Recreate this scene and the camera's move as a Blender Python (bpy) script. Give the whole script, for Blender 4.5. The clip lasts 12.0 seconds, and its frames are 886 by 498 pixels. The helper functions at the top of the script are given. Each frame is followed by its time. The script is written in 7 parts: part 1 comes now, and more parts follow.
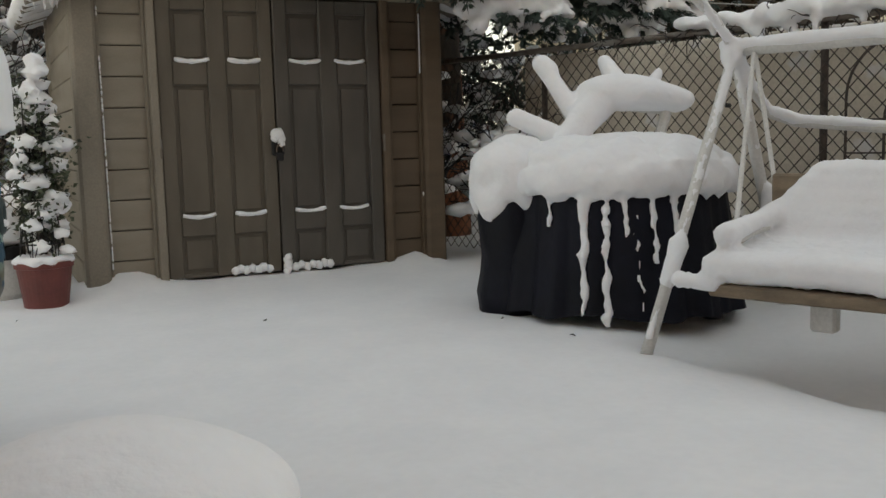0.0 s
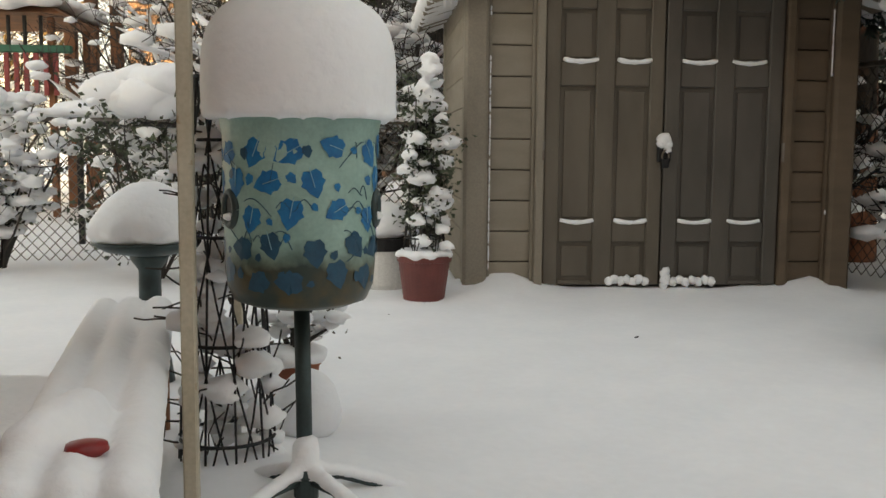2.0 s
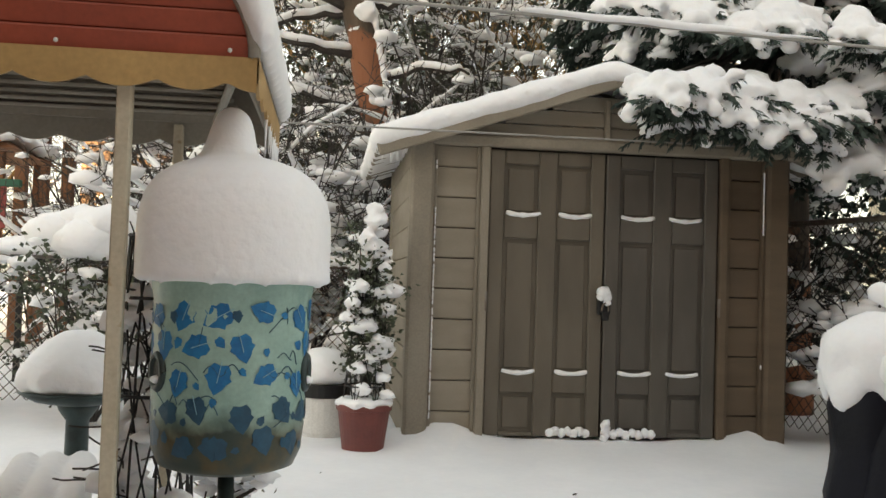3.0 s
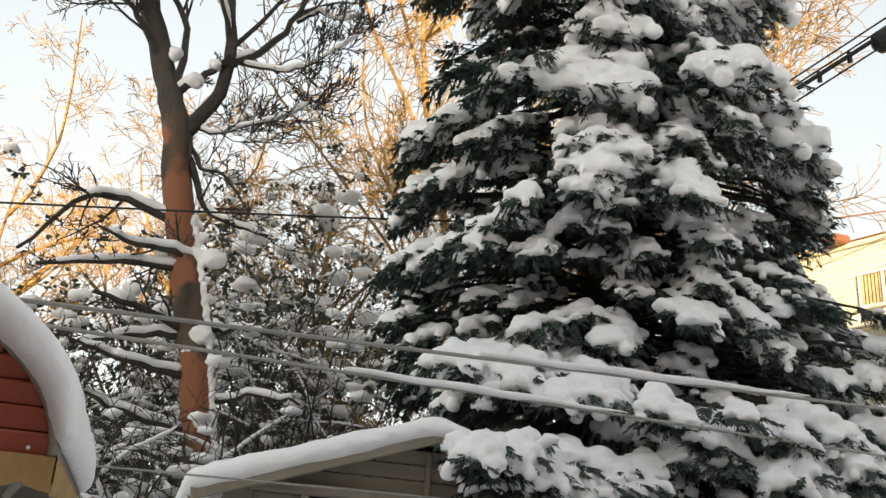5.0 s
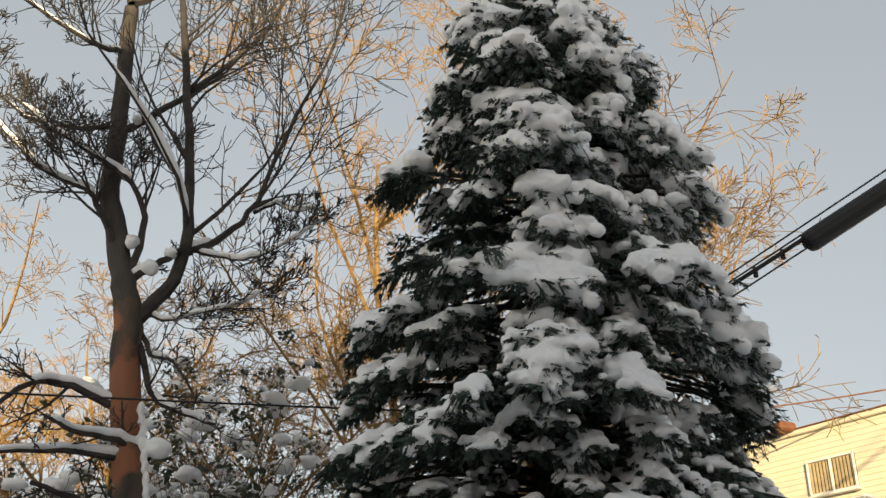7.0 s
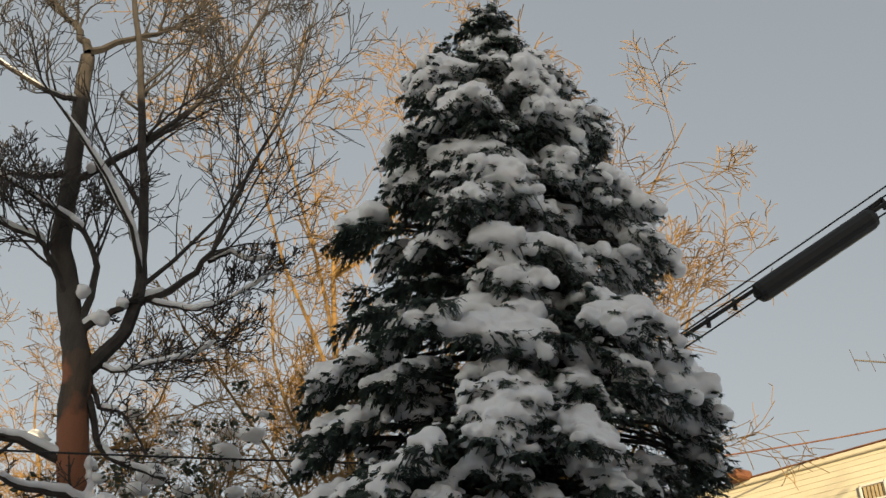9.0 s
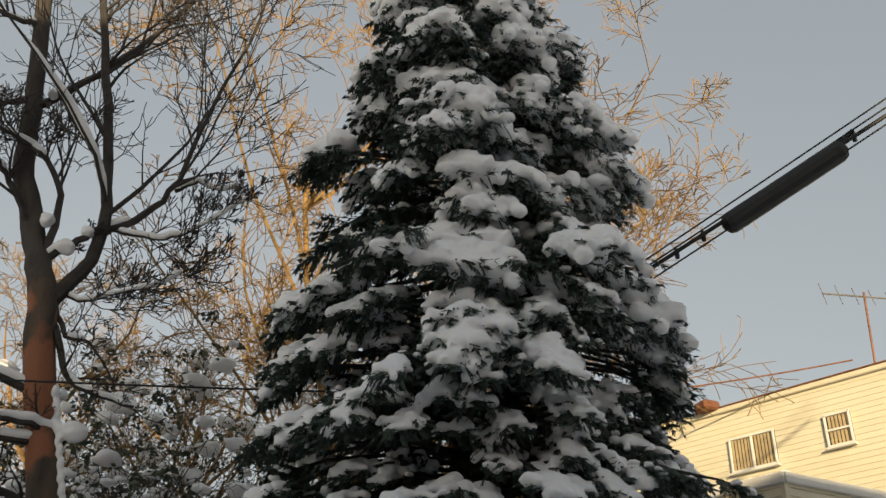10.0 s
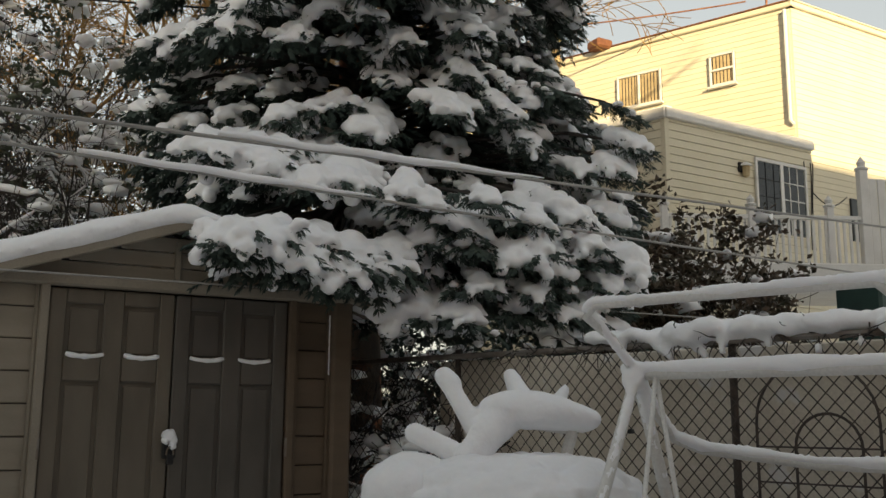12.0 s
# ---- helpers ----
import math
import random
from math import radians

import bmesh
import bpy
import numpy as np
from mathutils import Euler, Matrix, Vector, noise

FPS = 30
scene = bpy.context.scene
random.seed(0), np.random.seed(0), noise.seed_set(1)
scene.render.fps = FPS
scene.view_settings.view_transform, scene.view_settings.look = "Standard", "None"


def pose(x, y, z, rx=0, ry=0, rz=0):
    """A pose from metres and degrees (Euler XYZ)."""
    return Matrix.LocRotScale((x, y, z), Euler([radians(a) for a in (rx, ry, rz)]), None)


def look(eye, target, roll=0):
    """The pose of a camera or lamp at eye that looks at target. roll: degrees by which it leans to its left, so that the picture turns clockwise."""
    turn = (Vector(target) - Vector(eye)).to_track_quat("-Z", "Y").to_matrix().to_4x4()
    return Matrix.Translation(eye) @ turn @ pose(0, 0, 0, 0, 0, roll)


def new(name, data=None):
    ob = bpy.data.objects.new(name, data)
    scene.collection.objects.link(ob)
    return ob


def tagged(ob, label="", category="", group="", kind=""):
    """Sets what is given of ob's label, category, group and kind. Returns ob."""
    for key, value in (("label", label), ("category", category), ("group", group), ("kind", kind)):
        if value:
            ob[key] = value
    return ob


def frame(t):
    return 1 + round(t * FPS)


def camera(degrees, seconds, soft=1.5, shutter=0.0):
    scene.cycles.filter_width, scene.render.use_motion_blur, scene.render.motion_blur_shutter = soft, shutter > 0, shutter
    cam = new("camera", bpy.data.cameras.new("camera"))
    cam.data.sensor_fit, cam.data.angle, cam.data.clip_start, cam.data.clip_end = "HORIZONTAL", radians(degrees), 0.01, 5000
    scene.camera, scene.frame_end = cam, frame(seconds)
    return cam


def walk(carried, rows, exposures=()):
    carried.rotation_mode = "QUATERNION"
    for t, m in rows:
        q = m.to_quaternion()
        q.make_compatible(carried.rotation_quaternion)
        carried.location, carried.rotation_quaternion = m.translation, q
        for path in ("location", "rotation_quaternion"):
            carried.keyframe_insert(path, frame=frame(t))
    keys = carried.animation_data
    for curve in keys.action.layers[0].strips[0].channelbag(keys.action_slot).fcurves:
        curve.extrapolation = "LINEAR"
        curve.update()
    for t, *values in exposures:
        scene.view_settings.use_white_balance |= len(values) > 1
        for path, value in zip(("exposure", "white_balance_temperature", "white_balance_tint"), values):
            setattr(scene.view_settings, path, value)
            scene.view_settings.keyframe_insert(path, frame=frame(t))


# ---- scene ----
cam = camera(49.5, 12.0)
PATH = [
    (0, (-1.219, -0.783, 0.903), (-0.348, 0.999, 0.67), -1.6),
    (0.5, (-1.165, -0.617, 0.859), (-0.556, 1.274, 0.633), -1.5),
    (1, (-1.158, -0.497, 0.864), (-0.751, 1.447, 0.628), -1.0),
    (1.5, (-1.161, -0.466, 0.868), (-0.919, 1.504, 0.628), -0.1),
    (2, (-1.154, -0.451, 0.878), (-1.015, 1.533, 0.67), 0.5),
    (2.5, (-1.135, -0.447, 0.912), (-0.987, 1.545, 0.82), 1.5),
    (3, (-1.112, -0.48, 0.951), (-0.875, 1.504, 1.029), 1.9),
    (3.5, (-1.102, -0.492, 0.993), (-0.753, 1.457, 1.275), 2.3),
    (3.6, (-1.101, -0.497, 0.998), (-0.741, 1.446, 1.306), 2.4),
    (3.7, (-1.1, -0.502, 1.007), (-0.713, 1.427, 1.364), 2.1),
    (5.3, (-1.081, -0.646, 1.195), (-0.566, 1.123, 1.972), 4.3),
    (5.5, (-1.09, -0.669, 1.201), (-0.571, 1.079, 2.022), 4.2),
    (6, (-1.116, -0.715, 1.203), (-0.594, 0.986, 2.116), 4.0),
    (6.5, (-1.136, -0.743, 1.195), (-0.611, 0.907, 2.197), 3.8),
    (7, (-1.142, -0.766, 1.197), (-0.614, 0.845, 2.258), 3.6),
    (7.5, (-1.161, -0.803, 1.195), (-0.624, 0.772, 2.305), 3.3),
    (7.7, (-1.164, -0.81, 1.196), (-0.623, 0.754, 2.32), 3.2),
    (9.3, (-1.078, -0.812, 1.237), (-0.481, 0.716, 2.381), 1.9),
    (9.5, (-1.05, -0.808, 1.233), (-0.44, 0.73, 2.356), 1.8),
    (10, (-0.993, -0.772, 1.217), (-0.335, 0.808, 2.25), 1.5),
    (10.5, (-0.962, -0.761, 1.186), (-0.223, 0.887, 2.046), 1.3),
    (11, (-0.932, -0.722, 1.134), (-0.119, 0.97, 1.825), 0.8),
    (11.3, (-0.908, -0.7, 1.107), (-0.043, 1.01, 1.68), 0.8),
    (11.5, (-0.896, -0.684, 1.089), (0.001, 1.032, 1.592), 0.5),
    (12, (-0.88, -0.677, 1.058), (0.087, 1.038, 1.407), 0.4),
]
walk(cam, [(t, look(eye, target, roll)) for t, eye, target, roll in PATH],
     [(0.0, 1.60, 7450, 8), (1.5, 1.68, 7600, 8), (2.5, 2.0, 7800, 8), (3.5, 2.15, 7700, 8), (5.5, 1.38, 7050, 8), (7.5, 0.78, 6900, 8), (9.5, 0.55, 6900, 8), (10.5, 0.55, 7000, 8), (12.0, 0.98, 7300, 8)])
SKY_STRENGTH, SUN_STRENGTH = 0.14, 5.0

# ---- world, sun and sky ----
SUN_AZ, SUN_EL = 195.0, 10.0
world = bpy.data.worlds.new("world")
scene.world = world
world.use_nodes = True
wn = world.node_tree.nodes
sky = wn.new("ShaderNodeTexSky")
sky.sky_type = 'NISHITA'
sky.sun_disc = False
sky.sun_elevation, sky.sun_rotation = radians(SUN_EL), radians(SUN_AZ)
sky.air_density, sky.dust_density, sky.ozone_density = 1.0, 2.0, 1.5
wn["Background"].inputs["Strength"].default_value = SKY_STRENGTH
haze = wn.new("ShaderNodeHueSaturation")                  # thin winter haze greys the blue
haze.inputs["Saturation"].default_value, haze.inputs["Value"].default_value = 0.66, 1.69
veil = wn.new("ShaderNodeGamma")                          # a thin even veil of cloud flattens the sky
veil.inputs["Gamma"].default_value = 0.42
haze.inputs["Hue"].default_value = 0.504
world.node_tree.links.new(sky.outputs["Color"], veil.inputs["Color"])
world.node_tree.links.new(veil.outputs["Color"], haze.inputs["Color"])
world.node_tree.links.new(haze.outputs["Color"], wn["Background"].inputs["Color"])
sun = new("sun", bpy.data.lights.new("sun", "SUN"))
sun.data.energy, sun.data.angle, sun.data.color = SUN_STRENGTH, radians(0.6), (1.0, 0.80, 0.50)
away = Vector((math.sin(radians(SUN_AZ)) * math.cos(radians(SUN_EL)), math.cos(radians(SUN_AZ)) * math.cos(radians(SUN_EL)), math.sin(radians(SUN_EL))))
sun.matrix_world = look(away * 60, (0, 0, 0))


# ---- materials ----
def material(name, color, color2=None, rough=0.7, scale=6.0, fine=60.0, bump=0.3, metal=0.0, dist=0.01, spread=(0.35, 0.65), stretch=(1, 1, 1), spot=None, vary=0.0):
    """A surface with stains at one scale, grain at a finer one, and relief."""
    m = bpy.data.materials.new(name)
    m.use_nodes = True
    n, ln = m.node_tree.nodes, m.node_tree.links
    b = n["Principled BSDF"]
    b.inputs["Roughness"].default_value, b.inputs["Metallic"].default_value = rough, metal
    tc = n.new("ShaderNodeTexCoord")
    mp = n.new("ShaderNodeMapping")
    mp.inputs["Scale"].default_value = stretch
    ln.new(tc.outputs["Object"], mp.inputs["Vector"])
    big = n.new("ShaderNodeTexNoise")
    big.inputs["Scale"].default_value, big.inputs["Detail"].default_value = scale, 5
    small = n.new("ShaderNodeTexNoise")
    small.inputs["Scale"].default_value, small.inputs["Detail"].default_value = fine, 4
    for t in (big, small):
        ln.new(mp.outputs["Vector"], t.inputs["Vector"])
    ramp = n.new("ShaderNodeValToRGB")
    ramp.color_ramp.elements[0].position, ramp.color_ramp.elements[1].position = spread
    c2 = color2 or tuple(c * 0.75 for c in color)
    ramp.color_ramp.elements[0].color, ramp.color_ramp.elements[1].color = (*c2, 1), (*color, 1)
    ln.new(big.outputs["Fac"], ramp.inputs["Fac"])
    mix = n.new("ShaderNodeMix")
    mix.data_type, mix.blend_type = 'RGBA', 'MULTIPLY'
    mix.inputs[0].default_value = 0.35
    ln.new(ramp.outputs["Color"], mix.inputs[6])
    ln.new(small.outputs["Fac"], mix.inputs[7])
    out = mix.outputs[2]
    if vary:
        info = n.new("ShaderNodeObjectInfo")
        rng = n.new("ShaderNodeMapRange")
        rng.inputs["To Min"].default_value, rng.inputs["To Max"].default_value = 1 - vary, 1 + vary
        ln.new(info.outputs["Random"], rng.inputs["Value"])
        hsv = n.new("ShaderNodeHueSaturation")
        ln.new(rng.outputs["Result"], hsv.inputs["Value"])
        ln.new(out, hsv.inputs["Color"])
        out = hsv.outputs["Color"]
    if spot:
        blot = n.new("ShaderNodeTexNoise")
        blot.inputs["Scale"].default_value, blot.inputs["Detail"].default_value = spot[1], 6
        ln.new(tc.outputs["Object"], blot.inputs["Vector"])
        cut = n.new("ShaderNodeValToRGB")
        cut.color_ramp.elements[0].position, cut.color_ramp.elements[1].position = spot[2], spot[2] + 0.06
        ln.new(blot.outputs["Fac"], cut.inputs["Fac"])
        over = n.new("ShaderNodeMix")
        over.data_type = 'RGBA'
        over.inputs[7].default_value = (*spot[0], 1)
        ln.new(cut.outputs["Color"], over.inputs[0])
        ln.new(out, over.inputs[6])
        out = over.outputs[2]
    ln.new(out, b.inputs["Base Color"])
    bp = n.new("ShaderNodeBump")
    bp.inputs["Strength"].default_value, bp.inputs["Distance"].default_value = bump, dist
    ln.new(small.outputs["Fac"], bp.inputs["Height"])
    ln.new(bp.outputs["Normal"], b.inputs["Normal"])
    return m


def snow_material(name, scale, dist):
    m = material(name, (0.90, 0.905, 0.92), (0.86, 0.87, 0.89), 0.6, 3.0, scale, 0.45, 0, dist)
    b = m.node_tree.nodes["Principled BSDF"]
    for nd in m.node_tree.nodes:
        if nd.bl_idname == "ShaderNodeMix":
            nd.inputs[0].default_value = 0.06
    b.inputs["Subsurface Weight"].default_value = 0.15
    b.inputs["Subsurface Radius"].default_value = (0.02, 0.025, 0.03)
    b.inputs["Specular IOR Level"].default_value = 0.25
    return m


M_SNOW = snow_material("snow", 38, 0.007)
M_SNOWG = snow_material("snow_ground", 24, 0.004)
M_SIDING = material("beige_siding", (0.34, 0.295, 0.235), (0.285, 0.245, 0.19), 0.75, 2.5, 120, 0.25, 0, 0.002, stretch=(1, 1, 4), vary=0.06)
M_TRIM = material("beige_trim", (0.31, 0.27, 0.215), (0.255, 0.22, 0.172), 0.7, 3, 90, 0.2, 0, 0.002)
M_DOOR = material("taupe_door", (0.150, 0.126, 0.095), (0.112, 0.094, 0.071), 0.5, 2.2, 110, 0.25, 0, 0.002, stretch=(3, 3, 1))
# the right-hand door: a darker, greyer taupe than the left one
M_DOOR2 = material("darker_taupe_door", (0.112, 0.098, 0.082), (0.084, 0.074, 0.062), 0.5, 2.2, 110, 0.25, 0, 0.002, stretch=(3, 3, 1))
# darker, browner version of the siding for the shed's right-hand boards and trim
M_SIDEBROWN = material("darker_brown_siding", (0.145, 0.102, 0.066), (0.112, 0.08, 0.052), 0.75, 2.5, 120, 0.25, 0, 0.002, stretch=(1, 1, 4), vary=0.08)
M_DARK = material("dark_metal", (0.03, 0.03, 0.032), (0.02, 0.02, 0.02), 0.5, 8, 90, 0.3, 0.6, 0.002)
M_WIRE = material("rusty_wire", (0.11, 0.085, 0.07), (0.06, 0.05, 0.045), 0.7, 20, 160, 0.3, 0.3, 0.001)
M_GALV = material("galvanised_wire", (0.30, 0.28, 0.26), (0.16, 0.12, 0.09), 0.6, 6, 160, 0.3, 0.5, 0.001)
M_SCREEN = material("beige_screen", (0.80, 0.74, 0.63), (0.68, 0.61, 0.51), 0.9, 2, 60, 0.3, 0, 0.004, spot=((0.70, 0.68, 0.66), 4.0, 0.60))
M_NEEDLE = material("spruce_needles", (0.062, 0.096, 0.076), (0.032, 0.052, 0.044), 0.75, 5, 40, 0.2, 0, 0.004)
M_BARK = material("brown_bark", (0.12, 0.085, 0.06), (0.05, 0.04, 0.033), 0.9, 5, 35, 0.8, 0, 0.02, stretch=(1, 1, 0.25), spot=((0.26, 0.105, 0.055), 1.1, 0.50))
M_GREYBARK = material("grey_bark", (0.085, 0.072, 0.062), (0.045, 0.038, 0.034), 0.9, 5, 35, 0.8, 0, 0.02, stretch=(1, 1, 0.25))
M_TWIG = material("grey_twig", (0.062, 0.053, 0.047), (0.036, 0.031, 0.028), 0.9, 8, 60, 0.4, 0, 0.004)
M_WILLOW = material("golden_twig", (0.38, 0.235, 0.085), (0.27, 0.155, 0.055), 0.85, 4, 40, 0.4, 0, 0.004)
M_LEAF = material("evergreen_leaf", (0.068, 0.088, 0.042), (0.034, 0.046, 0.024), 0.5, 8, 60, 0.2, 0, 0.003)
M_DRYLEAF = material("bronze_leaf", (0.12, 0.075, 0.045), (0.05, 0.05, 0.03), 0.6, 8, 60, 0.2, 0, 0.003)
M_VINYL = material("cream_vinyl", (0.76, 0.70, 0.54), (0.72, 0.66, 0.50), 0.6, 1.5, 60, 0.15, 0, 0.003, vary=0.03)
M_WHITE = material("white_paint", (0.80, 0.79, 0.76), (0.72, 0.71, 0.68), 0.55, 3, 80, 0.2, 0, 0.002)
M_GLASS = material("dark_glass", (0.03, 0.035, 0.04), (0.02, 0.025, 0.03), 0.08, 1, 3, 0.02, 0, 0.001)
M_BLIND = material("tan_blind", (0.55, 0.43, 0.25), (0.42, 0.32, 0.18), 0.7, 6, 60, 0.2, 0, 0.002)
M_BRICK = material("brown_brick", (0.34, 0.20, 0.13), (0.24, 0.14, 0.09), 0.9, 2, 40, 0.5, 0, 0.01)
M_RUST = material("rusty_steel", (0.30, 0.13, 0.06), (0.18, 0.07, 0.04), 0.7, 5, 60, 0.4, 0.4, 0.003)
M_TARP = material("navy_tarpaulin", (0.009, 0.010, 0.019), (0.006, 0.007, 0.011), 0.55, 3, 30, 0.35, 0, 0.01)
M_TARP.node_tree.nodes["Principled BSDF"].inputs["Specular IOR Level"].default_value = 0.18
M_POT = material("dark_red_pot", (0.20, 0.05, 0.04), (0.14, 0.035, 0.03), 0.5, 5, 70, 0.2, 0, 0.002)
M_TERRA = material("terracotta", (0.36, 0.12, 0.06), (0.25, 0.085, 0.045), 0.8, 5, 70, 0.3, 0, 0.003)
M_WOOD = material("weathered_wood", (0.30, 0.23, 0.16), (0.18, 0.14, 0.10), 0.85, 4, 60, 0.5, 0, 0.004, stretch=(6, 1, 6))
M_BROWNWOOD = material("brown_wood", (0.26, 0.11, 0.05), (0.17, 0.075, 0.035), 0.75, 4, 60, 0.5, 0, 0.004)
M_AWNRED = material("red_awning_metal", (0.40, 0.075, 0.035), (0.30, 0.055, 0.028), 0.5, 3, 70, 0.2, 0, 0.002, vary=0.06)
M_AWNTAN = material("tan_valance", (0.55, 0.35, 0.14), (0.45, 0.28, 0.11), 0.6, 4, 70, 0.2, 0, 0.002)
M_AWNUNDER = material("grey_underside", (0.38, 0.35, 0.30), (0.30, 0.27, 0.23), 0.7, 3, 70, 0.2, 0, 0.002, vary=0.05)
M_POST = material("chipped_cream_post", (0.62, 0.56, 0.44), (0.52, 0.45, 0.33), 0.6, 4, 80, 0.3, 0, 0.002, spot=((0.30, 0.20, 0.10), 14.0, 0.66))
M_STEEL = material("green_grey_steel", (0.055, 0.085, 0.085), (0.035, 0.05, 0.05), 0.5, 12, 120, 0.3, 0.4, 0.002)
M_GREEN = material("green_beam", (0.03, 0.16, 0.10), (0.02, 0.11, 0.07), 0.6, 4, 60, 0.2, 0, 0.002)
M_REDRAIL = material("red_rail", (0.32, 0.05, 0.05), (0.22, 0.035, 0.035), 0.6, 4, 60, 0.2, 0, 0.002)
M_CABLE = material("black_cable", (0.015, 0.015, 0.017), (0.01, 0.01, 0.01), 0.6, 10, 90, 0.3, 0, 0.002)
M_LINE = material("grey_clothesline", (0.42, 0.41, 0.38), (0.33, 0.32, 0.30), 0.7, 10, 90, 0.3, 0, 0.002)
M_BLUE = material("blue_print", (0.0, 0.19, 0.42), (0.0, 0.13, 0.33), 0.6, 25, 120, 0.1, 0, 0.001)
M_BLUE2 = material("dark_blue_print", (0.01, 0.085, 0.15), (0.008, 0.06, 0.11), 0.45, 25, 120, 0.1, 0, 0.001)
M_VEIN = material("pale_blue_print", (0.30, 0.52, 0.60), (0.22, 0.42, 0.50), 0.45, 25, 120, 0.1, 0, 0.001)
M_RED = material("red_plastic", (0.35, 0.02, 0.02), (0.25, 0.015, 0.015), 0.4, 8, 60, 0.1, 0, 0.001)
M_BIN = material("green_bin", (0.03, 0.075, 0.065), (0.02, 0.05, 0.045), 0.5, 3, 60, 0.2, 0, 0.002)


def feeder_material():
    """Pale green enamel with a ragged band of mould over its lower third."""
    m = material("pale_green_enamel", (0.36, 0.54, 0.475), (0.27, 0.43, 0.375), 0.4, 7, 90, 0.2, 0, 0.002)
    n, ln = m.node_tree.nodes, m.node_tree.links
    b = n["Principled BSDF"]
    base = b.inputs["Base Color"].links[0].from_socket
    tc = n.new("ShaderNodeTexCoord")
    sep = n.new("ShaderNodeSeparateXYZ")
    ln.new(tc.outputs["Object"], sep.inputs["Vector"])
    rag = n.new("ShaderNodeTexNoise")
    rag.inputs["Scale"].default_value, rag.inputs["Detail"].default_value = 14, 6
    ln.new(tc.outputs["Object"], rag.inputs["Vector"])
    add = n.new("ShaderNodeMath")
    add.operation = 'MULTIPLY_ADD'
    add.inputs[1].default_value = 0.10
    ln.new(rag.outputs["Fac"], add.inputs[0])
    ln.new(sep.outputs["Z"], add.inputs[2])
    cut = n.new("ShaderNodeMapRange")
    cut.inputs["From Min"].default_value, cut.inputs["From Max"].default_value = 0.708, 0.648
    ln.new(add.outputs[0], cut.inputs["Value"])
    stain = n.new("ShaderNodeValToRGB")
    stain.color_ramp.elements[0].color, stain.color_ramp.elements[1].color = (0.022, 0.038, 0.030, 1), (0.075, 0.058, 0.022, 1)
    stain.color_ramp.elements[0].position, stain.color_ramp.elements[1].position = 0.40, 0.62
    ln.new(rag.outputs["Fac"], stain.inputs["Fac"])
    mx = n.new("ShaderNodeMix")
    mx.data_type = 'RGBA'
    ln.new(cut.outputs["Result"], mx.inputs[0])
    ln.new(base, mx.inputs[6])
    ln.new(stain.outputs["Color"], mx.inputs[7])
    ln.new(mx.outputs[2], b.inputs["Base Color"])
    return m


M_FEEDER = feeder_material()


# ---- mesh helpers ----
def ico(sub):
    bm = bmesh.new()
    bmesh.ops.create_icosphere(bm, subdivisions=sub, radius=1.0)
    v = np.array([p.co[:] for p in bm.verts])
    f = [tuple(q.index for q in face.verts) for face in bm.faces]
    bm.free()
    return v, f


ICO = {s: ico(s) for s in (1, 2, 3)}


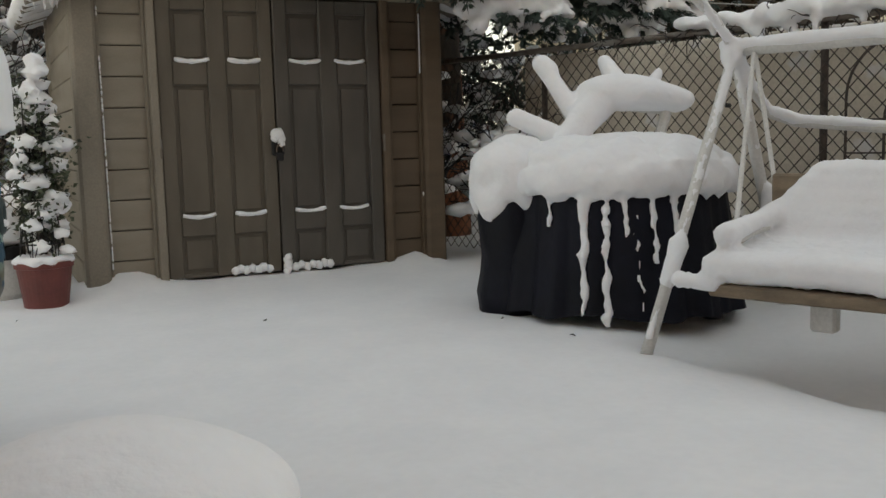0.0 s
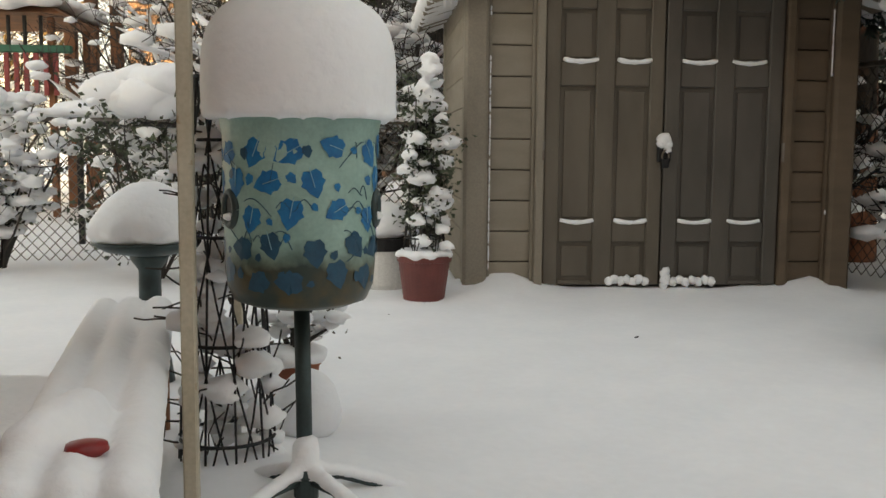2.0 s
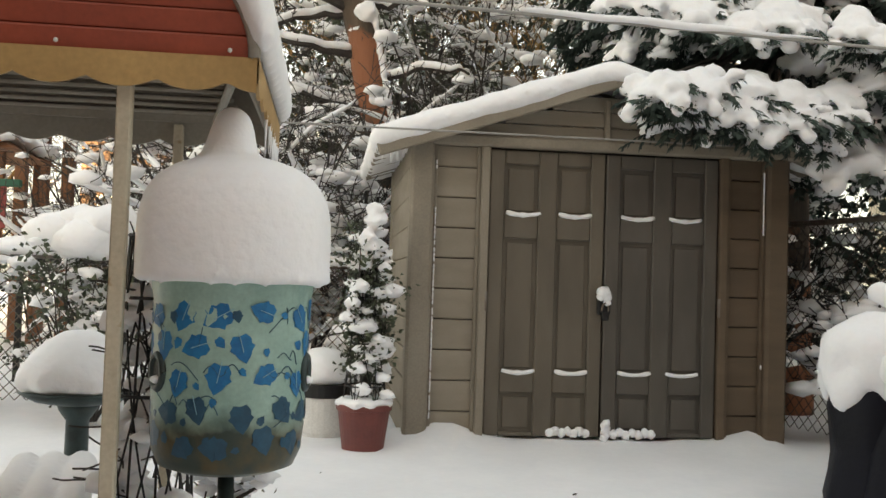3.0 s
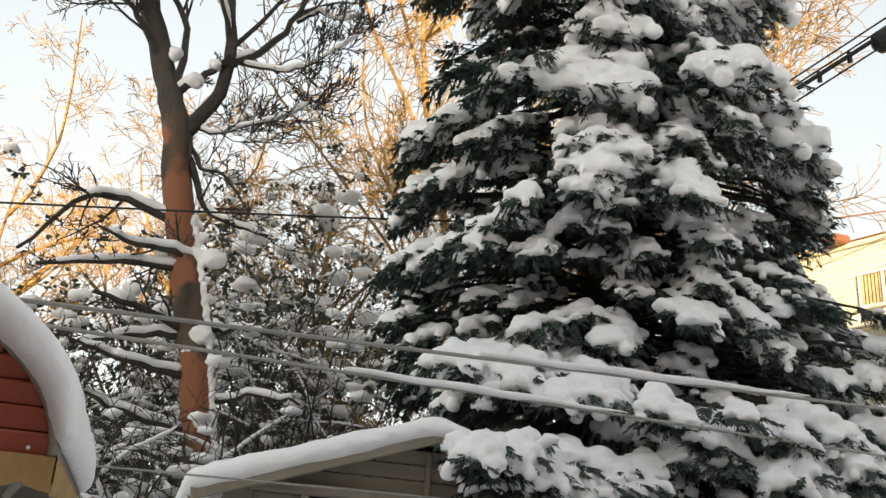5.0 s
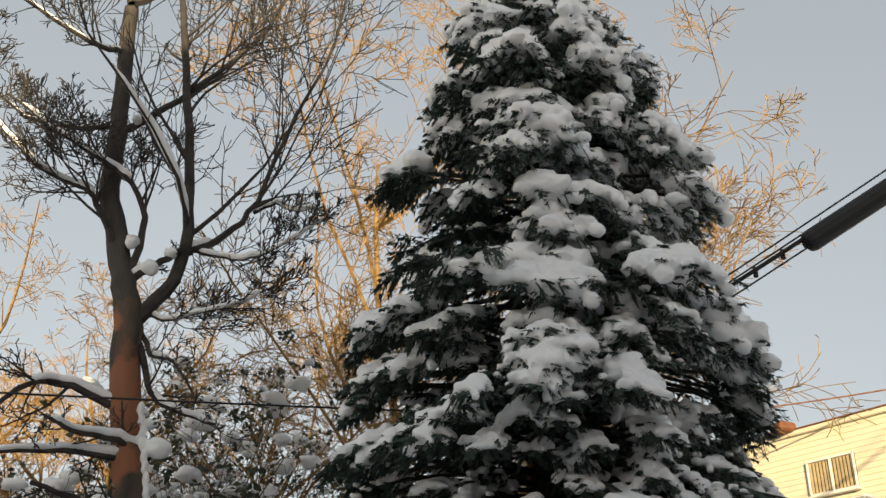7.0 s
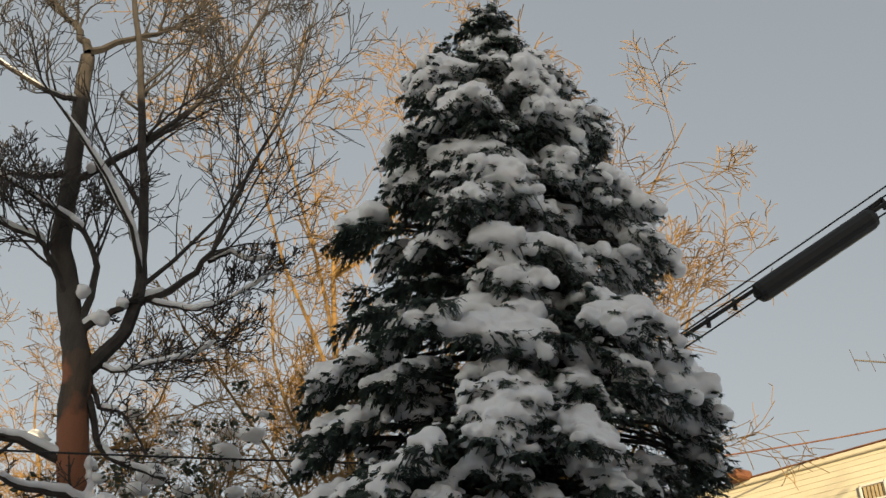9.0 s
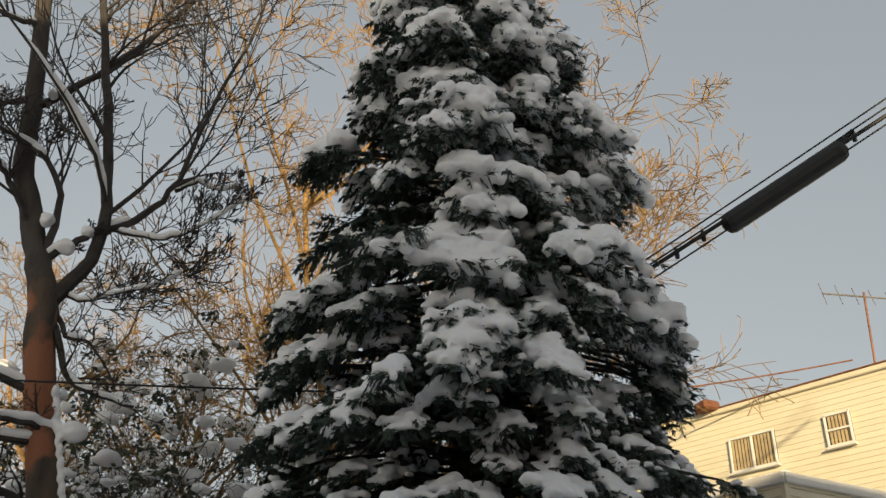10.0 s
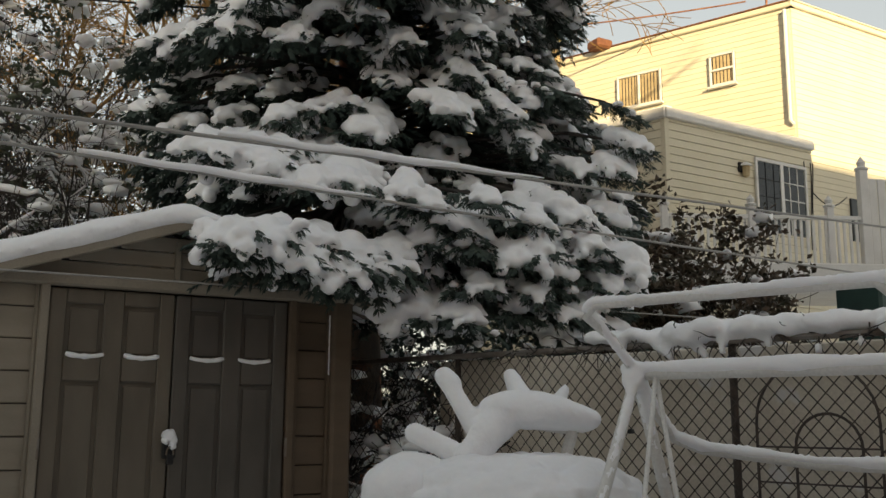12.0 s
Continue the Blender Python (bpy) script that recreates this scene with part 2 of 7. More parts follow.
class Geo:
    """Collects vertices and faces, and links them as one mesh object."""

    def __init__(self):
        self.v, self.f = [], []

    def add(self, verts, faces):
        k = len(self.v)
        self.v += [tuple(p) for p in verts]
        self.f += [tuple(i + k for i in face) for face in faces]
        return self

    def box(self, c, s, c_edge=0.004, m=None):
        """A box with chamfered edges: centre, size, chamfer, turn."""
        h = [x / 2 for x in s]
        e = min(c_edge, min(h) * 0.6)
        pts, idx = [], {}
        for sx in (-1, 1):
            for sy in (-1, 1):
                for sz in (-1, 1):
                    for a in range(3):
                        p = [sx * h[0], sy * h[1], sz * h[2]]
                        for b in range(3):
                            if b != a:
                                p[b] -= e * (sx, sy, sz)[b]
                        idx[sx, sy, sz, a] = len(pts)
                        pts.append(p)
        faces = []
        for a in range(3):
            b, d = [(1, 2), (2, 0), (0, 1)][a]
            for s1 in (-1, 1):
                def key(sb, sd, ax, s1=s1, a=a, b=b, d=d):
                    k = [0, 0, 0]
                    k[a], k[b], k[d] = s1, sb, sd
                    return idx[k[0], k[1], k[2], ax]
                q = [key(-1, -1, a), key(1, -1, a), key(1, 1, a), key(-1, 1, a)]
                faces.append(q if s1 > 0 else q[::-1])
            for sb in (-1, 1):
                for sd in (-1, 1):
                    def ek(sa, ax, sb=sb, sd=sd, a=a, b=b, d=d):
                        k = [0, 0, 0]
                        k[a], k[b], k[d] = sa, sb, sd
                        return idx[k[0], k[1], k[2], ax]
                    q = [ek(-1, b), ek(1, b), ek(1, d), ek(-1, d)]
                    faces.append(q if sb * sd > 0 else q[::-1])
        for sx in (-1, 1):
            for sy in (-1, 1):
                for sz in (-1, 1):
                    q = [idx[sx, sy, sz, 0], idx[sx, sy, sz, 1], idx[sx, sy, sz, 2]]
                    faces.append(q if sx * sy * sz > 0 else q[::-1])
        v = np.array(pts)
        if m is not None:
            v = v @ np.array(m.to_3x3()).T
        return self.add(v + np.array(c), faces)

    def tube(self, pts, radii, n=8, cap=True, flat=1.0):
        """A tube along pts; radii one number or one for each point."""
        pts = [Vector(p) for p in pts]
        if not hasattr(radii, "__len__"):
            radii = [radii] * len(pts)
        base = len(self.v)
        up = None
        for i, p in enumerate(pts):
            d = (pts[min(i + 1, len(pts) - 1)] - pts[max(i - 1, 0)])
            d = d.normalized() if d.length > 1e-9 else Vector((0, 0, 1))
            if up is None:
                up = Vector((0, 0, 1)) if abs(d.z) < 0.9 else Vector((1, 0, 0))
            side = d.cross(up).normalized()
            up = side.cross(d).normalized()
            for k in range(n):
                a = 2 * math.pi * k / n
                self.v.append(tuple(p + (side * math.cos(a) + up * (math.sin(a) * flat)) * radii[i]))
        for i in range(len(pts) - 1):
            for k in range(n):
                k2 = (k + 1) % n
                self.f.append((base + i * n + k, base + i * n + k2, base + (i + 1) * n + k2, base + (i + 1) * n + k))
        if cap:
            self.f.append(tuple(base + k for k in range(n))[::-1])
            self.f.append(tuple(base + (len(pts) - 1) * n + k for k in range(n)))
        return self

    def blob(self, c, s, rough=0.15, sub=2, seed=0.0, freq=1.6, m=None):
        """A lump: an ellipsoid with an uneven skin."""
        v, f = ICO[sub]
        out = []
        for p in v:
            k = 1 + rough * noise.noise(Vector(p * freq) + Vector((seed * 7.3, seed * 3.1, seed))) * 1.6
            out.append((p[0] * s[0] * k, p[1] * s[1] * k, p[2] * s[2] * k))
        out = np.array(out)
        if m is not None:
            out = out @ np.array(m.to_3x3()).T
        return self.add(out + np.array(c), f)

    def lathe(self, c, prof, n=32, wob=0.0, seed=0.0, closed=True):
        """A round body about the vertical: rows of (radius, height)."""
        base = len(self.v)
        for r, z in prof:
            for k in range(n):
                a = 2 * math.pi * k / n
                w = 1 + wob * noise.noise(Vector((math.cos(a) * 1.5 + seed, math.sin(a) * 1.5, z * 3)))
                self.v.append((c[0] + r * w * math.cos(a), c[1] + r * w * math.sin(a), c[2] + z))
        for i in range(len(prof) - 1):
            for k in range(n):
                k2 = (k + 1) % n
                self.f.append((base + i * n + k, base + i * n + k2, base + (i + 1) * n + k2, base + (i + 1) * n + k))
        if closed:
            self.f.append(tuple(base + k for k in range(n))[::-1])
            self.f.append(tuple(base + (len(prof) - 1) * n + k for k in range(n)))
        return self

    def mesh(self, name, smooth=False):
        me = bpy.data.meshes.new(name)
        me.from_pydata(self.v, [], self.f)
        if smooth:
            me.polygons.foreach_set("use_smooth", [True] * len(me.polygons))
        me.update()
        return me

    def thing(self, name, mat, label="", category="", group="", kind="", smooth=False):
        ob = new(name, self.mesh(name, smooth))
        ob.data.materials.append(mat)
        return tagged(ob, label, category, group, kind)


def part(name, geo, mat, parent, label="", smooth=False, kind=""):
    ob = geo.thing(name, mat, label, "", "", kind, smooth)
    ob.parent = parent
    return ob


def base_empty(name, at, label, category, group="", kind=""):
    ob = new(name)
    ob.empty_display_size = 0.2
    tagged(ob, label, category, group, kind)
    return ob


def melt(ob, voxel, rounds=4):
    """Let overlapping lumps run together into one soft skin."""
    r = ob.modifiers.new("remesh", "REMESH")
    r.mode, r.voxel_size, r.use_smooth_shade = 'VOXEL', voxel, True
    s = ob.modifiers.new("smooth", "SMOOTH")
    s.factor, s.iterations = 0.5, rounds
    return ob


def lerp(table, x):
    """Value at x along rows of (x, value)."""
    return float(np.interp(x, [a for a, _ in table], [b for _, b in table]))


# ---- ground ----
def ground_height(x, y):
    near = math.exp(-((x * 0.09) ** 2 + ((y - 2) * 0.09) ** 2))
    h = 0.04 * noise.noise(Vector((x * 0.5, y * 0.5, 3.0))) + 0.006 * noise.noise(Vector((x * 1.9, y * 1.9, 7.0)))
    h = h * near - 0.03
    d = 5.5 - y
    if -0.7 < x < 1.9 and d > -0.3:                      # drift against the shed
        h += (0.05 + 0.05 * noise.noise(Vector((x * 2.6, 0, 1)))) * math.exp(-max(d, 0) / 0.22)
        h += 0.085 * math.exp(-((x + 0.36) / 0.15) ** 2 - (max(d, 0) / 0.16) ** 2)
        h += 0.05 * math.exp(-((x - 1.60) / 0.16) ** 2 - (max(d, 0) / 0.18) ** 2)
    h += 0.10 * math.exp(-((x + 1.45) / 0.5) ** 2 - ((y - 2.0) / 0.5) ** 2)
    h -= 0.10 * math.exp(-((x - 1.8) / 0.35) ** 2 - ((y - 1.6) / 0.6) ** 2)      # hollow under the swing
    d, e = (x - 1.30) * 0.94 + (y - 2.46) * 0.34, (x - 1.30) * 0.34 - (y - 2.46) * 0.94
    if 0 < d < 1.1 and -0.3 < e < 1.9:                   # less snow lies under the swing
        h -= 0.085 * min(d / 0.22, 1) * min((1.1 - d) / 0.3, 1) * min((e + 0.3) / 0.3, 1) * min((1.9 - e) / 0.4, 1)
    if y < -2.0:
        h *= max(0, 1 + (y + 2.0))
    return h


def build_ground():
    n = 200
    u = np.linspace(-1, 1, n)
    xs = np.sinh(u * 6.2) * 1.9 + 0.0
    ys = np.sinh(u * 6.2) * 1.9 + 3.0
    g = Geo()
    g.v = [(float(x), float(y), ground_height(x, y) if abs(x) < 40 and abs(y) < 40 else -0.03) for y in ys for x in xs]
    g.f = [(j * n + i, j * n + i + 1, (j + 1) * n + i + 1, (j + 1) * n + i) for j in range(n - 1) for i in range(n - 1)]
    g.thing("ground", M_SNOWG, "smooth deep snow covering the whole yard", "snow ground", kind="structure", smooth=True)


build_ground()


# ---- shed ----
SX0, SX1, SY0, SY1, RIDGE = -0.62, 1.86, 5.5, 7.2, 0.64
EAVE, RTOP = 1.86, 2.27


def build_shed():
    shed = base_empty("garden_shed", (RIDGE, SY0, 0), "beige resin garden shed with snow on its gabled roof", "shed")
    g = Geo()
    g.box(((SX0 + SX1) / 2, (SY0 + SY1) / 2 + 0.06, 0.92), (SX1 - SX0 - 0.08, SY1 - SY0 - 0.10, 1.90))
    part("body", g, M_DARK, shed, "dark shed interior shell")
    # corner posts, trim round the panels
    for name, x, w in (("corner_post", SX0 + 0.075, 0.15), ("corner_post", SX1 - 0.075, 0.15)):
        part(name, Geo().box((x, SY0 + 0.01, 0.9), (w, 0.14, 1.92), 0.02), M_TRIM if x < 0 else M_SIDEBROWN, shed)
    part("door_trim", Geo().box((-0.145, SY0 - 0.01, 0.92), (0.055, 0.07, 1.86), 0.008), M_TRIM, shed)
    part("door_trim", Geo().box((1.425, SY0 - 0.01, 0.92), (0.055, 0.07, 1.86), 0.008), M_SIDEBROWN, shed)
    part("header", Geo().box((RIDGE, SY0 - 0.012, 1.875), (SX1 - SX0 + 0.04, 0.10, 0.07), 0.012), M_TRIM, shed)
    # front boards
    k = 0
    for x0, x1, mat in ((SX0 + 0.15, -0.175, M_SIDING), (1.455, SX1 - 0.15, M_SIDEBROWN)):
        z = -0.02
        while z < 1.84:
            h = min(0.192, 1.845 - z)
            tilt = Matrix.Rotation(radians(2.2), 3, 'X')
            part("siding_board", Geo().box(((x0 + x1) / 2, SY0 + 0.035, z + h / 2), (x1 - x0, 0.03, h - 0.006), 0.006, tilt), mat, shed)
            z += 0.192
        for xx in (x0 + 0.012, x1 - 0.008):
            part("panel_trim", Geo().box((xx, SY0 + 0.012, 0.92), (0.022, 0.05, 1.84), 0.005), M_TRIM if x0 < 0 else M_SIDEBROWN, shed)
    # side boards
    z = -0.02
    while z < 1.84:
        part("siding_board", Geo().box((SX0 + 0.02, (SY0 + SY1) / 2 + 0.05, z + 0.095), (0.03, SY1 - SY0 - 0.12, 0.186), 0.006, Matrix.Rotation(radians(-2.2), 3, 'Y')), M_SIDING, shed)
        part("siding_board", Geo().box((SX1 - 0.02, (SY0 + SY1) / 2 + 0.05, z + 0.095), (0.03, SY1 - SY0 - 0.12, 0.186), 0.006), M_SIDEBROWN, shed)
        z += 0.192
    part("corner_post", Geo().box((SX0 + 0.03, SY1 - 0.05, 0.9), (0.08, 0.12, 1.92), 0.02), M_TRIM, shed)
    # gable
    run, rise = RIDGE - SX0, RTOP - EAVE - 0.05
    z = EAVE + 0.045
    while z < RTOP - 0.07:
        f = 1 - (z + 0.05 - EAVE) / (RTOP - EAVE)
        w = 2 * run * max(f, 0.02)
        part("gable_board", Geo().box((RIDGE, SY0 + 0.03, z + 0.05), (w, 0.03, 0.095), 0.006), M_SIDING, shed)
        z += 0.10
    part("gable_post", Geo().box((RIDGE, SY0 - 0.004, EAVE + 0.17), (0.035, 0.05, 0.30), 0.006), M_TRIM, shed)
    # roof slabs with fascia
    over = 0.23
    for s in (-1, 1):
        ang = math.atan2(RTOP - EAVE + 0.02, run + 0.02)
        ln = math.hypot(RTOP - EAVE, run) + over
        c = Vector((RIDGE + s * math.cos(ang) * ln / 2, (SY0 + SY1) / 2 - 0.03, RTOP + 0.02 - math.sin(ang) * ln / 2))
        turn = Matrix.Rotation(s * ang, 3, 'Y')
        part("roof_slab", Geo().box(c, (ln, SY1 - SY0 + 0.30, 0.03), 0.006, turn), M_TRIM, shed)
        c2 = c.copy()
        c2.y, c2.z = SY0 - 0.185, c.z - 0.025
        part("fascia", Geo().box(c2, (ln, 0.03, 0.085), 0.008, turn), M_TRIM, shed)
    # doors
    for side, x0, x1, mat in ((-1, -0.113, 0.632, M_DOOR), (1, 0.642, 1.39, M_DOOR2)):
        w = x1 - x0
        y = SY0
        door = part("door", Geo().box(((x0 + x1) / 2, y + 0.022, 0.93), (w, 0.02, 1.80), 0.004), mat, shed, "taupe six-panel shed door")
        cols = [(x0 + 0.095, x0 + 0.315), (x0 + w - 0.315 + 0.005, x0 + w - 0.09)]
        rows = [(0.055, 0.30), (0.43, 1.27), (1.42, 1.74)]
        for (a, b) in ((x0, cols[0][0]), (cols[0][1], cols[1][0]), (cols[1][1], x1)):
            part("stile", Geo().box(((a + b) / 2, y, 0.93), (b - a, 0.034, 1.80), 0.007), mat, door)
        for (a, b) in cols:
            zs = [0.03, rows[0][0], rows[0][1], rows[1][0], rows[1][1], rows[2][0], rows[2][1], 1.83]
            for i in range(0, 8, 2):
                part("rail", Geo().box(((a + b) / 2, y + 0.002, (zs[i] + zs[i + 1]) / 2), (b - a, 0.030, zs[i + 1] - zs[i]), 0.007), mat, door)
            for z0, z1 in rows:
                part("panel", Geo().box(((a + b) / 2, y + 0.010, (z0 + z1) / 2), (b - a - 0.05, 0.014, z1 - z0 - 0.05), 0.012), mat, door)
        hx = x0 - 0.012 if side < 0 else x1 + 0.012
        for hz in (0.87,):
            part("hinge", Geo().tube([(hx, y - 0.035, hz - 0.06), (hx, y - 0.035, hz + 0.06)], 0.012, 8), M_GALV, door)
    # latch and padlock
    lock = part("latch", Geo().box((0.637, SY0 - 0.03, 0.87), (0.085, 0.03, 0.13), 0.01), M_DARK, shed, "dark metal latch")
    g = Geo().box((0.64, SY0 - 0.062, 0.80), (0.045, 0.022, 0.06), 0.008)
    part("padlock", g, M_DARK, lock)
    arch = [(0.64 + 0.022 * math.cos(a), SY0 - 0.062, 0.83 + 0.05 * math.sin(a)) for a in np.linspace(0, math.pi, 9)]
    part("shackle", Geo().tube(arch, 0.006, 6), M_GALV, lock)


build_shed()


def build_shed_snow():
    g = Geo()
    run = RIDGE - SX0
    ang = math.atan2(RTOP - EAVE + 0.02, run + 0.02)
    for s in (-1, 1):
        n = 26
        for i in range(n):
            for j in range(9):
                d = (i + 0.5) / n * (run / math.cos(ang) + 0.24)
                p = Vector((RIDGE + s * d * math.cos(ang), SY0 - 0.13 + j * (SY1 - SY0 + 0.2) / 8, RTOP + 0.07 - d * math.sin(ang)))
                g.blob(p, (0.09, 0.14, 0.095 + 0.02 * noise.noise(p * 2.0)), 0.12, 1, i * 9 + j + s)
    melt(g.thing("roof_snow", M_SNOW, "thick smooth layer of snow on the shed roof", "snow", kind="stuff"), 0.03, 12)
    g = Geo()
    for i, (a, b, z) in enumerate(((-0.005, 0.215, 1.425), (0.335, 0.55, 1.425), (0.745, 0.965, 1.425), (1.06, 1.28, 1.425),
                                   (-0.005, 0.205, 0.43), (0.335, 0.545, 0.43), (0.745, 0.96, 0.43), (1.06, 1.275, 0.43))):
        pts = [(a + (b - a) * t, SY0 - 0.012, z + 0.016 * (2 * t - 1) ** 2 - 0.006) for t in np.linspace(0, 1, 9)]
        g.tube(pts, [0.016 * (0.55 + 0.9 * abs(noise.noise(Vector((t * 3, i, 0)))) + 0.2) for t in np.linspace(0, 1, 9)], 7)
    for k in range(7):
        for x0, w, z in ((0.31, 0.23, 0.055), (0.72, 0.25, 0.05)):
            g.blob((x0 + w * k / 6, SY0 - 0.03, z + 0.012 * (k % 2)), (0.028, 0.02, 0.03), 0.3, 2, k + x0)
    for k in range(6):
        g.blob((0.66 + 0.012 * (k % 2), SY0 - 0.04, 0.03 + 0.018 * k), (0.026, 0.025, 0.025), 0.3, 2, k)
    for x, z, r in ((0.632, 0.945, 0.045), (0.65, 0.92, 0.035), (0.655, 0.885, 0.025), (0.615, 0.92, 0.03)):
        g.blob((x, SY0 - 0.055, z), (r, r * 0.8, r), 0.2, 2, z)
    for k in range(60):                                   # rime along the trim
        for x, z0, z1 in ((-0.455, 0.12, 1.75), (1.70, 0.1, 0.5), (1.70, 1.1, 1.75)):
            z = z0 + (z1 - z0) * (k + random.random()) / 60
            if noise.noise(Vector((x, z * 3, 0))) > -0.25:
                g.blob((x, SY0 - 0.016, z), (0.006, 0.007, 0.018), 0.3, 1, k)
    g.thing("ledge_snow", M_SNOW, "small ridges of snow caught on the shed door panels", "snow", kind="stuff", smooth=True)
    ice = Geo()
    rnd = random.Random(4)
    for k in range(16):
        x, y = SX0 - 0.22 + 0.012 * k, SY0 - 0.2 + rnd.random() * 0.1
        l = 0.04 + 0.08 * rnd.random()
        ice.tube([(x, y, 1.80 + k * 0.004), (x, y, 1.80 - l * 0.5), (x, y, 1.80 - l)], [0.007, 0.005, 0.001], 5)
    ice.thing("icicles", M_SNOW, "row of small icicles under the shed eave", "icicles", kind="stuff", smooth=True)


build_shed_snow()


# ---- houses ----
def wall_prism(name, corners, z0, z1, mat, parent=None, label=""):
    g = Geo()
    n = len(corners)
    g.v = [(x, y, z0) for x, y in corners] + [(x, y, z1) for x, y in corners]
    g.f = [(i, (i + 1) % n, n + (i + 1) % n, n + i) for i in range(n)] + [tuple(range(n))[::-1], tuple(range(n, 2 * n))]
    return part(name, g, mat, parent, label) if parent else g


def along(p, d, s, off=0.0):
    """A place s metres along d from p, off metres out of the wall on its right-hand side."""
    return Vector((p[0] + d[0] * s + d[1] * off, p[1] + d[1] * s - d[0] * off))


def facing(d):
    """The turn that lays the x axis along d."""
    return Matrix.Rotation(math.atan2(d[1], d[0]), 3, 'Z')


def build_shade_house():
    """Unseen house blocks added behind the yard, sized to keep the low sun off it."""
    h = base_empty("shade_house", (5, -20, 0), "unseen long brick house added behind the yard to shade it, with a taller middle", "house")
    part("wall", Geo().box((4.8, -20.5, 5.95), (38.8, 11, 12.0), 0.02), M_BRICK, h)
    # two taller blocks added only to shade the spruce and the bare tree
    part("shade_tower", Geo().box((-3.1, -20.5, 7.9), (4.4, 10.9, 16.0), 0.02), M_BRICK, h)
    part("shade_tower", Geo().box((-7.45, -20.5, 7.4), (4.3, 10.8, 15.0), 0.02), M_BRICK, h)
    part("roof", Geo().box((4.8, -20.5, 11.98), (39.0, 11.2, 0.10), 0.02), M_TRIM, h)
    for x in (-10, -6.5, 2.5, 6, 9.5, 13):
        for z in (2.0, 5.2, 8.4):
            w = part("window", Geo().box((x, -14.99, z), (1.1, 0.06, 1.5), 0.01), M_WHITE, h)
            part("pane", Geo().box((x, -14.955, z), (0.95, 0.02, 1.35), 0.005), M_GLASS, w)


build_shade_house()
# added out of view: cuts the sky light on the left of the yard
Geo().box((-3.15, -2.0, 2.2), (0.25, 8.6, 4.6), 0.01).thing("shade_wall_west", M_BRICK, "unseen plain brick wall added beside the awning to dim the left side", "wall", kind="structure")

HC, HL, HR = (16.28, 13.56), (-0.375, 0.927), (0.9994, 0.0349)
EC = (11.52, 12.69)


def build_far_house():
    h = base_empty("clapboard_house", (16, 15, 0), "three-storey cream vinyl-sided house with a lower rear extension", "house")
    # HL runs back to the left, HR to the right
    c = [HC, tuple(along(HC, HR, 11)), tuple(along(HC, HR, 11) + Vector(HL) * 6.2), tuple(along(HC, HL, 6.2))]
    wall_prism("wall", c, 0, 10.47, M_VINYL, h)
    c2 = [tuple(along(HC, HL, 6.2) + Vector((0.25, 0.1))), tuple(along(HC, HR, 9) + Vector(HL) * 6.2), tuple(along(HC, HR, 9) + Vector(HL) * 10), tuple(along(HC, HL, 10) + Vector((0.25, 0.1)))]
    wall_prism("wall", c2, 0, 10.27, M_VINYL, h)
    # roof edge
    for s0, d, l in ((HC, HL, 6.3), (HC, HR, 11)):
        m = along(s0, d, l / 2 - 0.05)
        part("roof_edge", Geo().box((m.x, m.y, 10.52), (l + 0.1, 0.22, 0.13), 0.02, facing(d)), M_VINYL, h)
        part("roof_cap", Geo().box((m.x, m.y, 10.605), (l + 0.14, 0.26, 0.035), 0.01, facing(d)), M_RUST if d is HL else M_VINYL, h)
    # thin clapboard shadow lines on the upper wall
    z = 7.0
    while z < 10.42:
        m = along(HC, HL, 3.1, -0.012)
        part("clapboard", Geo().box((m.x, m.y, z + 0.07), (6.15, 0.022, 0.135), 0.006, facing(HL)), M_VINYL, h)
        m = along(HC, HR, 3.5, 0.012)
        part("clapboard", Geo().box((m.x, m.y, z + 0.07), (7, 0.022, 0.135), 0.006, facing(HR)), M_VINYL, h)
        z += 0.14
    # downpipe
    p = along(HC, HL, 0.10, -0.10)
    part("downpipe", Geo().tube([(p.x, p.y, 10.4), (p.x, p.y, 7.75), (p.x + 0.06, p.y - 0.05, 7.65)], 0.045, 8), M_WHITE, h)
    # upper windows with vertical blinds
    for s0, s1, z0, z1, split in ((3.22, 4.44, 8.85, 9.72, 'v'), (1.33, 1.96, 8.93, 9.72, 'h')):
        m = along(HC, HL, (s0 + s1) / 2, -0.03)
        w = part("window", Geo().box((m.x, m.y, (z0 + z1) / 2), (s1 - s0, 0.05, z1 - z0), 0.008, facing(HL)), M_GLASS, h)
        k = 0
        s = s0 + 0.07
        while s < s1 - 0.05:
            q = along(HC, HL, s, -0.058)
            zb = z0 + 0.05 if split == 'v' else z0 + 0.05
            part("blind_slat", Geo().box((q.x, q.y, (zb + z1 - 0.05) / 2), (0.062, 0.006, z1 - 0.05 - zb), 0.001, facing(HL)), M_BLIND, w)
            s += 0.088
        for a, b, zz0, zz1 in ((s0, s0 + 0.05, z0, z1), (s1 - 0.05, s1, z0, z1), (s0, s1, z0, z0 + 0.05), (s0, s1, z1 - 0.05, z1)):
            q = along(HC, HL, (a + b) / 2, -0.075)
            part("frame", Geo().box((q.x, q.y, (zz0 + zz1) / 2), (b - a, 0.05, zz1 - zz0), 0.006, facing(HL)), M_WHITE, w)
        q = along(HC, HL, (s0 + s1) / 2, -0.080)
        size = (0.05, 0.05, z1 - z0) if split == 'v' else (s1 - s0, 0.05, 0.05)
        part("mullion", Geo().box((q.x, q.y, (z0 + z1) / 2), size, 0.006, facing(HL)), M_WHITE, w)
        q = along(HC, HL, (s0 + s1) / 2, -0.10)
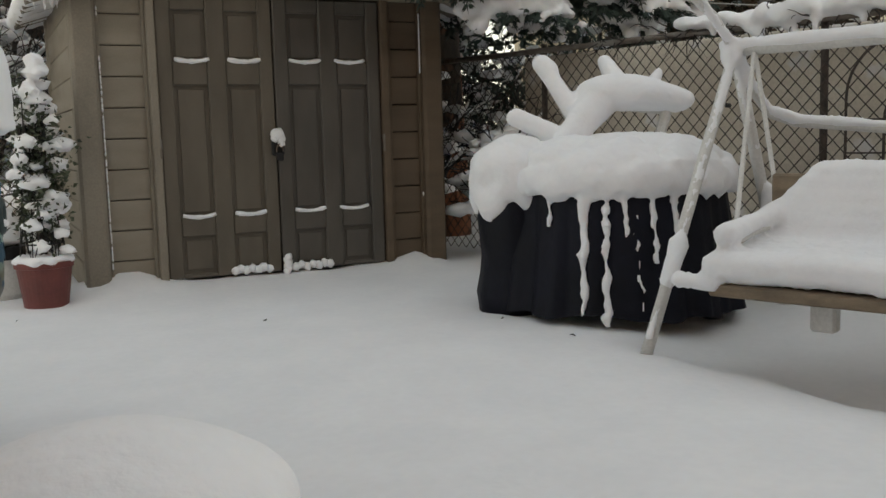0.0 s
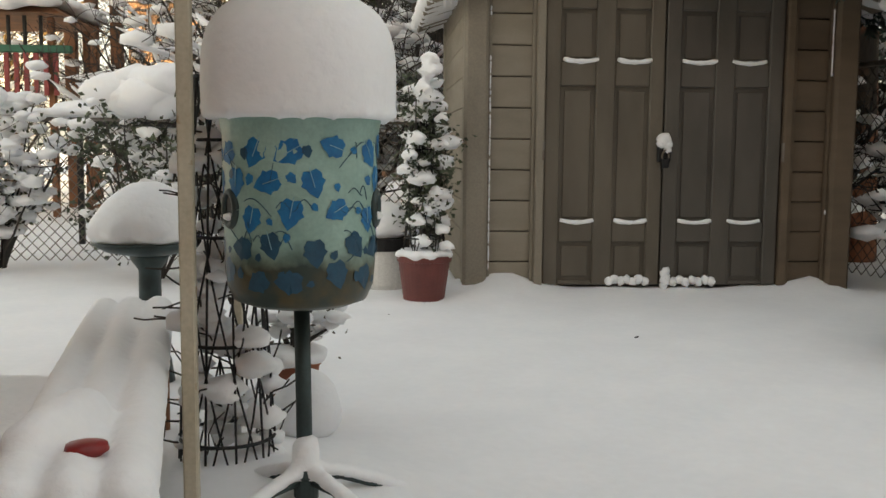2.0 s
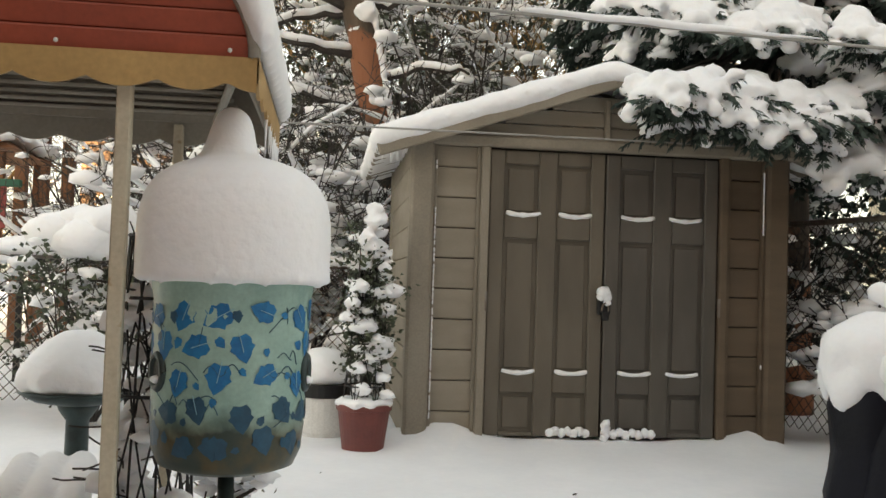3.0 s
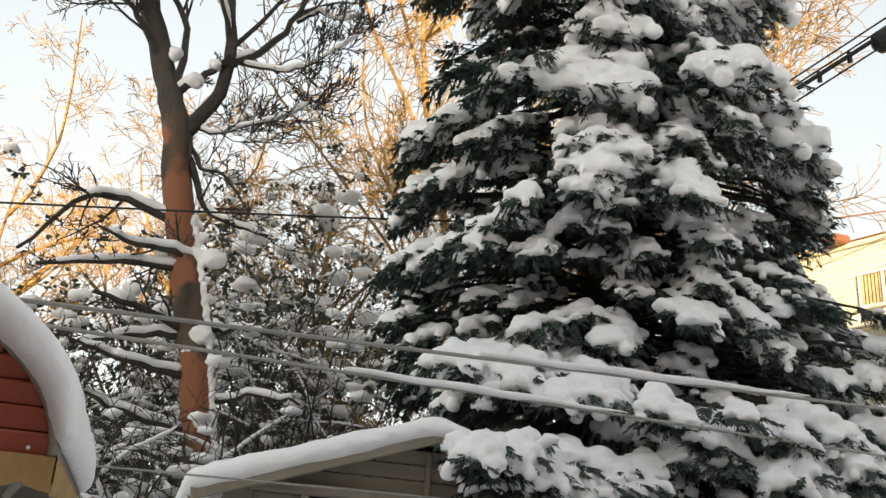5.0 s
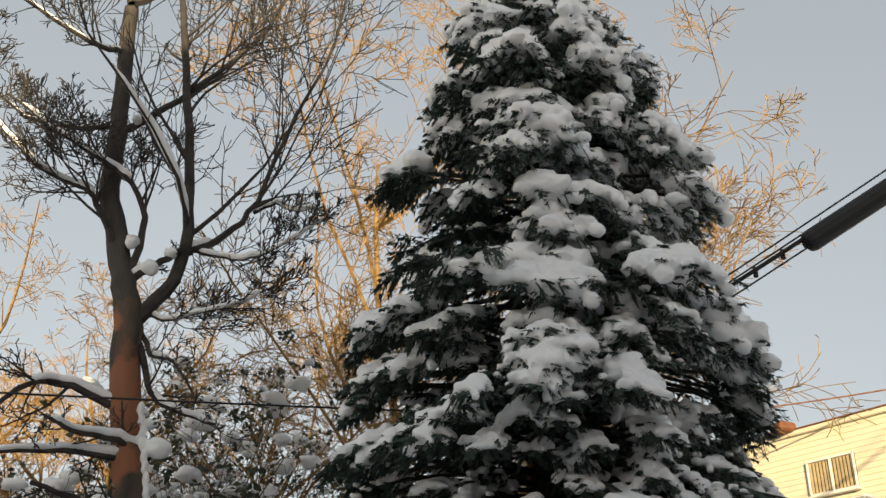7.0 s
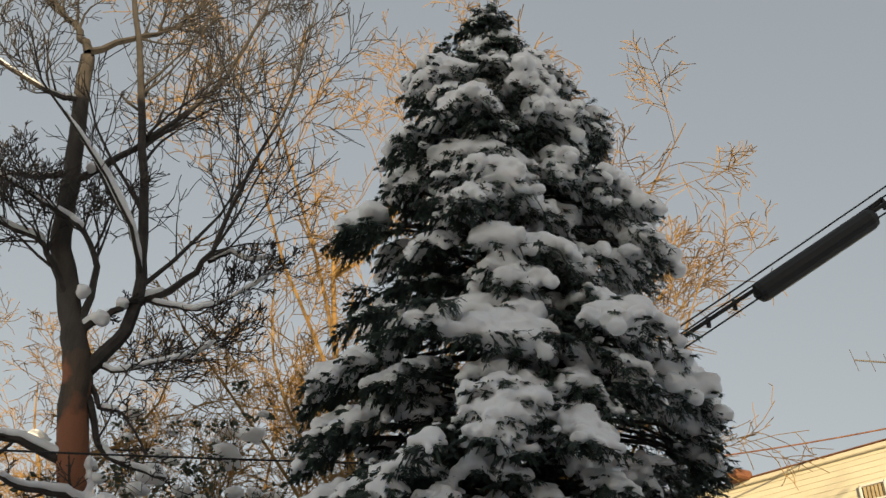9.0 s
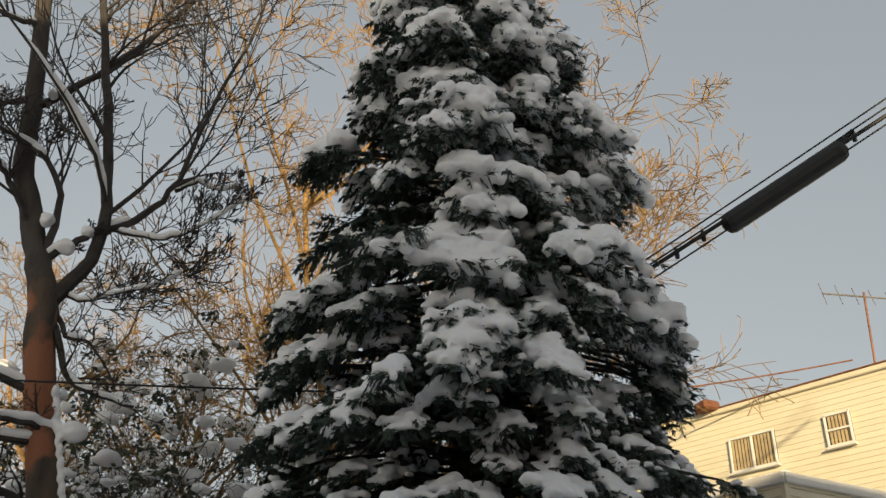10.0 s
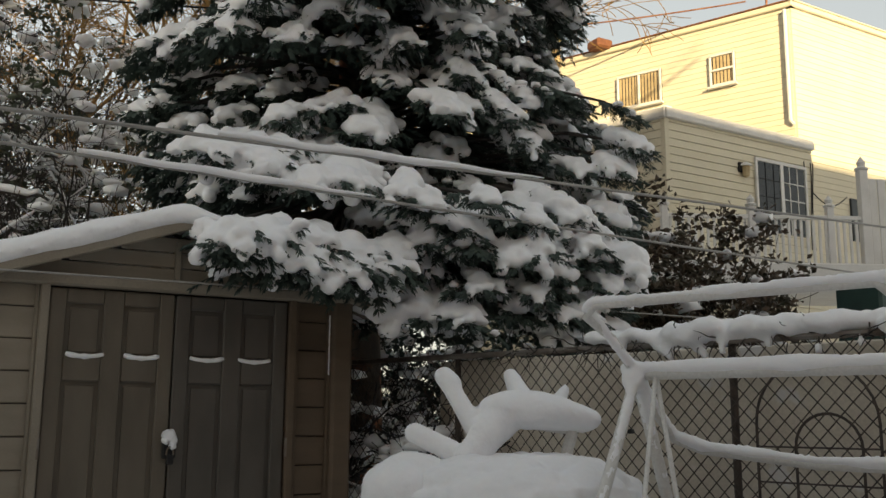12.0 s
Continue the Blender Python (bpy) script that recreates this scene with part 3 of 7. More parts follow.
        part("sill", Geo().box((q.x, q.y, z0 - 0.03), (s1 - s0 + 0.1, 0.12, 0.05), 0.008, facing(HL)), M_WHITE, w)
    # extension: core, boards on two sides, parapet
    ec = Vector(EC)
    c = [EC, tuple(along(EC, HR, 4.25)), tuple(along(EC, HR, 4.25) + Vector(HL) * 1.6), tuple(along(EC, HL, 4.5))]
    wall_prism("extension_wall", c, 0, 6.95, M_VINYL, h)
    for d, l, sgn in ((HL, 4.4, -1), (HR, 4.2, 1)):
        z = 3.2
        while z < 6.78:
            m = along(EC, d, l / 2 + 0.06, sgn * 0.02)
            part("clapboard", Geo().box((m.x, m.y, z + 0.08), (l, 0.03, 0.152), 0.008, facing(d) @ Matrix.Rotation(radians(-3.5 * sgn), 3, 'X')), M_VINYL, h)
            z += 0.16
        m = along(EC, d, l / 2, sgn * 0.03)
        part("parapet_trim", Geo().box((m.x, m.y, 6.88), (l + 0.12, 0.20, 0.20), 0.015, facing(d)), M_WHITE, h)
    part("corner_trim", Geo().box((EC[0], EC[1], 5.1), (0.12, 0.12, 3.6), 0.01, facing(HR)), M_VINYL, h)
    # sliding window of the extension, with muntins
    s0, s1, z0, z1 = 2.47, 3.93, 4.85, 6.30
    m = along(EC, HR, (s0 + s1) / 2, 0.04)
    w = part("window", Geo().box((m.x, m.y, (z0 + z1) / 2), (s1 - s0, 0.06, z1 - z0), 0.01, facing(HR)), M_GLASS, h)
    for a, b, zz0, zz1 in ((s0 - 0.06, s0, z0, z1), (s1, s1 + 0.06, z0, z1), (s0 - 0.06, s1 + 0.06, z1, z1 + 0.07), ((s0 + s1) / 2 - 0.05, (s0 + s1) / 2 + 0.05, z0, z1)):
        q = along(EC, HR, (a + b) / 2, 0.07)
        part("frame", Geo().box((q.x, q.y, (zz0 + zz1) / 2), (b - a, 0.05, zz1 - zz0), 0.006, facing(HR)), M_WHITE, w)
    for i in range(1, 3):
        q = along(EC, HR, s0 + (s1 - s0) * (0.5 + i / 6), 0.075)
        part("muntin", Geo().box((q.x, q.y, (z0 + z1) / 2), (0.022, 0.015, z1 - z0), 0.003, facing(HR)), M_WHITE, w)
        q = along(EC, HR, s0 + (s1 - s0) * i / 6, 0.075)
        part("muntin", Geo().box((q.x, q.y, (z0 + z1) / 2), (0.012, 0.015, z1 - z0), 0.003, facing(HR)), M_DARK, w)
    for i in range(1, 4):
        q = along(EC, HR, s0 + (s1 - s0) * 0.76, 0.075)
        part("muntin", Geo().box((q.x, q.y, z0 + (z1 - z0) * i / 4), ((s1 - s0) * 0.45, 0.015, 0.022), 0.003, facing(HR)), M_WHITE, w)
        q = along(EC, HR, s0 + (s1 - s0) * 0.24, 0.075)
        part("muntin", Geo().box((q.x, q.y, z0 + (z1 - z0) * i / 4), ((s1 - s0) * 0.45, 0.015, 0.012), 0.003, facing(HR)), M_DARK, w)
    z = 3.2
    while z < 6.95:
        m = along(HC, HR, 3.5, 0.012)
        part("clapboard", Geo().box((m.x, m.y, z + 0.07), (7, 0.022, 0.135), 0.006, facing(HR)), M_VINYL, h)
        z += 0.14
    q = along(HC, HR, 1.85, 0.05)
    w = part("window", Geo().box((q.x, q.y, 5.65), (0.38, 0.06, 1.0), 0.01, facing(HR)), M_GLASS, h)
    part("frame", Geo().box((q.x, q.y - 0.03, 5.65), (0.45, 0.03, 0.05), 0.005, facing(HR)), M_WHITE, w)
    # wall lantern
    q = along(EC, HR, 2.08, 0.12)
    lamp = part("wall_lantern", Geo().lathe((q.x, q.y, 5.88), [(0.03, 0), (0.07, 0.03), (0.09, 0.22), (0.02, 0.24)], 8), M_BLIND, h, "small lantern on the clapboard wall")
    part("cap", Geo().lathe((q.x, q.y, 6.11), [(0.13, 0), (0.11, 0.04), (0.02, 0.09)], 10), M_WHITE, lamp)
    part("bracket", Geo().box((q.x - 0.08, q.y + 0.08, 6.09), (0.12, 0.10, 0.2), 0.01), M_DARK, lamp)
    # loose cables on the wall
    for k, off in enumerate((3.95, 4.12, 4.2)):
        q = [along(EC, HR, off + 0.05 * math.sin(k + t * 4), 0.06) for t in np.linspace(0, 1, 8)]
        part("cable", Geo().tube([(p.x, p.y, 6.5 - 1.9 * t) for p, t in zip(q, np.linspace(0, 1, 8))], 0.012, 5), M_DARK, h)
    q0, q1 = along(EC, HR, 4.15, 0.08), along(EC, HR, 5.3, 0.08)
    part("cable", Geo().tube([(q0.x + (q1.x - q0.x) * t, q0.y + (q1.y - q0.y) * t, 5.85 - 0.25 * math.sin(t * 3.1) + 0.05 * t) for t in np.linspace(0, 1, 9)], 0.014, 5), M_DARK, h)
    # flue pipe with cap
    f = part("flue", Geo().tube([(13.1, 18.3, 10.0), (13.1, 18.3, 12.45)], 0.125, 14), M_BLIND, h, "rusty metal flue with conical cap")
    part("cap", Geo().lathe((13.1, 18.3, 12.45), [(0.30, 0), (0.28, 0.04), (0.14, 0.16), (0.05, 0.26)], 14), M_RUST, f)
    part("roof_vent", Geo().box((14.3, 18.0, 10.67), (0.5, 0.5, 0.25), 0.05), M_RUST, h)
    # aerial
    a = part("aerial", Geo().tube([(18.3, 16.1, 10.4), (18.26, 15.8, 13.9)], 0.03, 6), M_RUST, h, "rooftop television aerial")
    boom0, boom1 = Vector((17.4, 16.4, 13.95)), Vector((19.4, 15.0, 13.5))
    part("boom", Geo().tube([boom0, boom1], 0.022, 6), M_GALV, a)
    for k in range(7):
        p = boom0.lerp(boom1, k / 6)
        l = 0.25 + 0.06 * (6 - k)
        part("element", Geo().tube([p + Vector((-l * 0.3, -l * 0.4, -l * 0.8)), p + Vector((l * 0.3, l * 0.4, l * 0.8))], 0.010, 4), M_GALV, a)
    # deck
    D0, DD = (9.85, 11.19), (0.892, -0.452)
    dk = part("deck", Geo().box((12.1, 11.45, 3.44), (5.4, 3.0, 0.34), 0.02, facing(DD)), M_WHITE, h, "white deck with baluster railing")
    for s in (0.4, 1.7, 3.15, 4.5):
        p = along(D0, DD, s)
        part("deck_post", Geo().box((p.x, p.y, 1.7), (0.14, 0.14, 3.4), 0.01, facing(DD)), M_WHITE, dk)
    for s in (0.15, 1.62, 2.95):
        p = along(D0, DD, s)
        part("rail_post", Geo().box((p.x, p.y, 4.05), (0.12, 0.12, 1.1), 0.01, facing(DD)), M_WHITE, dk)
        part("finial", Geo().lathe((p.x, p.y, 4.60), [(0.09, 0), (0.10, 0.03), (0.05, 0.06), (0.07, 0.12), (0.01, 0.2)], 10), M_WHITE, dk)
    for z, hh in ((4.42, 0.07), (3.62, 0.06)):
        p = along(D0, DD, 1.75)
        part("hand_rail", Geo().box((p.x, p.y, z), (3.5, 0.07, hh), 0.008, facing(DD)), M_WHITE, dk)
    s = 0.25
    while s < 3.45:
        p = along(D0, DD, s)
        part("baluster", Geo().box((p.x, p.y, 4.02), (0.045, 0.035, 0.78), 0.004, facing(DD)), M_WHITE, dk)
        s += 0.105
    p = along(D0, DD, 3.55)
    part("gate_post", Geo().box((p.x, p.y, 4.25), (0.15, 0.15, 2.0), 0.01, facing(DD)), M_WHITE, dk)
    part("finial", Geo().lathe((p.x, p.y, 5.25), [(0.11, 0), (0.12, 0.03), (0.06, 0.07), (0.08, 0.13), (0.01, 0.24)], 10), M_WHITE, dk)
    for k in range(12):
        p = along(D0, DD, 3.72 + 0.15 * k)
        part("fence_board", Geo().box((p.x, p.y, 4.25), (0.135, 0.03, 1.7), 0.006, facing(DD)), M_WHITE, dk)
    # snow on flat parts
    g = Geo()
    for k in range(40):
        p = along(D0, DD, 3.5 * k / 39, 0.05)
        g.blob((p.x, p.y, 3.52), (0.14, 0.12, 0.06), 0.2, 1, k)
        p = along(EC, HL, 4.3 * k / 39, 0.1)
        g.blob((p.x, p.y, 7.0), (0.16, 0.14, 0.05), 0.2, 1, k)
    g.thing("deck_snow", M_SNOW, "thin snow lying on the deck and parapet", "snow", kind="stuff", smooth=True)


build_far_house()


# ---- chain-link fences ----
def chain_link(name, p0, p1, top, label, pitch=0.085, post_gap=2.4, mat=None, post=None):
    p0, p1 = Vector(p0), Vector(p1)
    L = (p1 - p0).length
    d = (p1 - p0) / L
    f = base_empty(name, p0, label, "fence", kind="structure")
    g = Geo()
    H = top
    n = int(L / pitch)
    rise = 1.05
    for s in (-1, 1):
        for i in range(-int(H / rise / pitch) - 1, n + int(H / rise / pitch) + 1):
            a = i * pitch
            pts = []
            x0, z0, x1, z1 = a, 0.0, a + s * H / rise, H
            lo, hi = 0.0, 1.0
            dx = x1 - x0
            t0, t1 = sorted(((0 - x0) / dx, (L - x0) / dx))
            lo, hi = max(lo, t0), min(hi, t1)
            if hi - lo < 0.02:
                continue
            m = max(2, int((hi - lo) * 8))
            for k in range(m + 1):
                t = lo + (hi - lo) * k / m
                q = p0 + d * (x0 + dx * t)
                w = 0.006 * noise.noise(Vector((q.x * 3, q.y * 3, t * 5)))
                pts.append((q.x + w - s * d.y * 0.003, q.y + w + s * d.x * 0.003, z0 + (z1 - z0) * t))
            g.tube(pts, 0.0037, 4, False)
    part("mesh", g, mat or M_WIRE, f, kind="stuff")
    k = 0
    s = 0.0
    while s <= L + 0.01:
        q = p0 + d * s
        part("post", Geo().tube([(q.x - d.y * 0.03, q.y + d.x * 0.03, -0.1), (q.x - d.y * 0.03, q.y + d.x * 0.03, top + 0.05)], 0.022, 8), post or M_WIRE, f)
        s += post_gap
    part("top_rail", Geo().tube([(p0.x, p0.y, top), (p1.x, p1.y, top)], 0.02, 8), M_GALV, f)
    return f


FD = Vector((0.259, -0.966))
F0 = Vector((2.86, 4.27)) - FD * 3.2
F1 = Vector((2.86, 4.27)) + FD * 5.2
chain_link("fence_east", F0, F1, 1.50, "rusty chain-link fence with snow along its top", pitch=0.092, post_gap=2.15)
chain_link("fence_north", (-9.0, 7.05), (-0.3, 7.05), 1.08, "galvanised chain-link fence with snow along its rail", mat=M_GALV, post=M_GALV)


def build_fence_back():
    a, b = Vector((2.86, 4.27)) + Vector((0.30, 0.08)) - FD * 1.5, F1 + Vector((0.30, 0.08))
    m = (a + b) / 2
    g = Geo().box((m.x, m.y, 0.74), ((b - a).length, 0.05, 1.50), 0.01, facing(FD))
    g.thing("screen", M_SCREEN, "pale beige screen behind the chain-link fence", "screen", kind="structure")
    # snow and vine stems along the top
    g, tw = Geo(), Geo()
    rnd = random.Random(8)
    L = (F1 - F0).length
    s = 3.4
    while s < L:
        p = F0 + FD * s
        h = 0.045 + 0.035 * noise.noise(Vector((s * 1.3, 0, 0))) + (0.02 if s > 3.9 else 0)
        for k in range(3):
            g.blob((p.x + rnd.uniform(-.05, .16), p.y, 1.555 + rnd.uniform(-.02, .03)), (0.09, 0.08, max(h, 0.03)), 0.25, 1, s + k)
        if rnd.random() < 0.35:
            g.blob((p.x - 0.03, p.y, 1.50 - rnd.random() * 0.08), (0.03, 0.03, 0.05), 0.3, 1, s)
        s += 0.055
    melt(g.thing("fence_snow", M_SNOW, "lumpy snow lying along the chain-link fence", "snow", kind="stuff"), 0.022, 4)
    for k in range(170):
        s = rnd.uniform(2.6, L)
        p = F0 + FD * s
        q = Vector((p.x - 0.02, p.y, 1.52 + rnd.uniform(-.05, .05)))
        pts = [q]
        dr = Vector((rnd.uniform(-.4, .1), rnd.uniform(-1, 1), rnd.uniform(-1, .5))).normalized()
        for i in range(4):
            dr = (dr + Vector((rnd.uniform(-.5, .5), rnd.uniform(-.5, .5), rnd.uniform(-.5, .4)))).normalized()
            pts.append(pts[-1] + dr * 0.045)
        tw.tube(pts, [0.004, 0.004, 0.003, 0.002, 0.001], 4)
    tw.thing("vine", M_TWIG, "bare tangled vine stems on the fence top", "vine", kind="stuff")
    g = Geo()
    x = -9.0
    while x < -0.3:
        g.blob((x, 7.03 + rnd.uniform(-.02, .02), 1.12), (0.09, 0.06, 0.045 + 0.03 * abs(noise.noise(Vector((x * 1.4, 2, 0))))), 0.25, 1, x)
        x += 0.07
    melt(g.thing("rail_snow", M_SNOW, "snow lying along the fence rail", "snow", kind="stuff"), 0.025, 4)
    # two wire hoops leaning on the fence
    hoop = base_empty("garden_hoop_trellis", (3.2, 2.9, 0), "dark wire arched trellis leaning on the fence", "trellis")
    c = Vector((2.86, 4.27)) + FD * 1.62 + Vector((-0.10, -0.02))
    for r, z, off in ((0.32, 1.05, 0.0), (0.17, 0.93, 0.06)):
        pts = [(c.x + FD.x * (r * math.cos(a) + off), c.y + FD.y * (r * math.cos(a) + off), z + r * math.sin(a)) for a in np.linspace(0, math.pi, 16)]
        pts = [(pts[0][0], pts[0][1], 0)] + pts + [(pts[-1][0], pts[-1][1], 0)]
        part("arch", Geo().tube(pts, 0.008, 6), M_WIRE, hoop)
    for z in (0.75, 0.93):
        part("cross_wire", Geo().tube([(c.x - FD.x * 0.32, c.y - FD.y * 0.32, z), (c.x + FD.x * 0.32, c.y + FD.y * 0.32, z)], 0.005, 5), M_WIRE, hoop)


build_fence_back()


# ---- trees ----
def branch(rnd, p, d, L, r, n, wander, lift):
    """A crooked limb: its points and radii."""
    pts, rad = [Vector(p)], [r]
    d = Vector(d).normalized()
    for i in range(n):
        d = (d + Vector((rnd.gauss(0, wander), rnd.gauss(0, wander), rnd.gauss(0, wander) + lift))).normalized()
        pts.append(pts[-1] + d * (L / n))
        rad.append(max(r * (1 - 0.75 * (i + 1) / n), 0.0025))
    return pts, rad


def sprout(rnd, limbs, pts, rad, level, top, spec):
    """Side limbs, to the given depth. spec rows: count, length ratio, radius ratio, spread, wander, lift."""
    if level >= top:
        return
    count, lr, rr, spread, wander, lift = spec[level]
    L = sum((pts[i + 1] - pts[i]).length for i in range(len(pts) - 1))
    for k in range(count):
        t = rnd.uniform(0.22, 0.97)
        x = t * (len(pts) - 1)
        i = min(int(x), len(pts) - 2)
        p = pts[i].lerp(pts[i + 1], x - i)
        r = rad[i] + (rad[i + 1] - rad[i]) * (x - i)
        d = (pts[i + 1] - pts[i]).normalized()
        side = d.orthogonal().normalized()
        side.rotate(Matrix.Rotation(rnd.uniform(0, 2 * math.pi), 3, d))
        nd = (d * (1 - spread) + side * spread + Vector((0, 0, 0.12))).normalized()
        q, s = branch(rnd, p, nd, L * lr * rnd.uniform(0.6, 1.15) * (1.15 - 0.6 * t), max(r * rr, 0.003), 5 if level < 1 else 4, wander, lift)
        limbs.append((q, s, level))
        sprout(rnd, limbs, q, s, level + 1, top, spec)


def limb_mesh(limbs, thin=0.0025):
    g = Geo()
    for pts, rad, level in limbs:
        g.tube(pts, [max(x, thin) for x in rad], 8 if rad[0] > 0.06 else (5 if rad[0] > 0.015 else 3), False)
    return g


def limb_snow(limbs, rmin, rnd, extra=0.02, share=0.9):
    g = Geo()
    for pts, rad, level in limbs:
        if rad[0] < rmin or rnd.random() > share:
            continue
        run, rr = [], []
        for i in range(len(pts) - 1):
            d = (pts[i + 1] - pts[i]).normalized()
            if abs(d.z) < 0.72:
                for t in (0.0, 0.5):
                    w = 0.6 + 0.8 * abs(noise.noise(pts[i].lerp(pts[i + 1], t) * 2.3))
                    k = rad[i] * 0.9 + extra * w
                    run.append(pts[i].lerp(pts[i + 1], t) + Vector((0, 0, rad[i] * 0.7 + k * 0.35)))
                    rr.append(k)
            else:
                if len(run) > 2:
                    rr[0] = rr[-1] = 0.006
                    g.tube(run, rr, 7, False, 0.8)
                run, rr = [], []
        if len(run) > 2:
            rr[0] = rr[-1] = 0.006
            g.tube(run, rr, 7, False, 0.8)
    return g


def smooth_course(ctrl, y, drift, r0, r1, rnd):
    """A limb that bends softly through a few (x, z) turning points, drifting in depth."""
    c = [Vector((x, y + drift * i / max(len(ctrl) - 1, 1), z)) for i, (x, z) in enumerate(ctrl)]
    c = [c[0] * 2 - c[1]] + c + [c[-1] * 2 - c[-2]]
    pts = []
    for i in range(1, len(c) - 2):
        for t in (0.0, 0.25, 0.5, 0.75):
            a, b, d, e = c[i - 1], c[i], c[i + 1], c[i + 2]
            pts.append(0.5 * (2 * b + (d - a) * t + (2 * a - 5 * b + 4 * d - e) * t * t + (3 * b - a - 3 * d + e) * t ** 3))
    pts.append(c[-2])
    n = len(pts) - 1
    pts = [p + Vector((rnd.gauss(0, 0.012), rnd.gauss(0, 0.02), rnd.gauss(0, 0.012))) if 0 < i < n else p for i, p in enumerate(pts)]
    return pts, [r0 + (r1 - r0) * (i / n) ** 0.8 for i in range(n + 1)]


def build_bare_tree():
    rnd = random.Random(21)
    t = base_empty("bare_tree", (-0.5, 10, 0), "tall forked bare tree with reddish bark and snowy limbs", "tree")
    lower = smooth_course(((-0.4, -0.1), (-0.6, 2.5), (-0.9, 4.0), (-1.25, 5.25), (-1.5, 6.5)), 10, 0, 0.21, 0.165, rnd)
    upper = smooth_course(((-1.5, 6.5), (-1.75, 7.2), (-2.05, 8.1), (-2.2, 9.2), (-2.45, 11.1)), 10, 0.1, 0.165, 0.10, rnd)
    limbs = []
    fine = [(17, 0.46, 0.46, 0.50, 0.14, 0.10), (7, 0.52, 0.5, 0.50, 0.16, 0.09), (4, 0.58, 0.6, 0.5, 0.18, 0.05)]
    droop = [(7, 0.42, 0.45, 0.55, 0.2, 0.0), (4, 0.5, 0.5, 0.55, 0.2, 0.02), (3, 0.6, 0.6, 0.55, 0.2, 0.0)]

    def limb(r0, r1, drift, spec, *ctrl):
        q, s = smooth_course(ctrl, 10, drift, r0, r1, rnd)
        limbs.append((q, s, 0))
        sprout(rnd, limbs, q, s, 0, 3, spec)
    # the second stem and the limbs that leave it
    limb(0.105, 0.03, -0.3, fine, (-1.40, 6.25), (-1.05, 6.9), (-1.05, 7.9), (-1.4, 9.5), (-1.85, 11.4), (-2.4, 13.1))
    limb(0.060, 0.012, -0.5, fine, (-1.0, 7.3), (-0.55, 7.65), (-0.25, 8.2), (0.0, 9.5), (0.4, 11.0), (0.55, 13.0))
    limb(0.030, 0.010, -0.3, droop, (-0.25, 8.15), (0.0, 8.3), (0.25, 8.2), (0.6, 8.3))
    limb(0.028, 0.008, -0.6, fine, (-0.9, 7.4), (-0.4, 7.3), (0.0, 7.4), (0.7, 8.05))
    limb(0.028, 0.008, -0.4, fine, (-1.2, 6.4), (-0.95, 6.35), (-0.05, 6.8), (0.45, 7.45))
    limb(0.055, 0.040, -0.2, droop, (-1.55, 6.8), (-1.3, 7.0), (-1.05, 7.25))
    # limbs of the upper trunk
    limb(0.060, 0.015, -0.4, fine, (-2.1, 8.9), (-1.5, 9.6), (-0.7, 10.85), (-0.3, 12.2), (0.0, 13.8))
    limb(0.060, 0.015, -0.4, fine, (-1.55, 6.85), (-1.95, 7.4), (-2.3, 7.8), (-2.9, 7.9), (-3.8, 8.6))
    limb(0.055, 0.015, -0.6, fine, (-1.55, 6.8), (-1.55, 7.6), (-1.9, 8.05), (-2.35, 8.15), (-3.4, 8.6))
    limb(0.045, 0.012, 0.3, fine, (-2.25, 8.95), (-2.65, 8.85), (-3.3, 8.9), (-4.1, 9.6))
    limb(0.045, 0.012, -0.3, fine, (-2.4, 10.2), (-2.8, 10.15), (-3.8, 10.5), (-4.5, 11.4))
    limb(0.060, 0.015, 0.3, fine, (-2.45, 11.1), (-1.8, 11.8), (-1.3, 12.5), (-1.0, 13.6))
    limb(0.070, 0.015, 0.2, fine, (-2.45, 11.1), (-2.75, 11.6), (-3.2, 12.1), (-3.5, 13.0))
    # heavy low limbs
    limb(0.040, 0.012, -0.3, droop, (-1.3, 6.25), (-1.1, 5.85), (-0.85, 5.8), (-0.5, 5.3))
    limb(0.050, 0.015, -0.3, droop, (-1.25, 6.0), (-1.0, 5.4), (-0.65, 5.2), (-0.25, 5.1))
    limb(0.060, 0.020, -0.3, droop, (-1.3, 5.2), (-2.0, 5.35), (-2.35, 5.15), (-2.8, 4.5))
    limb(0.060, 0.020, -0.5, droop, (-0.85, 4.7), (-1.25, 4.8), (-1.7, 4.75), (-2.0, 4.8))
    limb(0.055, 0.020, -0.2, droop, (-0.95, 4.65), (-1.75, 4.6), (-2.6, 4.4))
    limb(0.060, 0.025, -0.5, droop, (-0.9, 3.95), (-1.4, 4.05), (-1.95, 4.1))
    limb(0.050, 0.020, 0.2, droop, (-0.95, 3.9), (-1.55, 3.85), (-2.15, 3.7))
    limb(0.055, 0.020, -0.4, droop, (-0.9, 3.45), (-1.55, 3.5), (-2.1, 3.6))
    limb(0.050, 0.020, -0.5, droop, (-0.8, 2.85), (-1.6, 3.0), (-2.0, 3.1))
    limb(0.045, 0.015, -0.4, droop, (-0.7, 4.0), (-0.4, 4.0), (-0.1, 3.95))
    limb(0.040, 0.015, -0.5, droop, (-0.6, 3.2), (-0.1, 3.3), (0.3, 3.2))
    part("trunk", limb_mesh([(lower[0], lower[1], 0)]), M_BARK, t, smooth=True)
    part("upper_trunk", limb_mesh([(upper[0], upper[1], 0)]), M_GREYBARK, t, "grey bark above the fork", smooth=True)
    part("crown", limb_mesh(limbs, 0.0062), M_TWIG, t, kind="stuff")
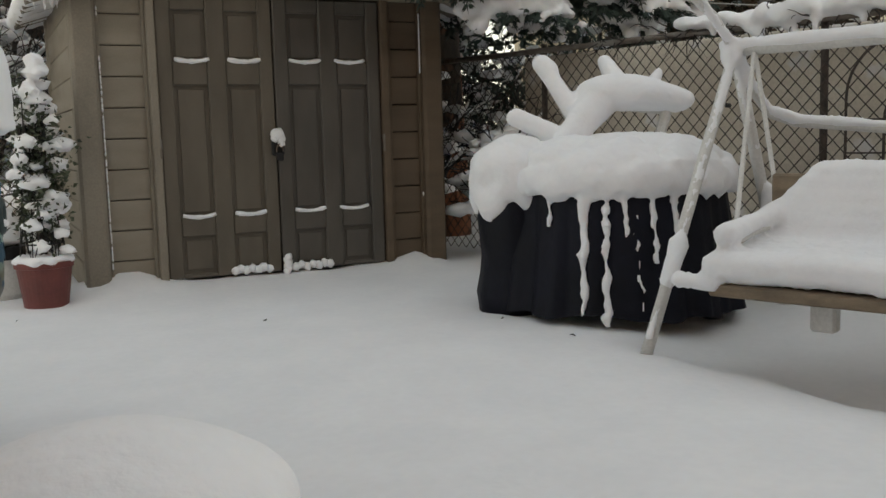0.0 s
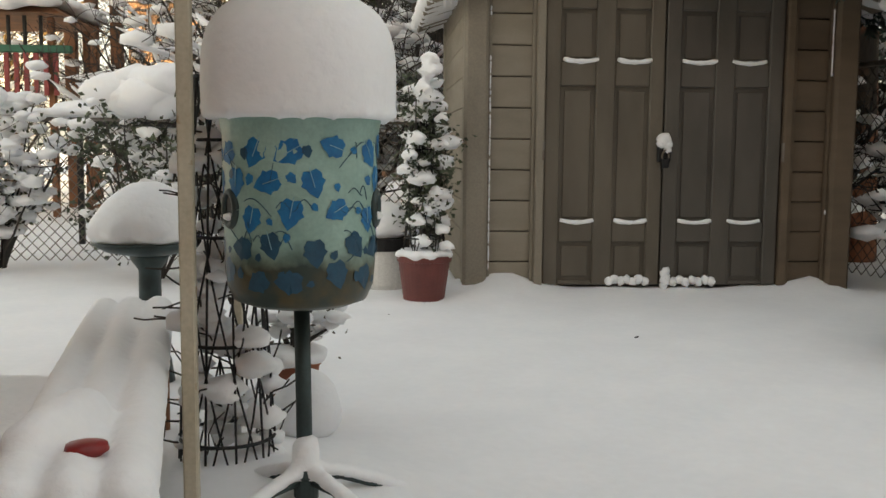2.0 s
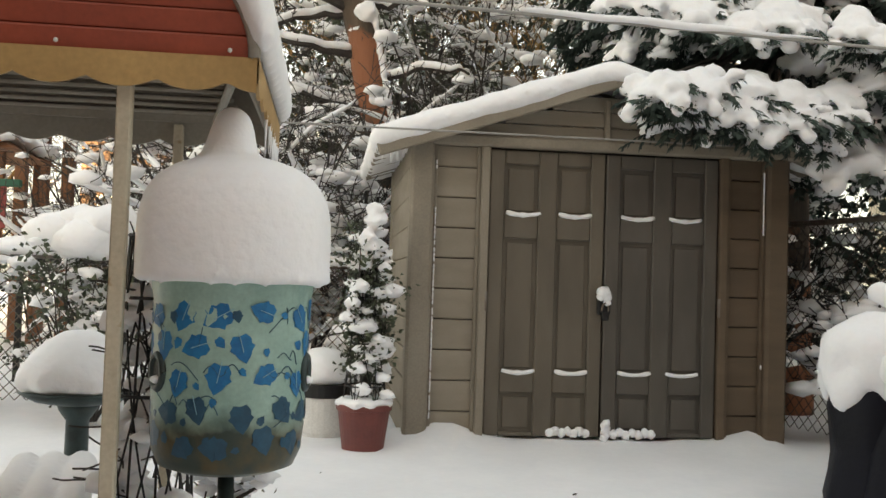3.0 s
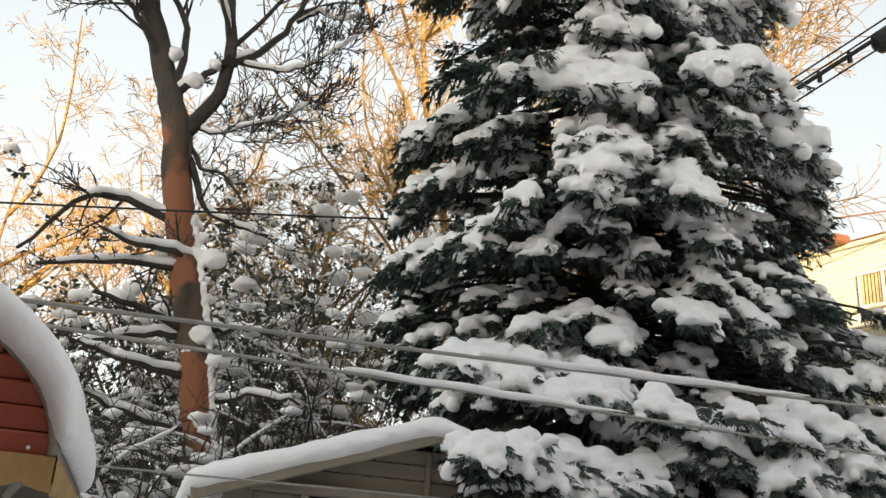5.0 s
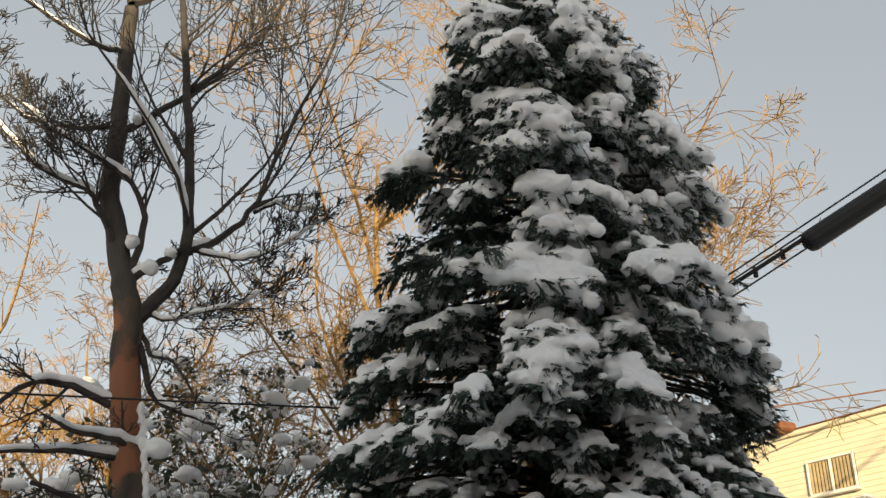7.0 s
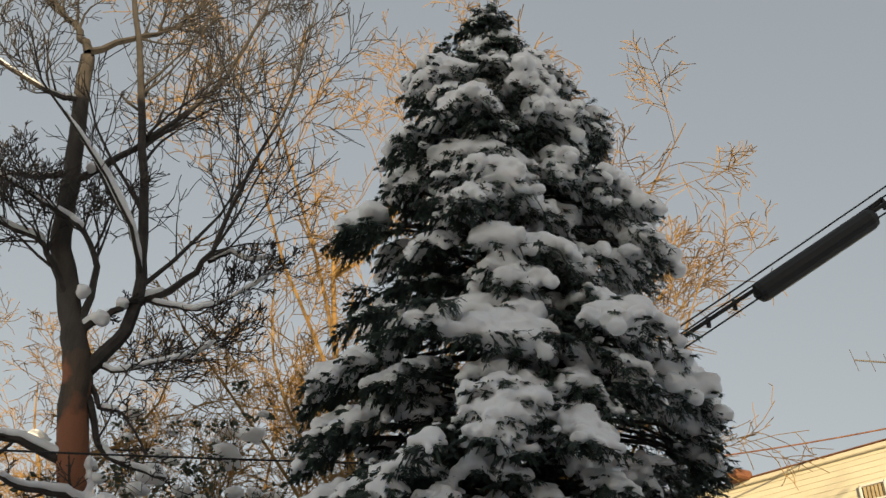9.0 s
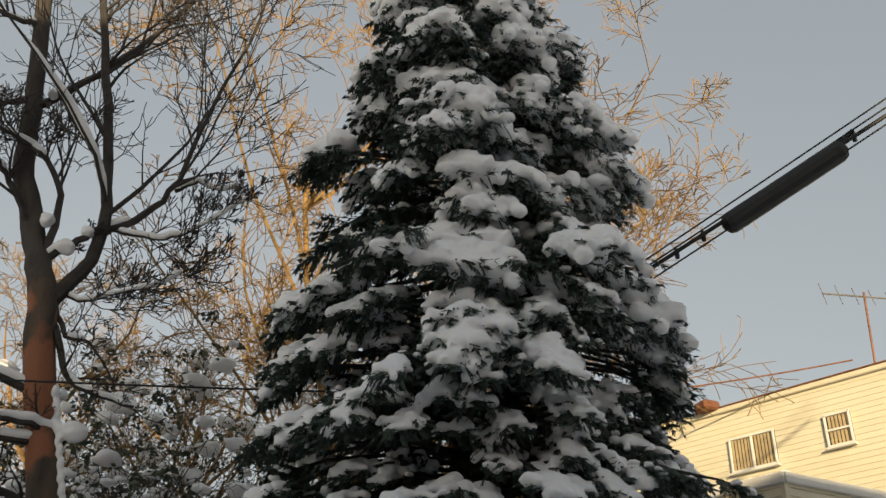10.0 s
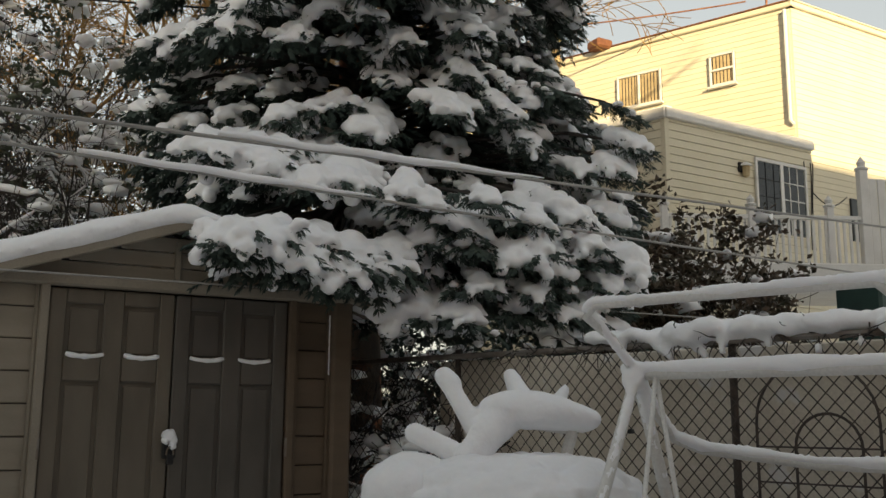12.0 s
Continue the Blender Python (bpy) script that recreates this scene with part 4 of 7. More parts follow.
    limb_snow([q for q in limbs if q[0][0].z > 8.4], 0.03, rnd, 0.004, 0.6).thing("upper_limb_snow", M_SNOW, "thin snow lying on the upper bare limbs", "snow", kind="stuff", smooth=True)
    g = limb_snow([q for q in limbs if q[0][0].z < 8.5], 0.022, rnd, 0.036)
    for z in np.linspace(2.2, 5.2, 24):                     # snow plastered on one side of the trunk
        x = lerp([(2.5, -0.6), (4.0, -0.9), (5.25, -1.25)], z) + 0.16
        g.blob((x, 9.88, z), (0.05, 0.06, 0.10), 0.3, 1, z)
    for x, z, r in ((-0.62, 2.95, 0.12), (-0.80, 3.9, 0.13), (-0.80, 4.78, 0.15), (-1.35, 6.95, 0.11), (-1.15, 7.2, 0.09), (-1.62, 7.25, 0.10), (-1.95, 9.05, 0.07)):
        g.blob((x, 9.86, z), (r, 0.12, r * 0.85), 0.25, 2, z)
    melt(g.thing("limb_snow", M_SNOW, "snow lying along the bare limbs", "snow", kind="stuff"), 0.02, 2)


build_bare_tree()


def build_far_trees():
    """Sunlit bare trees behind the yard."""
    spots = [(4.3, 15.6, 17.5, 5), (6.4, 15.4, 16.0, 15), (-1.4, 17.2, 10.8, 6), (-4.6, 17.8, 11.2, 8), (-9.5, 21.0, 8.5, 9), (1.4, 18.2, 10.6, 10), (-7.0, 16.0, 9.5, 12)]
    for x, y, h, seed in spots:
        rnd = random.Random(seed)
        t = base_empty("golden_tree", (x, y, 0), "tall bare tree with golden drooping twigs in low sun", "tree", "sunlit bare trees")
        trunk, rad = branch(rnd, (x, y, -0.1), (rnd.uniform(-.05, .05), 0, 1), h * 0.8, 0.15 if h > 14 else 0.075, 8, 0.05, 0.02)
        limbs = []
        spec = [(11, 0.50, 0.42, 0.60, 0.14, 0.05), (7, 0.5, 0.45, 0.55, 0.18, 0.0), (4, 0.62, 0.6, 0.5, 0.2, -0.10)]
        if h < 14:
            spec = [(8, 0.46, 0.42, 0.62, 0.16, 0.02), (6, 0.5, 0.45, 0.6, 0.2, -0.05), (4, 0.65, 0.6, 0.55, 0.2, -0.14)]
        for k in range(20):
            t0 = rnd.uniform(0.22, 0.97)
            i = min(int(t0 * 8), 7)
            a = rnd.uniform(0, 6.28)
            q, s = branch(rnd, trunk[i], (math.cos(a) * 0.8, math.sin(a) * 0.8, 0.85), h * rnd.uniform(0.28, 0.46), 0.045, 7, 0.12, 0.02)
            limbs.append((q, s, 0))
            sprout(rnd, limbs, q, s, 0, 3, spec)
        part("trunk", limb_mesh([(trunk, rad, 0)]), M_WILLOW, t, smooth=True)
        part("crown", limb_mesh(limbs, 0.0085 if h > 14 else 0.006), M_WILLOW, t, kind="stuff")


build_far_trees()


# ---- the big spruce ----
SPRUCE = (2.88, 7.45)
# how far the boughs reach at each height, to one side, to the other and to the front
WEST = [(2.2, 1.52), (2.6, 2.37), (2.9, 2.52), (3.4, 2.27), (3.8, 2.22), (4.5, 2.27), (5.0, 1.77), (5.4, 1.64), (5.65, 1.87), (6.0, 1.47), (6.4, 1.52), (6.7, 1.77), (7.0, 1.87), (7.5, 1.42), (7.8, 1.32), (8.3, 1.52), (8.8, 1.27), (9.3, 1.27), (9.9, 1.03), (10.4, 0.51), (11.4, 0.14)]
EAST = [(1.8, 2.38), (2.3, 2.78), (2.9, 2.88), (3.3, 3.13), (3.7, 3.13), (4.2, 2.88), (4.8, 2.58), (5.4, 2.28), (5.8, 1.78), (6.25, 1.68), (6.45, 1.18), (6.8, 1.28), (7.2, 1.88), (7.6, 1.93), (8.2, 1.88), (8.8, 1.63), (9.3, 1.43), (9.75, 1.38), (10.0, 0.61), (10.6, 0.41), (11.4, 0.12)]
FRONT = [(1.8, 1.9), (3.0, 2.0), (4.5, 1.75), (5.2, 1.45), (5.5, 1.75), (6.0, 1.7), (6.3, 1.2), (7.5, 1.35), (8.5, 1.2), (9.5, 1.0), (10.2, 0.6), (11.4, 0.12)]


def needle_spray(rnd, v, f, p, d, L, w):
    """A drooping bunch of pointed twigs round the line from p along d."""
    n = 7
    side = d.cross(Vector((0, 0, 1)))
    side = side.normalized() if side.length > 0.01 else Vector((1, 0, 0))
    for k in range(n):
        t = (k + rnd.random()) / n
        q = p + d * (L * t * 0.9)
        for s in (-1, 1, 0):
            e = (d * rnd.uniform(0.5, 1.0) + side * s * rnd.uniform(0.5, 1.1) + Vector((0, 0, rnd.uniform(-0.85, 0.15)))).normalized()
            l = w * rnd.uniform(0.7, 1.3)
            th = l * 0.14
            u = e.orthogonal().normalized()
            x = e.cross(u)
            k0 = len(v)
            m = q + e * (l * 0.45)
            v += [tuple(q), tuple(m + u * th * 1.3 + x * th * 0.5), tuple(q + e * l), tuple(m - u * th * 1.3 + x * th * 0.5)]
            f += [(k0, k0 + 1, k0 + 2), (k0, k0 + 2, k0 + 3)]


def build_spruce():
    rnd = random.Random(31)
    t = base_empty("spruce", (SPRUCE[0], SPRUCE[1], 0), "large dark spruce loaded with heavy clumps of snow", "tree")
    trunk = Geo().tube([(SPRUCE[0], SPRUCE[1], -0.1), (SPRUCE[0] - 0.1, SPRUCE[1], 3), (SPRUCE[0] - 0.3, SPRUCE[1], 7), (SPRUCE[0] - 0.50, SPRUCE[1], 11.3)], [0.22, 0.18, 0.10, 0.02], 10)
    wood, nv, nf, snow, dabs = Geo(), [], [], Geo(), Geo()
    down = Vector((0, 0, -1))

    def bough(root, tip, shoulder, load, size, hang=1.0, fine=1.0):
        """A limb with a fan of drooping twigs over its outer part and pillows of snow on top."""
        def at(f, z):
            p = root.lerp(tip, f)
            p.z = z
            return p
        pts = [root, at(0.40, root.z + (shoulder - root.z) * 0.55), at(0.74, shoulder), at(0.90, shoulder + (tip.z - shoulder) * 0.45), tip]
        wood.tube(pts, [0.03, 0.025, 0.018, 0.011, 0.004], 5, False)
        d = (tip - pts[2]).normalized()
        flat = Vector((tip.x - root.x, tip.y - root.y, 0)).normalized()
        side = Vector((-flat.y, flat.x, 0))
        reach = (tip - root).length

        def on(f):
            x = min(f, 0.999) * 4
            i = int(x)
            return pts[i].lerp(pts[i + 1], x - i)
        span = min(0.85, 0.75 / max(reach, 0.3))                       # the part of the limb that bears the fan
        m = 4 if reach > 0.8 else 3
        pads = []
        for j in range(m):
            f = 1 - span * (1 - (j + 0.3) / m)
            p = on(f)
            for sg in (-1, 1):
                l = size * rnd.uniform(0.16, 0.34) * (1.15 - 0.5 * j / m)
                e = (flat * rnd.uniform(0.3, 0.8) + side * sg * rnd.uniform(0.6, 1.0) + down * rnd.uniform(0.15, 0.55)).normalized()
                q = p + e * l
                wood.tube([p, q], [0.008, 0.003], 3, False)
                needle_spray(rnd, nv, nf, p, e, l * 1.15, 0.085 * fine)
                needle_spray(rnd, nv, nf, p.lerp(q, 0.7), (e * 0.5 + down).normalized(), rnd.uniform(0.14, 0.30) * hang, 0.08 * fine)
                if rnd.random() < 0.6:
                    needle_spray(rnd, nv, nf, q, (e + down * rnd.uniform(0, 0.6)).normalized(), rnd.uniform(0.10, 0.18) * fine, 0.08 * fine)
                pads.append((p.lerp(q, rnd.uniform(0.45, 0.95)), e))
            needle_spray(rnd, nv, nf, p, (d + side * rnd.uniform(-.3, .3)).normalized(), 0.28 * fine, 0.09 * fine)
            needle_spray(rnd, nv, nf, p, (down + side * rnd.uniform(-.4, .4) + flat * 0.3).normalized(), rnd.uniform(0.18, 0.34) * hang, 0.085 * fine)
        needle_spray(rnd, nv, nf, pts[4], (d + down * 0.3).normalized(), 0.18 * fine, 0.085 * fine)
        for f in np.arange(0.25, 1 - span, 0.16):                      # thinner growth further in
            needle_spray(rnd, nv, nf, on(f), (flat + side * rnd.uniform(-1, 1) + down * 0.5).normalized(), 0.30, 0.09)
        if rnd.random() > load:
            for p, e in pads:                                          # a bough that has shed its load
                if rnd.random() < 0.4:
                    w = rnd.uniform(0.025, 0.05)
                    dabs.blob(p + Vector((0, 0, w * 0.5)), (w * 1.3, w * 1.1, w * 0.7), 0.3, 2, rnd.random() * 50, 1.8)
            return
        big = size * rnd.choice((0.75, 0.9, 1.0, 1.1, 1.3))
        first = 1 - span * rnd.uniform(0.7, 1.0)
        lobes = 4
        for j in range(lobes):
            f = first + (0.985 - first) * j / (lobes - 1)
            w = big * (0.068 + 0.042 * math.sin(math.pi * (0.2 + 0.7 * j / (lobes - 1)))) * rnd.uniform(0.85, 1.15)
            snow.blob(on(f) + side * rnd.uniform(-.03, .03) + Vector((0, 0, w * 0.55)), (w * 1.2, w * 1.1, w * rnd.uniform(0.72, 0.95)), 0.30, 2, rnd.random() * 50, 1.7)
        for p, e in pads:
            if rnd.random() < 0.72:
                w = big * rnd.uniform(0.046, 0.090)
                snow.blob(p + Vector((0, 0, w * 0.45)), (w * 1.25, w * 1.1, w * rnd.uniform(0.75, 1.0)), 0.30, 2, rnd.random() * 50, 1.7)
                if rnd.random() < 0.45:                                # a finger hanging over the edge
                    snow.blob(p + e * w * 1.1 - Vector((0, 0, w * 0.35)), (w * 0.75, w * 0.7, w * 0.7), 0.2, 2, rnd.random() * 50, 1.7)

    z, a = 2.0, 0.0
    while z < 11.35:
        w2, e2, f2 = lerp(WEST, z), lerp(EAST, z), lerp(FRONT, z)
        z += (0.0066 if z < 4.9 else 0.0105) / (0.30 + 0.33 * (w2 + e2) / 2)
        a += 2.39996 + rnd.uniform(-.35, .35)
        ca, sa = math.cos(a), math.sin(a)
        if sa > 0.35 and rnd.random() < 0.72:                          # thin on the far side
            continue
        R = (e2 if ca > 0 else w2) * ca * ca + f2 * sa * sa
        lump = 0.93 + 0.62 * noise.noise(Vector((ca * 1.9, sa * 1.9, z * 1.25)))
        r = R * min(lump, 1.10) * (rnd.uniform(0.88, 1.04) if rnd.random() < 0.75 else rnd.uniform(0.55, 0.85))
        r = max(r, 0.12)
        cx = SPRUCE[0] + 0.02 - 0.033 * z
        tip = Vector((cx + r * ca, SPRUCE[1] + r * sa, z))
        if z < 2.75 and tip.x < 2.15 and tip.y > 5.0:                  # kept off the shed roof
            continue
        rise = (0.10 + 0.16 * min(r, 2.2)) * rnd.uniform(0.7, 1.3)
        root = Vector((cx + 0.05 * ca, SPRUCE[1] + 0.05 * sa, z + rise))
        gap = noise.noise(Vector((ca * 1.6 + 5, sa * 1.6, z * 0.9)))
        size = 0.74 + 0.48 * min(max((z - 4.0) / 2.5, 0), 1)
        if 5.35 < z < 6.05 and sa < -0.3:                              # the heavy shelf half way up
            size, gap = 1.50, 1.0
        bough(root, tip, z + rise * 0.62, (0.86 if gap > -0.30 or z < 4.4 else 0.30) * (1.0 if z < 9.8 else 0.6), min(size, 0.5 + r), 0.62 if z < 4.9 else 1.0, 0.72 if z < 4.9 else 0.92)
    for k in range(64):                                                # long low boughs hanging over the shed front
        x = 0.70 + 1.3 * (k + rnd.random()) / 64
        tip = Vector((x, rnd.uniform(4.95, 5.12), rnd.uniform(1.93, 2.12) - 0.10 * (x > 1.35)))
        if k % 2 == 0:
            tip.y = rnd.uniform(5.2, 6.3)
            tip.z = 2.50 + 0.5 * (tip.y - 5.2) + rnd.uniform(0, 0.15)
        bough(Vector((SPRUCE[0] - 0.1, SPRUCE[1] - 0.1, rnd.uniform(3.0, 3.4))), tip, max(tip.z + 0.20, 2.46), 0.84, rnd.uniform(0.62, 0.95), 0.35, 0.62)
    for k in range(120):                                               # and beside it, down to the fence
        x = rnd.uniform(1.95, 4.1)
        tip = Vector((x, rnd.uniform(4.9, 5.9), rnd.uniform(1.66, 2.6)))
        bough(Vector((SPRUCE[0], SPRUCE[1] - 0.1, tip.z + rnd.uniform(0.5, 0.8))), tip, tip.z + 0.24, 0.84, rnd.uniform(0.62, 1.0), 0.4, 0.62)
    part("trunk", trunk, M_BARK, t, smooth=True)
    part("branchwork", wood, M_TWIG, t, kind="stuff")
    g = Geo()
    g.v, g.f = nv, nf
    part("foliage", g, M_NEEDLE, t, kind="stuff")
    melt(part("snow_load", snow, M_SNOW, t, "heavy white snow clumps", kind="stuff"), 0.021, 1)
    part("snow_dusting", dabs, M_SNOW, t, "small dabs of snow", smooth=True, kind="stuff")


build_spruce()


# ---- shrubs and the neighbours' yards ----
def leafy_bush(name, c, size, seed, label, mat, leaves=1500, leaf=0.035, dabs=90, cap=0.0, stems=26, side=0.28, wander=0.14):
    """A loose shrub: stems, single leaves, and dabs of snow on top of them."""
    rnd = random.Random(seed)
    b = base_empty(name, c, label, "shrub")
    st, v, f, sn = Geo(), [], [], Geo()
    tips = []
    for k in range(stems):
        a, h = rnd.uniform(0, 6.28), rnd.uniform(0.5, 1.0)
        r = rnd.uniform(0.2, 0.95)
        q, s = branch(rnd, (c[0] + 0.1 * size[0] * math.cos(a), c[1] + 0.1 * size[1] * math.sin(a), c[2]), (math.cos(a) * r * size[0], math.sin(a) * r * size[1], size[2] * h), math.sqrt((r * size[0]) ** 2 + (size[2] * h) ** 2), 0.012, 6, wander, 0.02)
        st.tube(q, s, 4, False)
        tips += q[2:]
        for j in range(3):
            p = q[rnd.randrange(2, 7)]
            d = Vector((rnd.gauss(0, 1), rnd.gauss(0, 1), rnd.uniform(0, 1.2))).normalized()
            q2, s2 = branch(rnd, p, d, side * size[2], 0.006, 4, 0.2, 0.05)
            st.tube(q2, s2, 3, False)
            tips += q2[1:]
    for k in range(leaves):
        p = rnd.choice(tips) + Vector((rnd.gauss(0, .05), rnd.gauss(0, .05), rnd.gauss(0, .05)))
        d = Vector((rnd.gauss(0, 1), rnd.gauss(0, 1), rnd.gauss(0, .7))).normalized()
        u = d.orthogonal().normalized()
        u.rotate(Matrix.Rotation(rnd.uniform(0, 6.28), 3, d))
        l = leaf * rnd.uniform(0.7, 1.4)
        k0 = len(v)
        nrm = d.cross(u) * l * 0.15
        v += [tuple(p), tuple(p + d * l * 0.5 + u * l * 0.3 + nrm), tuple(p + d * l), tuple(p + d * l * 0.5 - u * l * 0.3 + nrm)]
        f += [(k0, k0 + 1, k0 + 2), (k0, k0 + 2, k0 + 3)]
    for k in range(dabs):
        p = rnd.choice(tips)
        w = rnd.uniform(0.02, 0.06) * (size[2] ** 0.5)
        sn.blob(p + Vector((0, 0, w * 0.4)), (w * 1.4, w * 1.2, w * 0.75), 0.35, 2, rnd.random() * 40)
    if cap:
        for k in range(14):
            a, r = rnd.uniform(0, 6.28), rnd.random() ** 0.5 * 0.6
            sn.blob((c[0] + size[0] * r * math.cos(a), c[1] + size[1] * r * math.sin(a), c[2] + size[2] + cap * rnd.uniform(-.3, .25)), (cap * 1.0, cap * 0.9, cap * 0.6), 0.2, 2, k)
    part("branchwork", st, M_TWIG, b, kind="stuff")
    if leaves:
        g = Geo()
        g.v, g.f = v, f
        part("foliage", g, mat, b, kind="stuff")
    part("snow_dusting", sn, M_SNOW, b, smooth=True, kind="stuff")
    return b


def snowy_thicket(c, size, seed, n=34, mat=None, thick=0.03):
    """Bare arching stems, each with snow lying along it."""
    rnd = random.Random(seed)
    b = base_empty("snowy_shrub", c, "bare shrub bowed under a coat of snow", "shrub", "snow-laden shrubs")
    limbs = []
    spec = [(8, 0.5, 0.55, 0.65, 0.2, -0.02), (5, 0.5, 0.6, 0.65, 0.22, -0.04)]
    for k in range(n):
        a, r = rnd.uniform(0, 6.28), rnd.uniform(0.15, 1.0)
        L = size[2] * rnd.uniform(0.6, 1.15)
        q, s = branch(rnd, (c[0] + rnd.uniform(-.4, .4) * size[0], c[1] + rnd.uniform(-.4, .4) * size[1], c[2]), (math.cos(a) * r * size[0], math.sin(a) * r * size[1], size[2]), L, 0.028, 8, 0.14, -0.05)
        limbs.append((q, s, 0))
        sprout(rnd, limbs, q, s, 0, 2, spec)
    part("branchwork", limb_mesh(limbs, 0.004), mat or M_TWIG, b, kind="stuff")
    sn = limb_snow(limbs, 0.006, rnd, thick, 0.75)
    for k in range(int(n * 5)):
        p = rnd.choice(rnd.choice(limbs)[0])
        w = rnd.uniform(0.03, 0.10)
        sn.blob(p + Vector((0, 0, w * 0.3)), (w * 1.5, w * 1.2, w * 0.7), 0.35, 1, rnd.random() * 40)
    part("snow_coat", sn, M_SNOW, b, smooth=True, kind="stuff")


snowy_thicket((-1.7, 8.2, 0), (1.0, 0.7, 2.4), 1, 44)
snowy_thicket((-3.6, 11.8, 0), (1.2, 0.8, 2.6), 2, 40)
snowy_thicket((-0.2, 9.0, 0), (0.9, 0.7, 2.9), 3, 40)
snowy_thicket((0.6, 12.2, 0), (1.6, 1.0, 5.0), 5, 40, thick=0.016)
snowy_thicket((-2.6, 13.5, 0), (1.8, 1.0, 4.6), 6, 44, thick=0.024)
snowy_thicket((-7.6, 15.5, 0), (1.6, 0.9, 4.0), 8, 40, thick=0.03)
# two thickets with near-black stems that paint in the shade under the spruce
snowy_thicket((2.25, 7.0, 0), (0.35, 0.5, 1.6), 7, 26, M_DARK, 0.012)
snowy_thicket((2.5, 5.6, 0), (0.25, 0.35, 1.1), 9, 18, M_DARK, 0.012)
for k, (x, y, h) in enumerate(((-0.3, 13.6, 6.4), (1.3, 14.2, 7.5), (-2.6, 15.2, 5.6), (4.0, 9.6, 2.6), (2.6, 9.2, 2.4), (1.2, 9.4, 2.2), (5.6, 9.4, 2.4))):
    leafy_bush("evergreen_tree" if k < 3 else "dark_shrub", (x, y, 0), (1.3 if k < 3 else 0.9, 1.0, h), 40 + k, "dark evergreen with snow caught in its foliage", M_LEAF if k < 3 else M_NEEDLE, 6000 if k < 3 else 2600, 0.10, 260 if k < 3 else 200, stems=56)
leafy_bush("snow_capped_bush", (-2.62, 6.05, 0.0), (0.42, 0.4, 1.22), 11, "evergreen bush with a thick cap of snow", M_LEAF, 1700, 0.05, 90, 0.22)
leafy_bush("dark_leaved_bush", (6.75, 7.6, 0.0), (1.15, 0.8, 3.35), 12, "dark bronze-green bush speckled with snow", M_DRYLEAF, 28000, 0.085, 260, stems=120, side=0.14)
leafy_bush("snowy_plant", (-3.85, 6.6, 0.0), (0.36, 0.3, 1.2), 13, "drooping plant weighed down by snow beside the fence", M_LEAF, 500, 0.04, 230, 0.10)
leafy_bush("bare_bush", (8.2, 7.3, 0.0), (0.8, 0.6, 2.6), 14, "leafless bush beside the white deck", M_TWIG, 0, 0.03, 50)


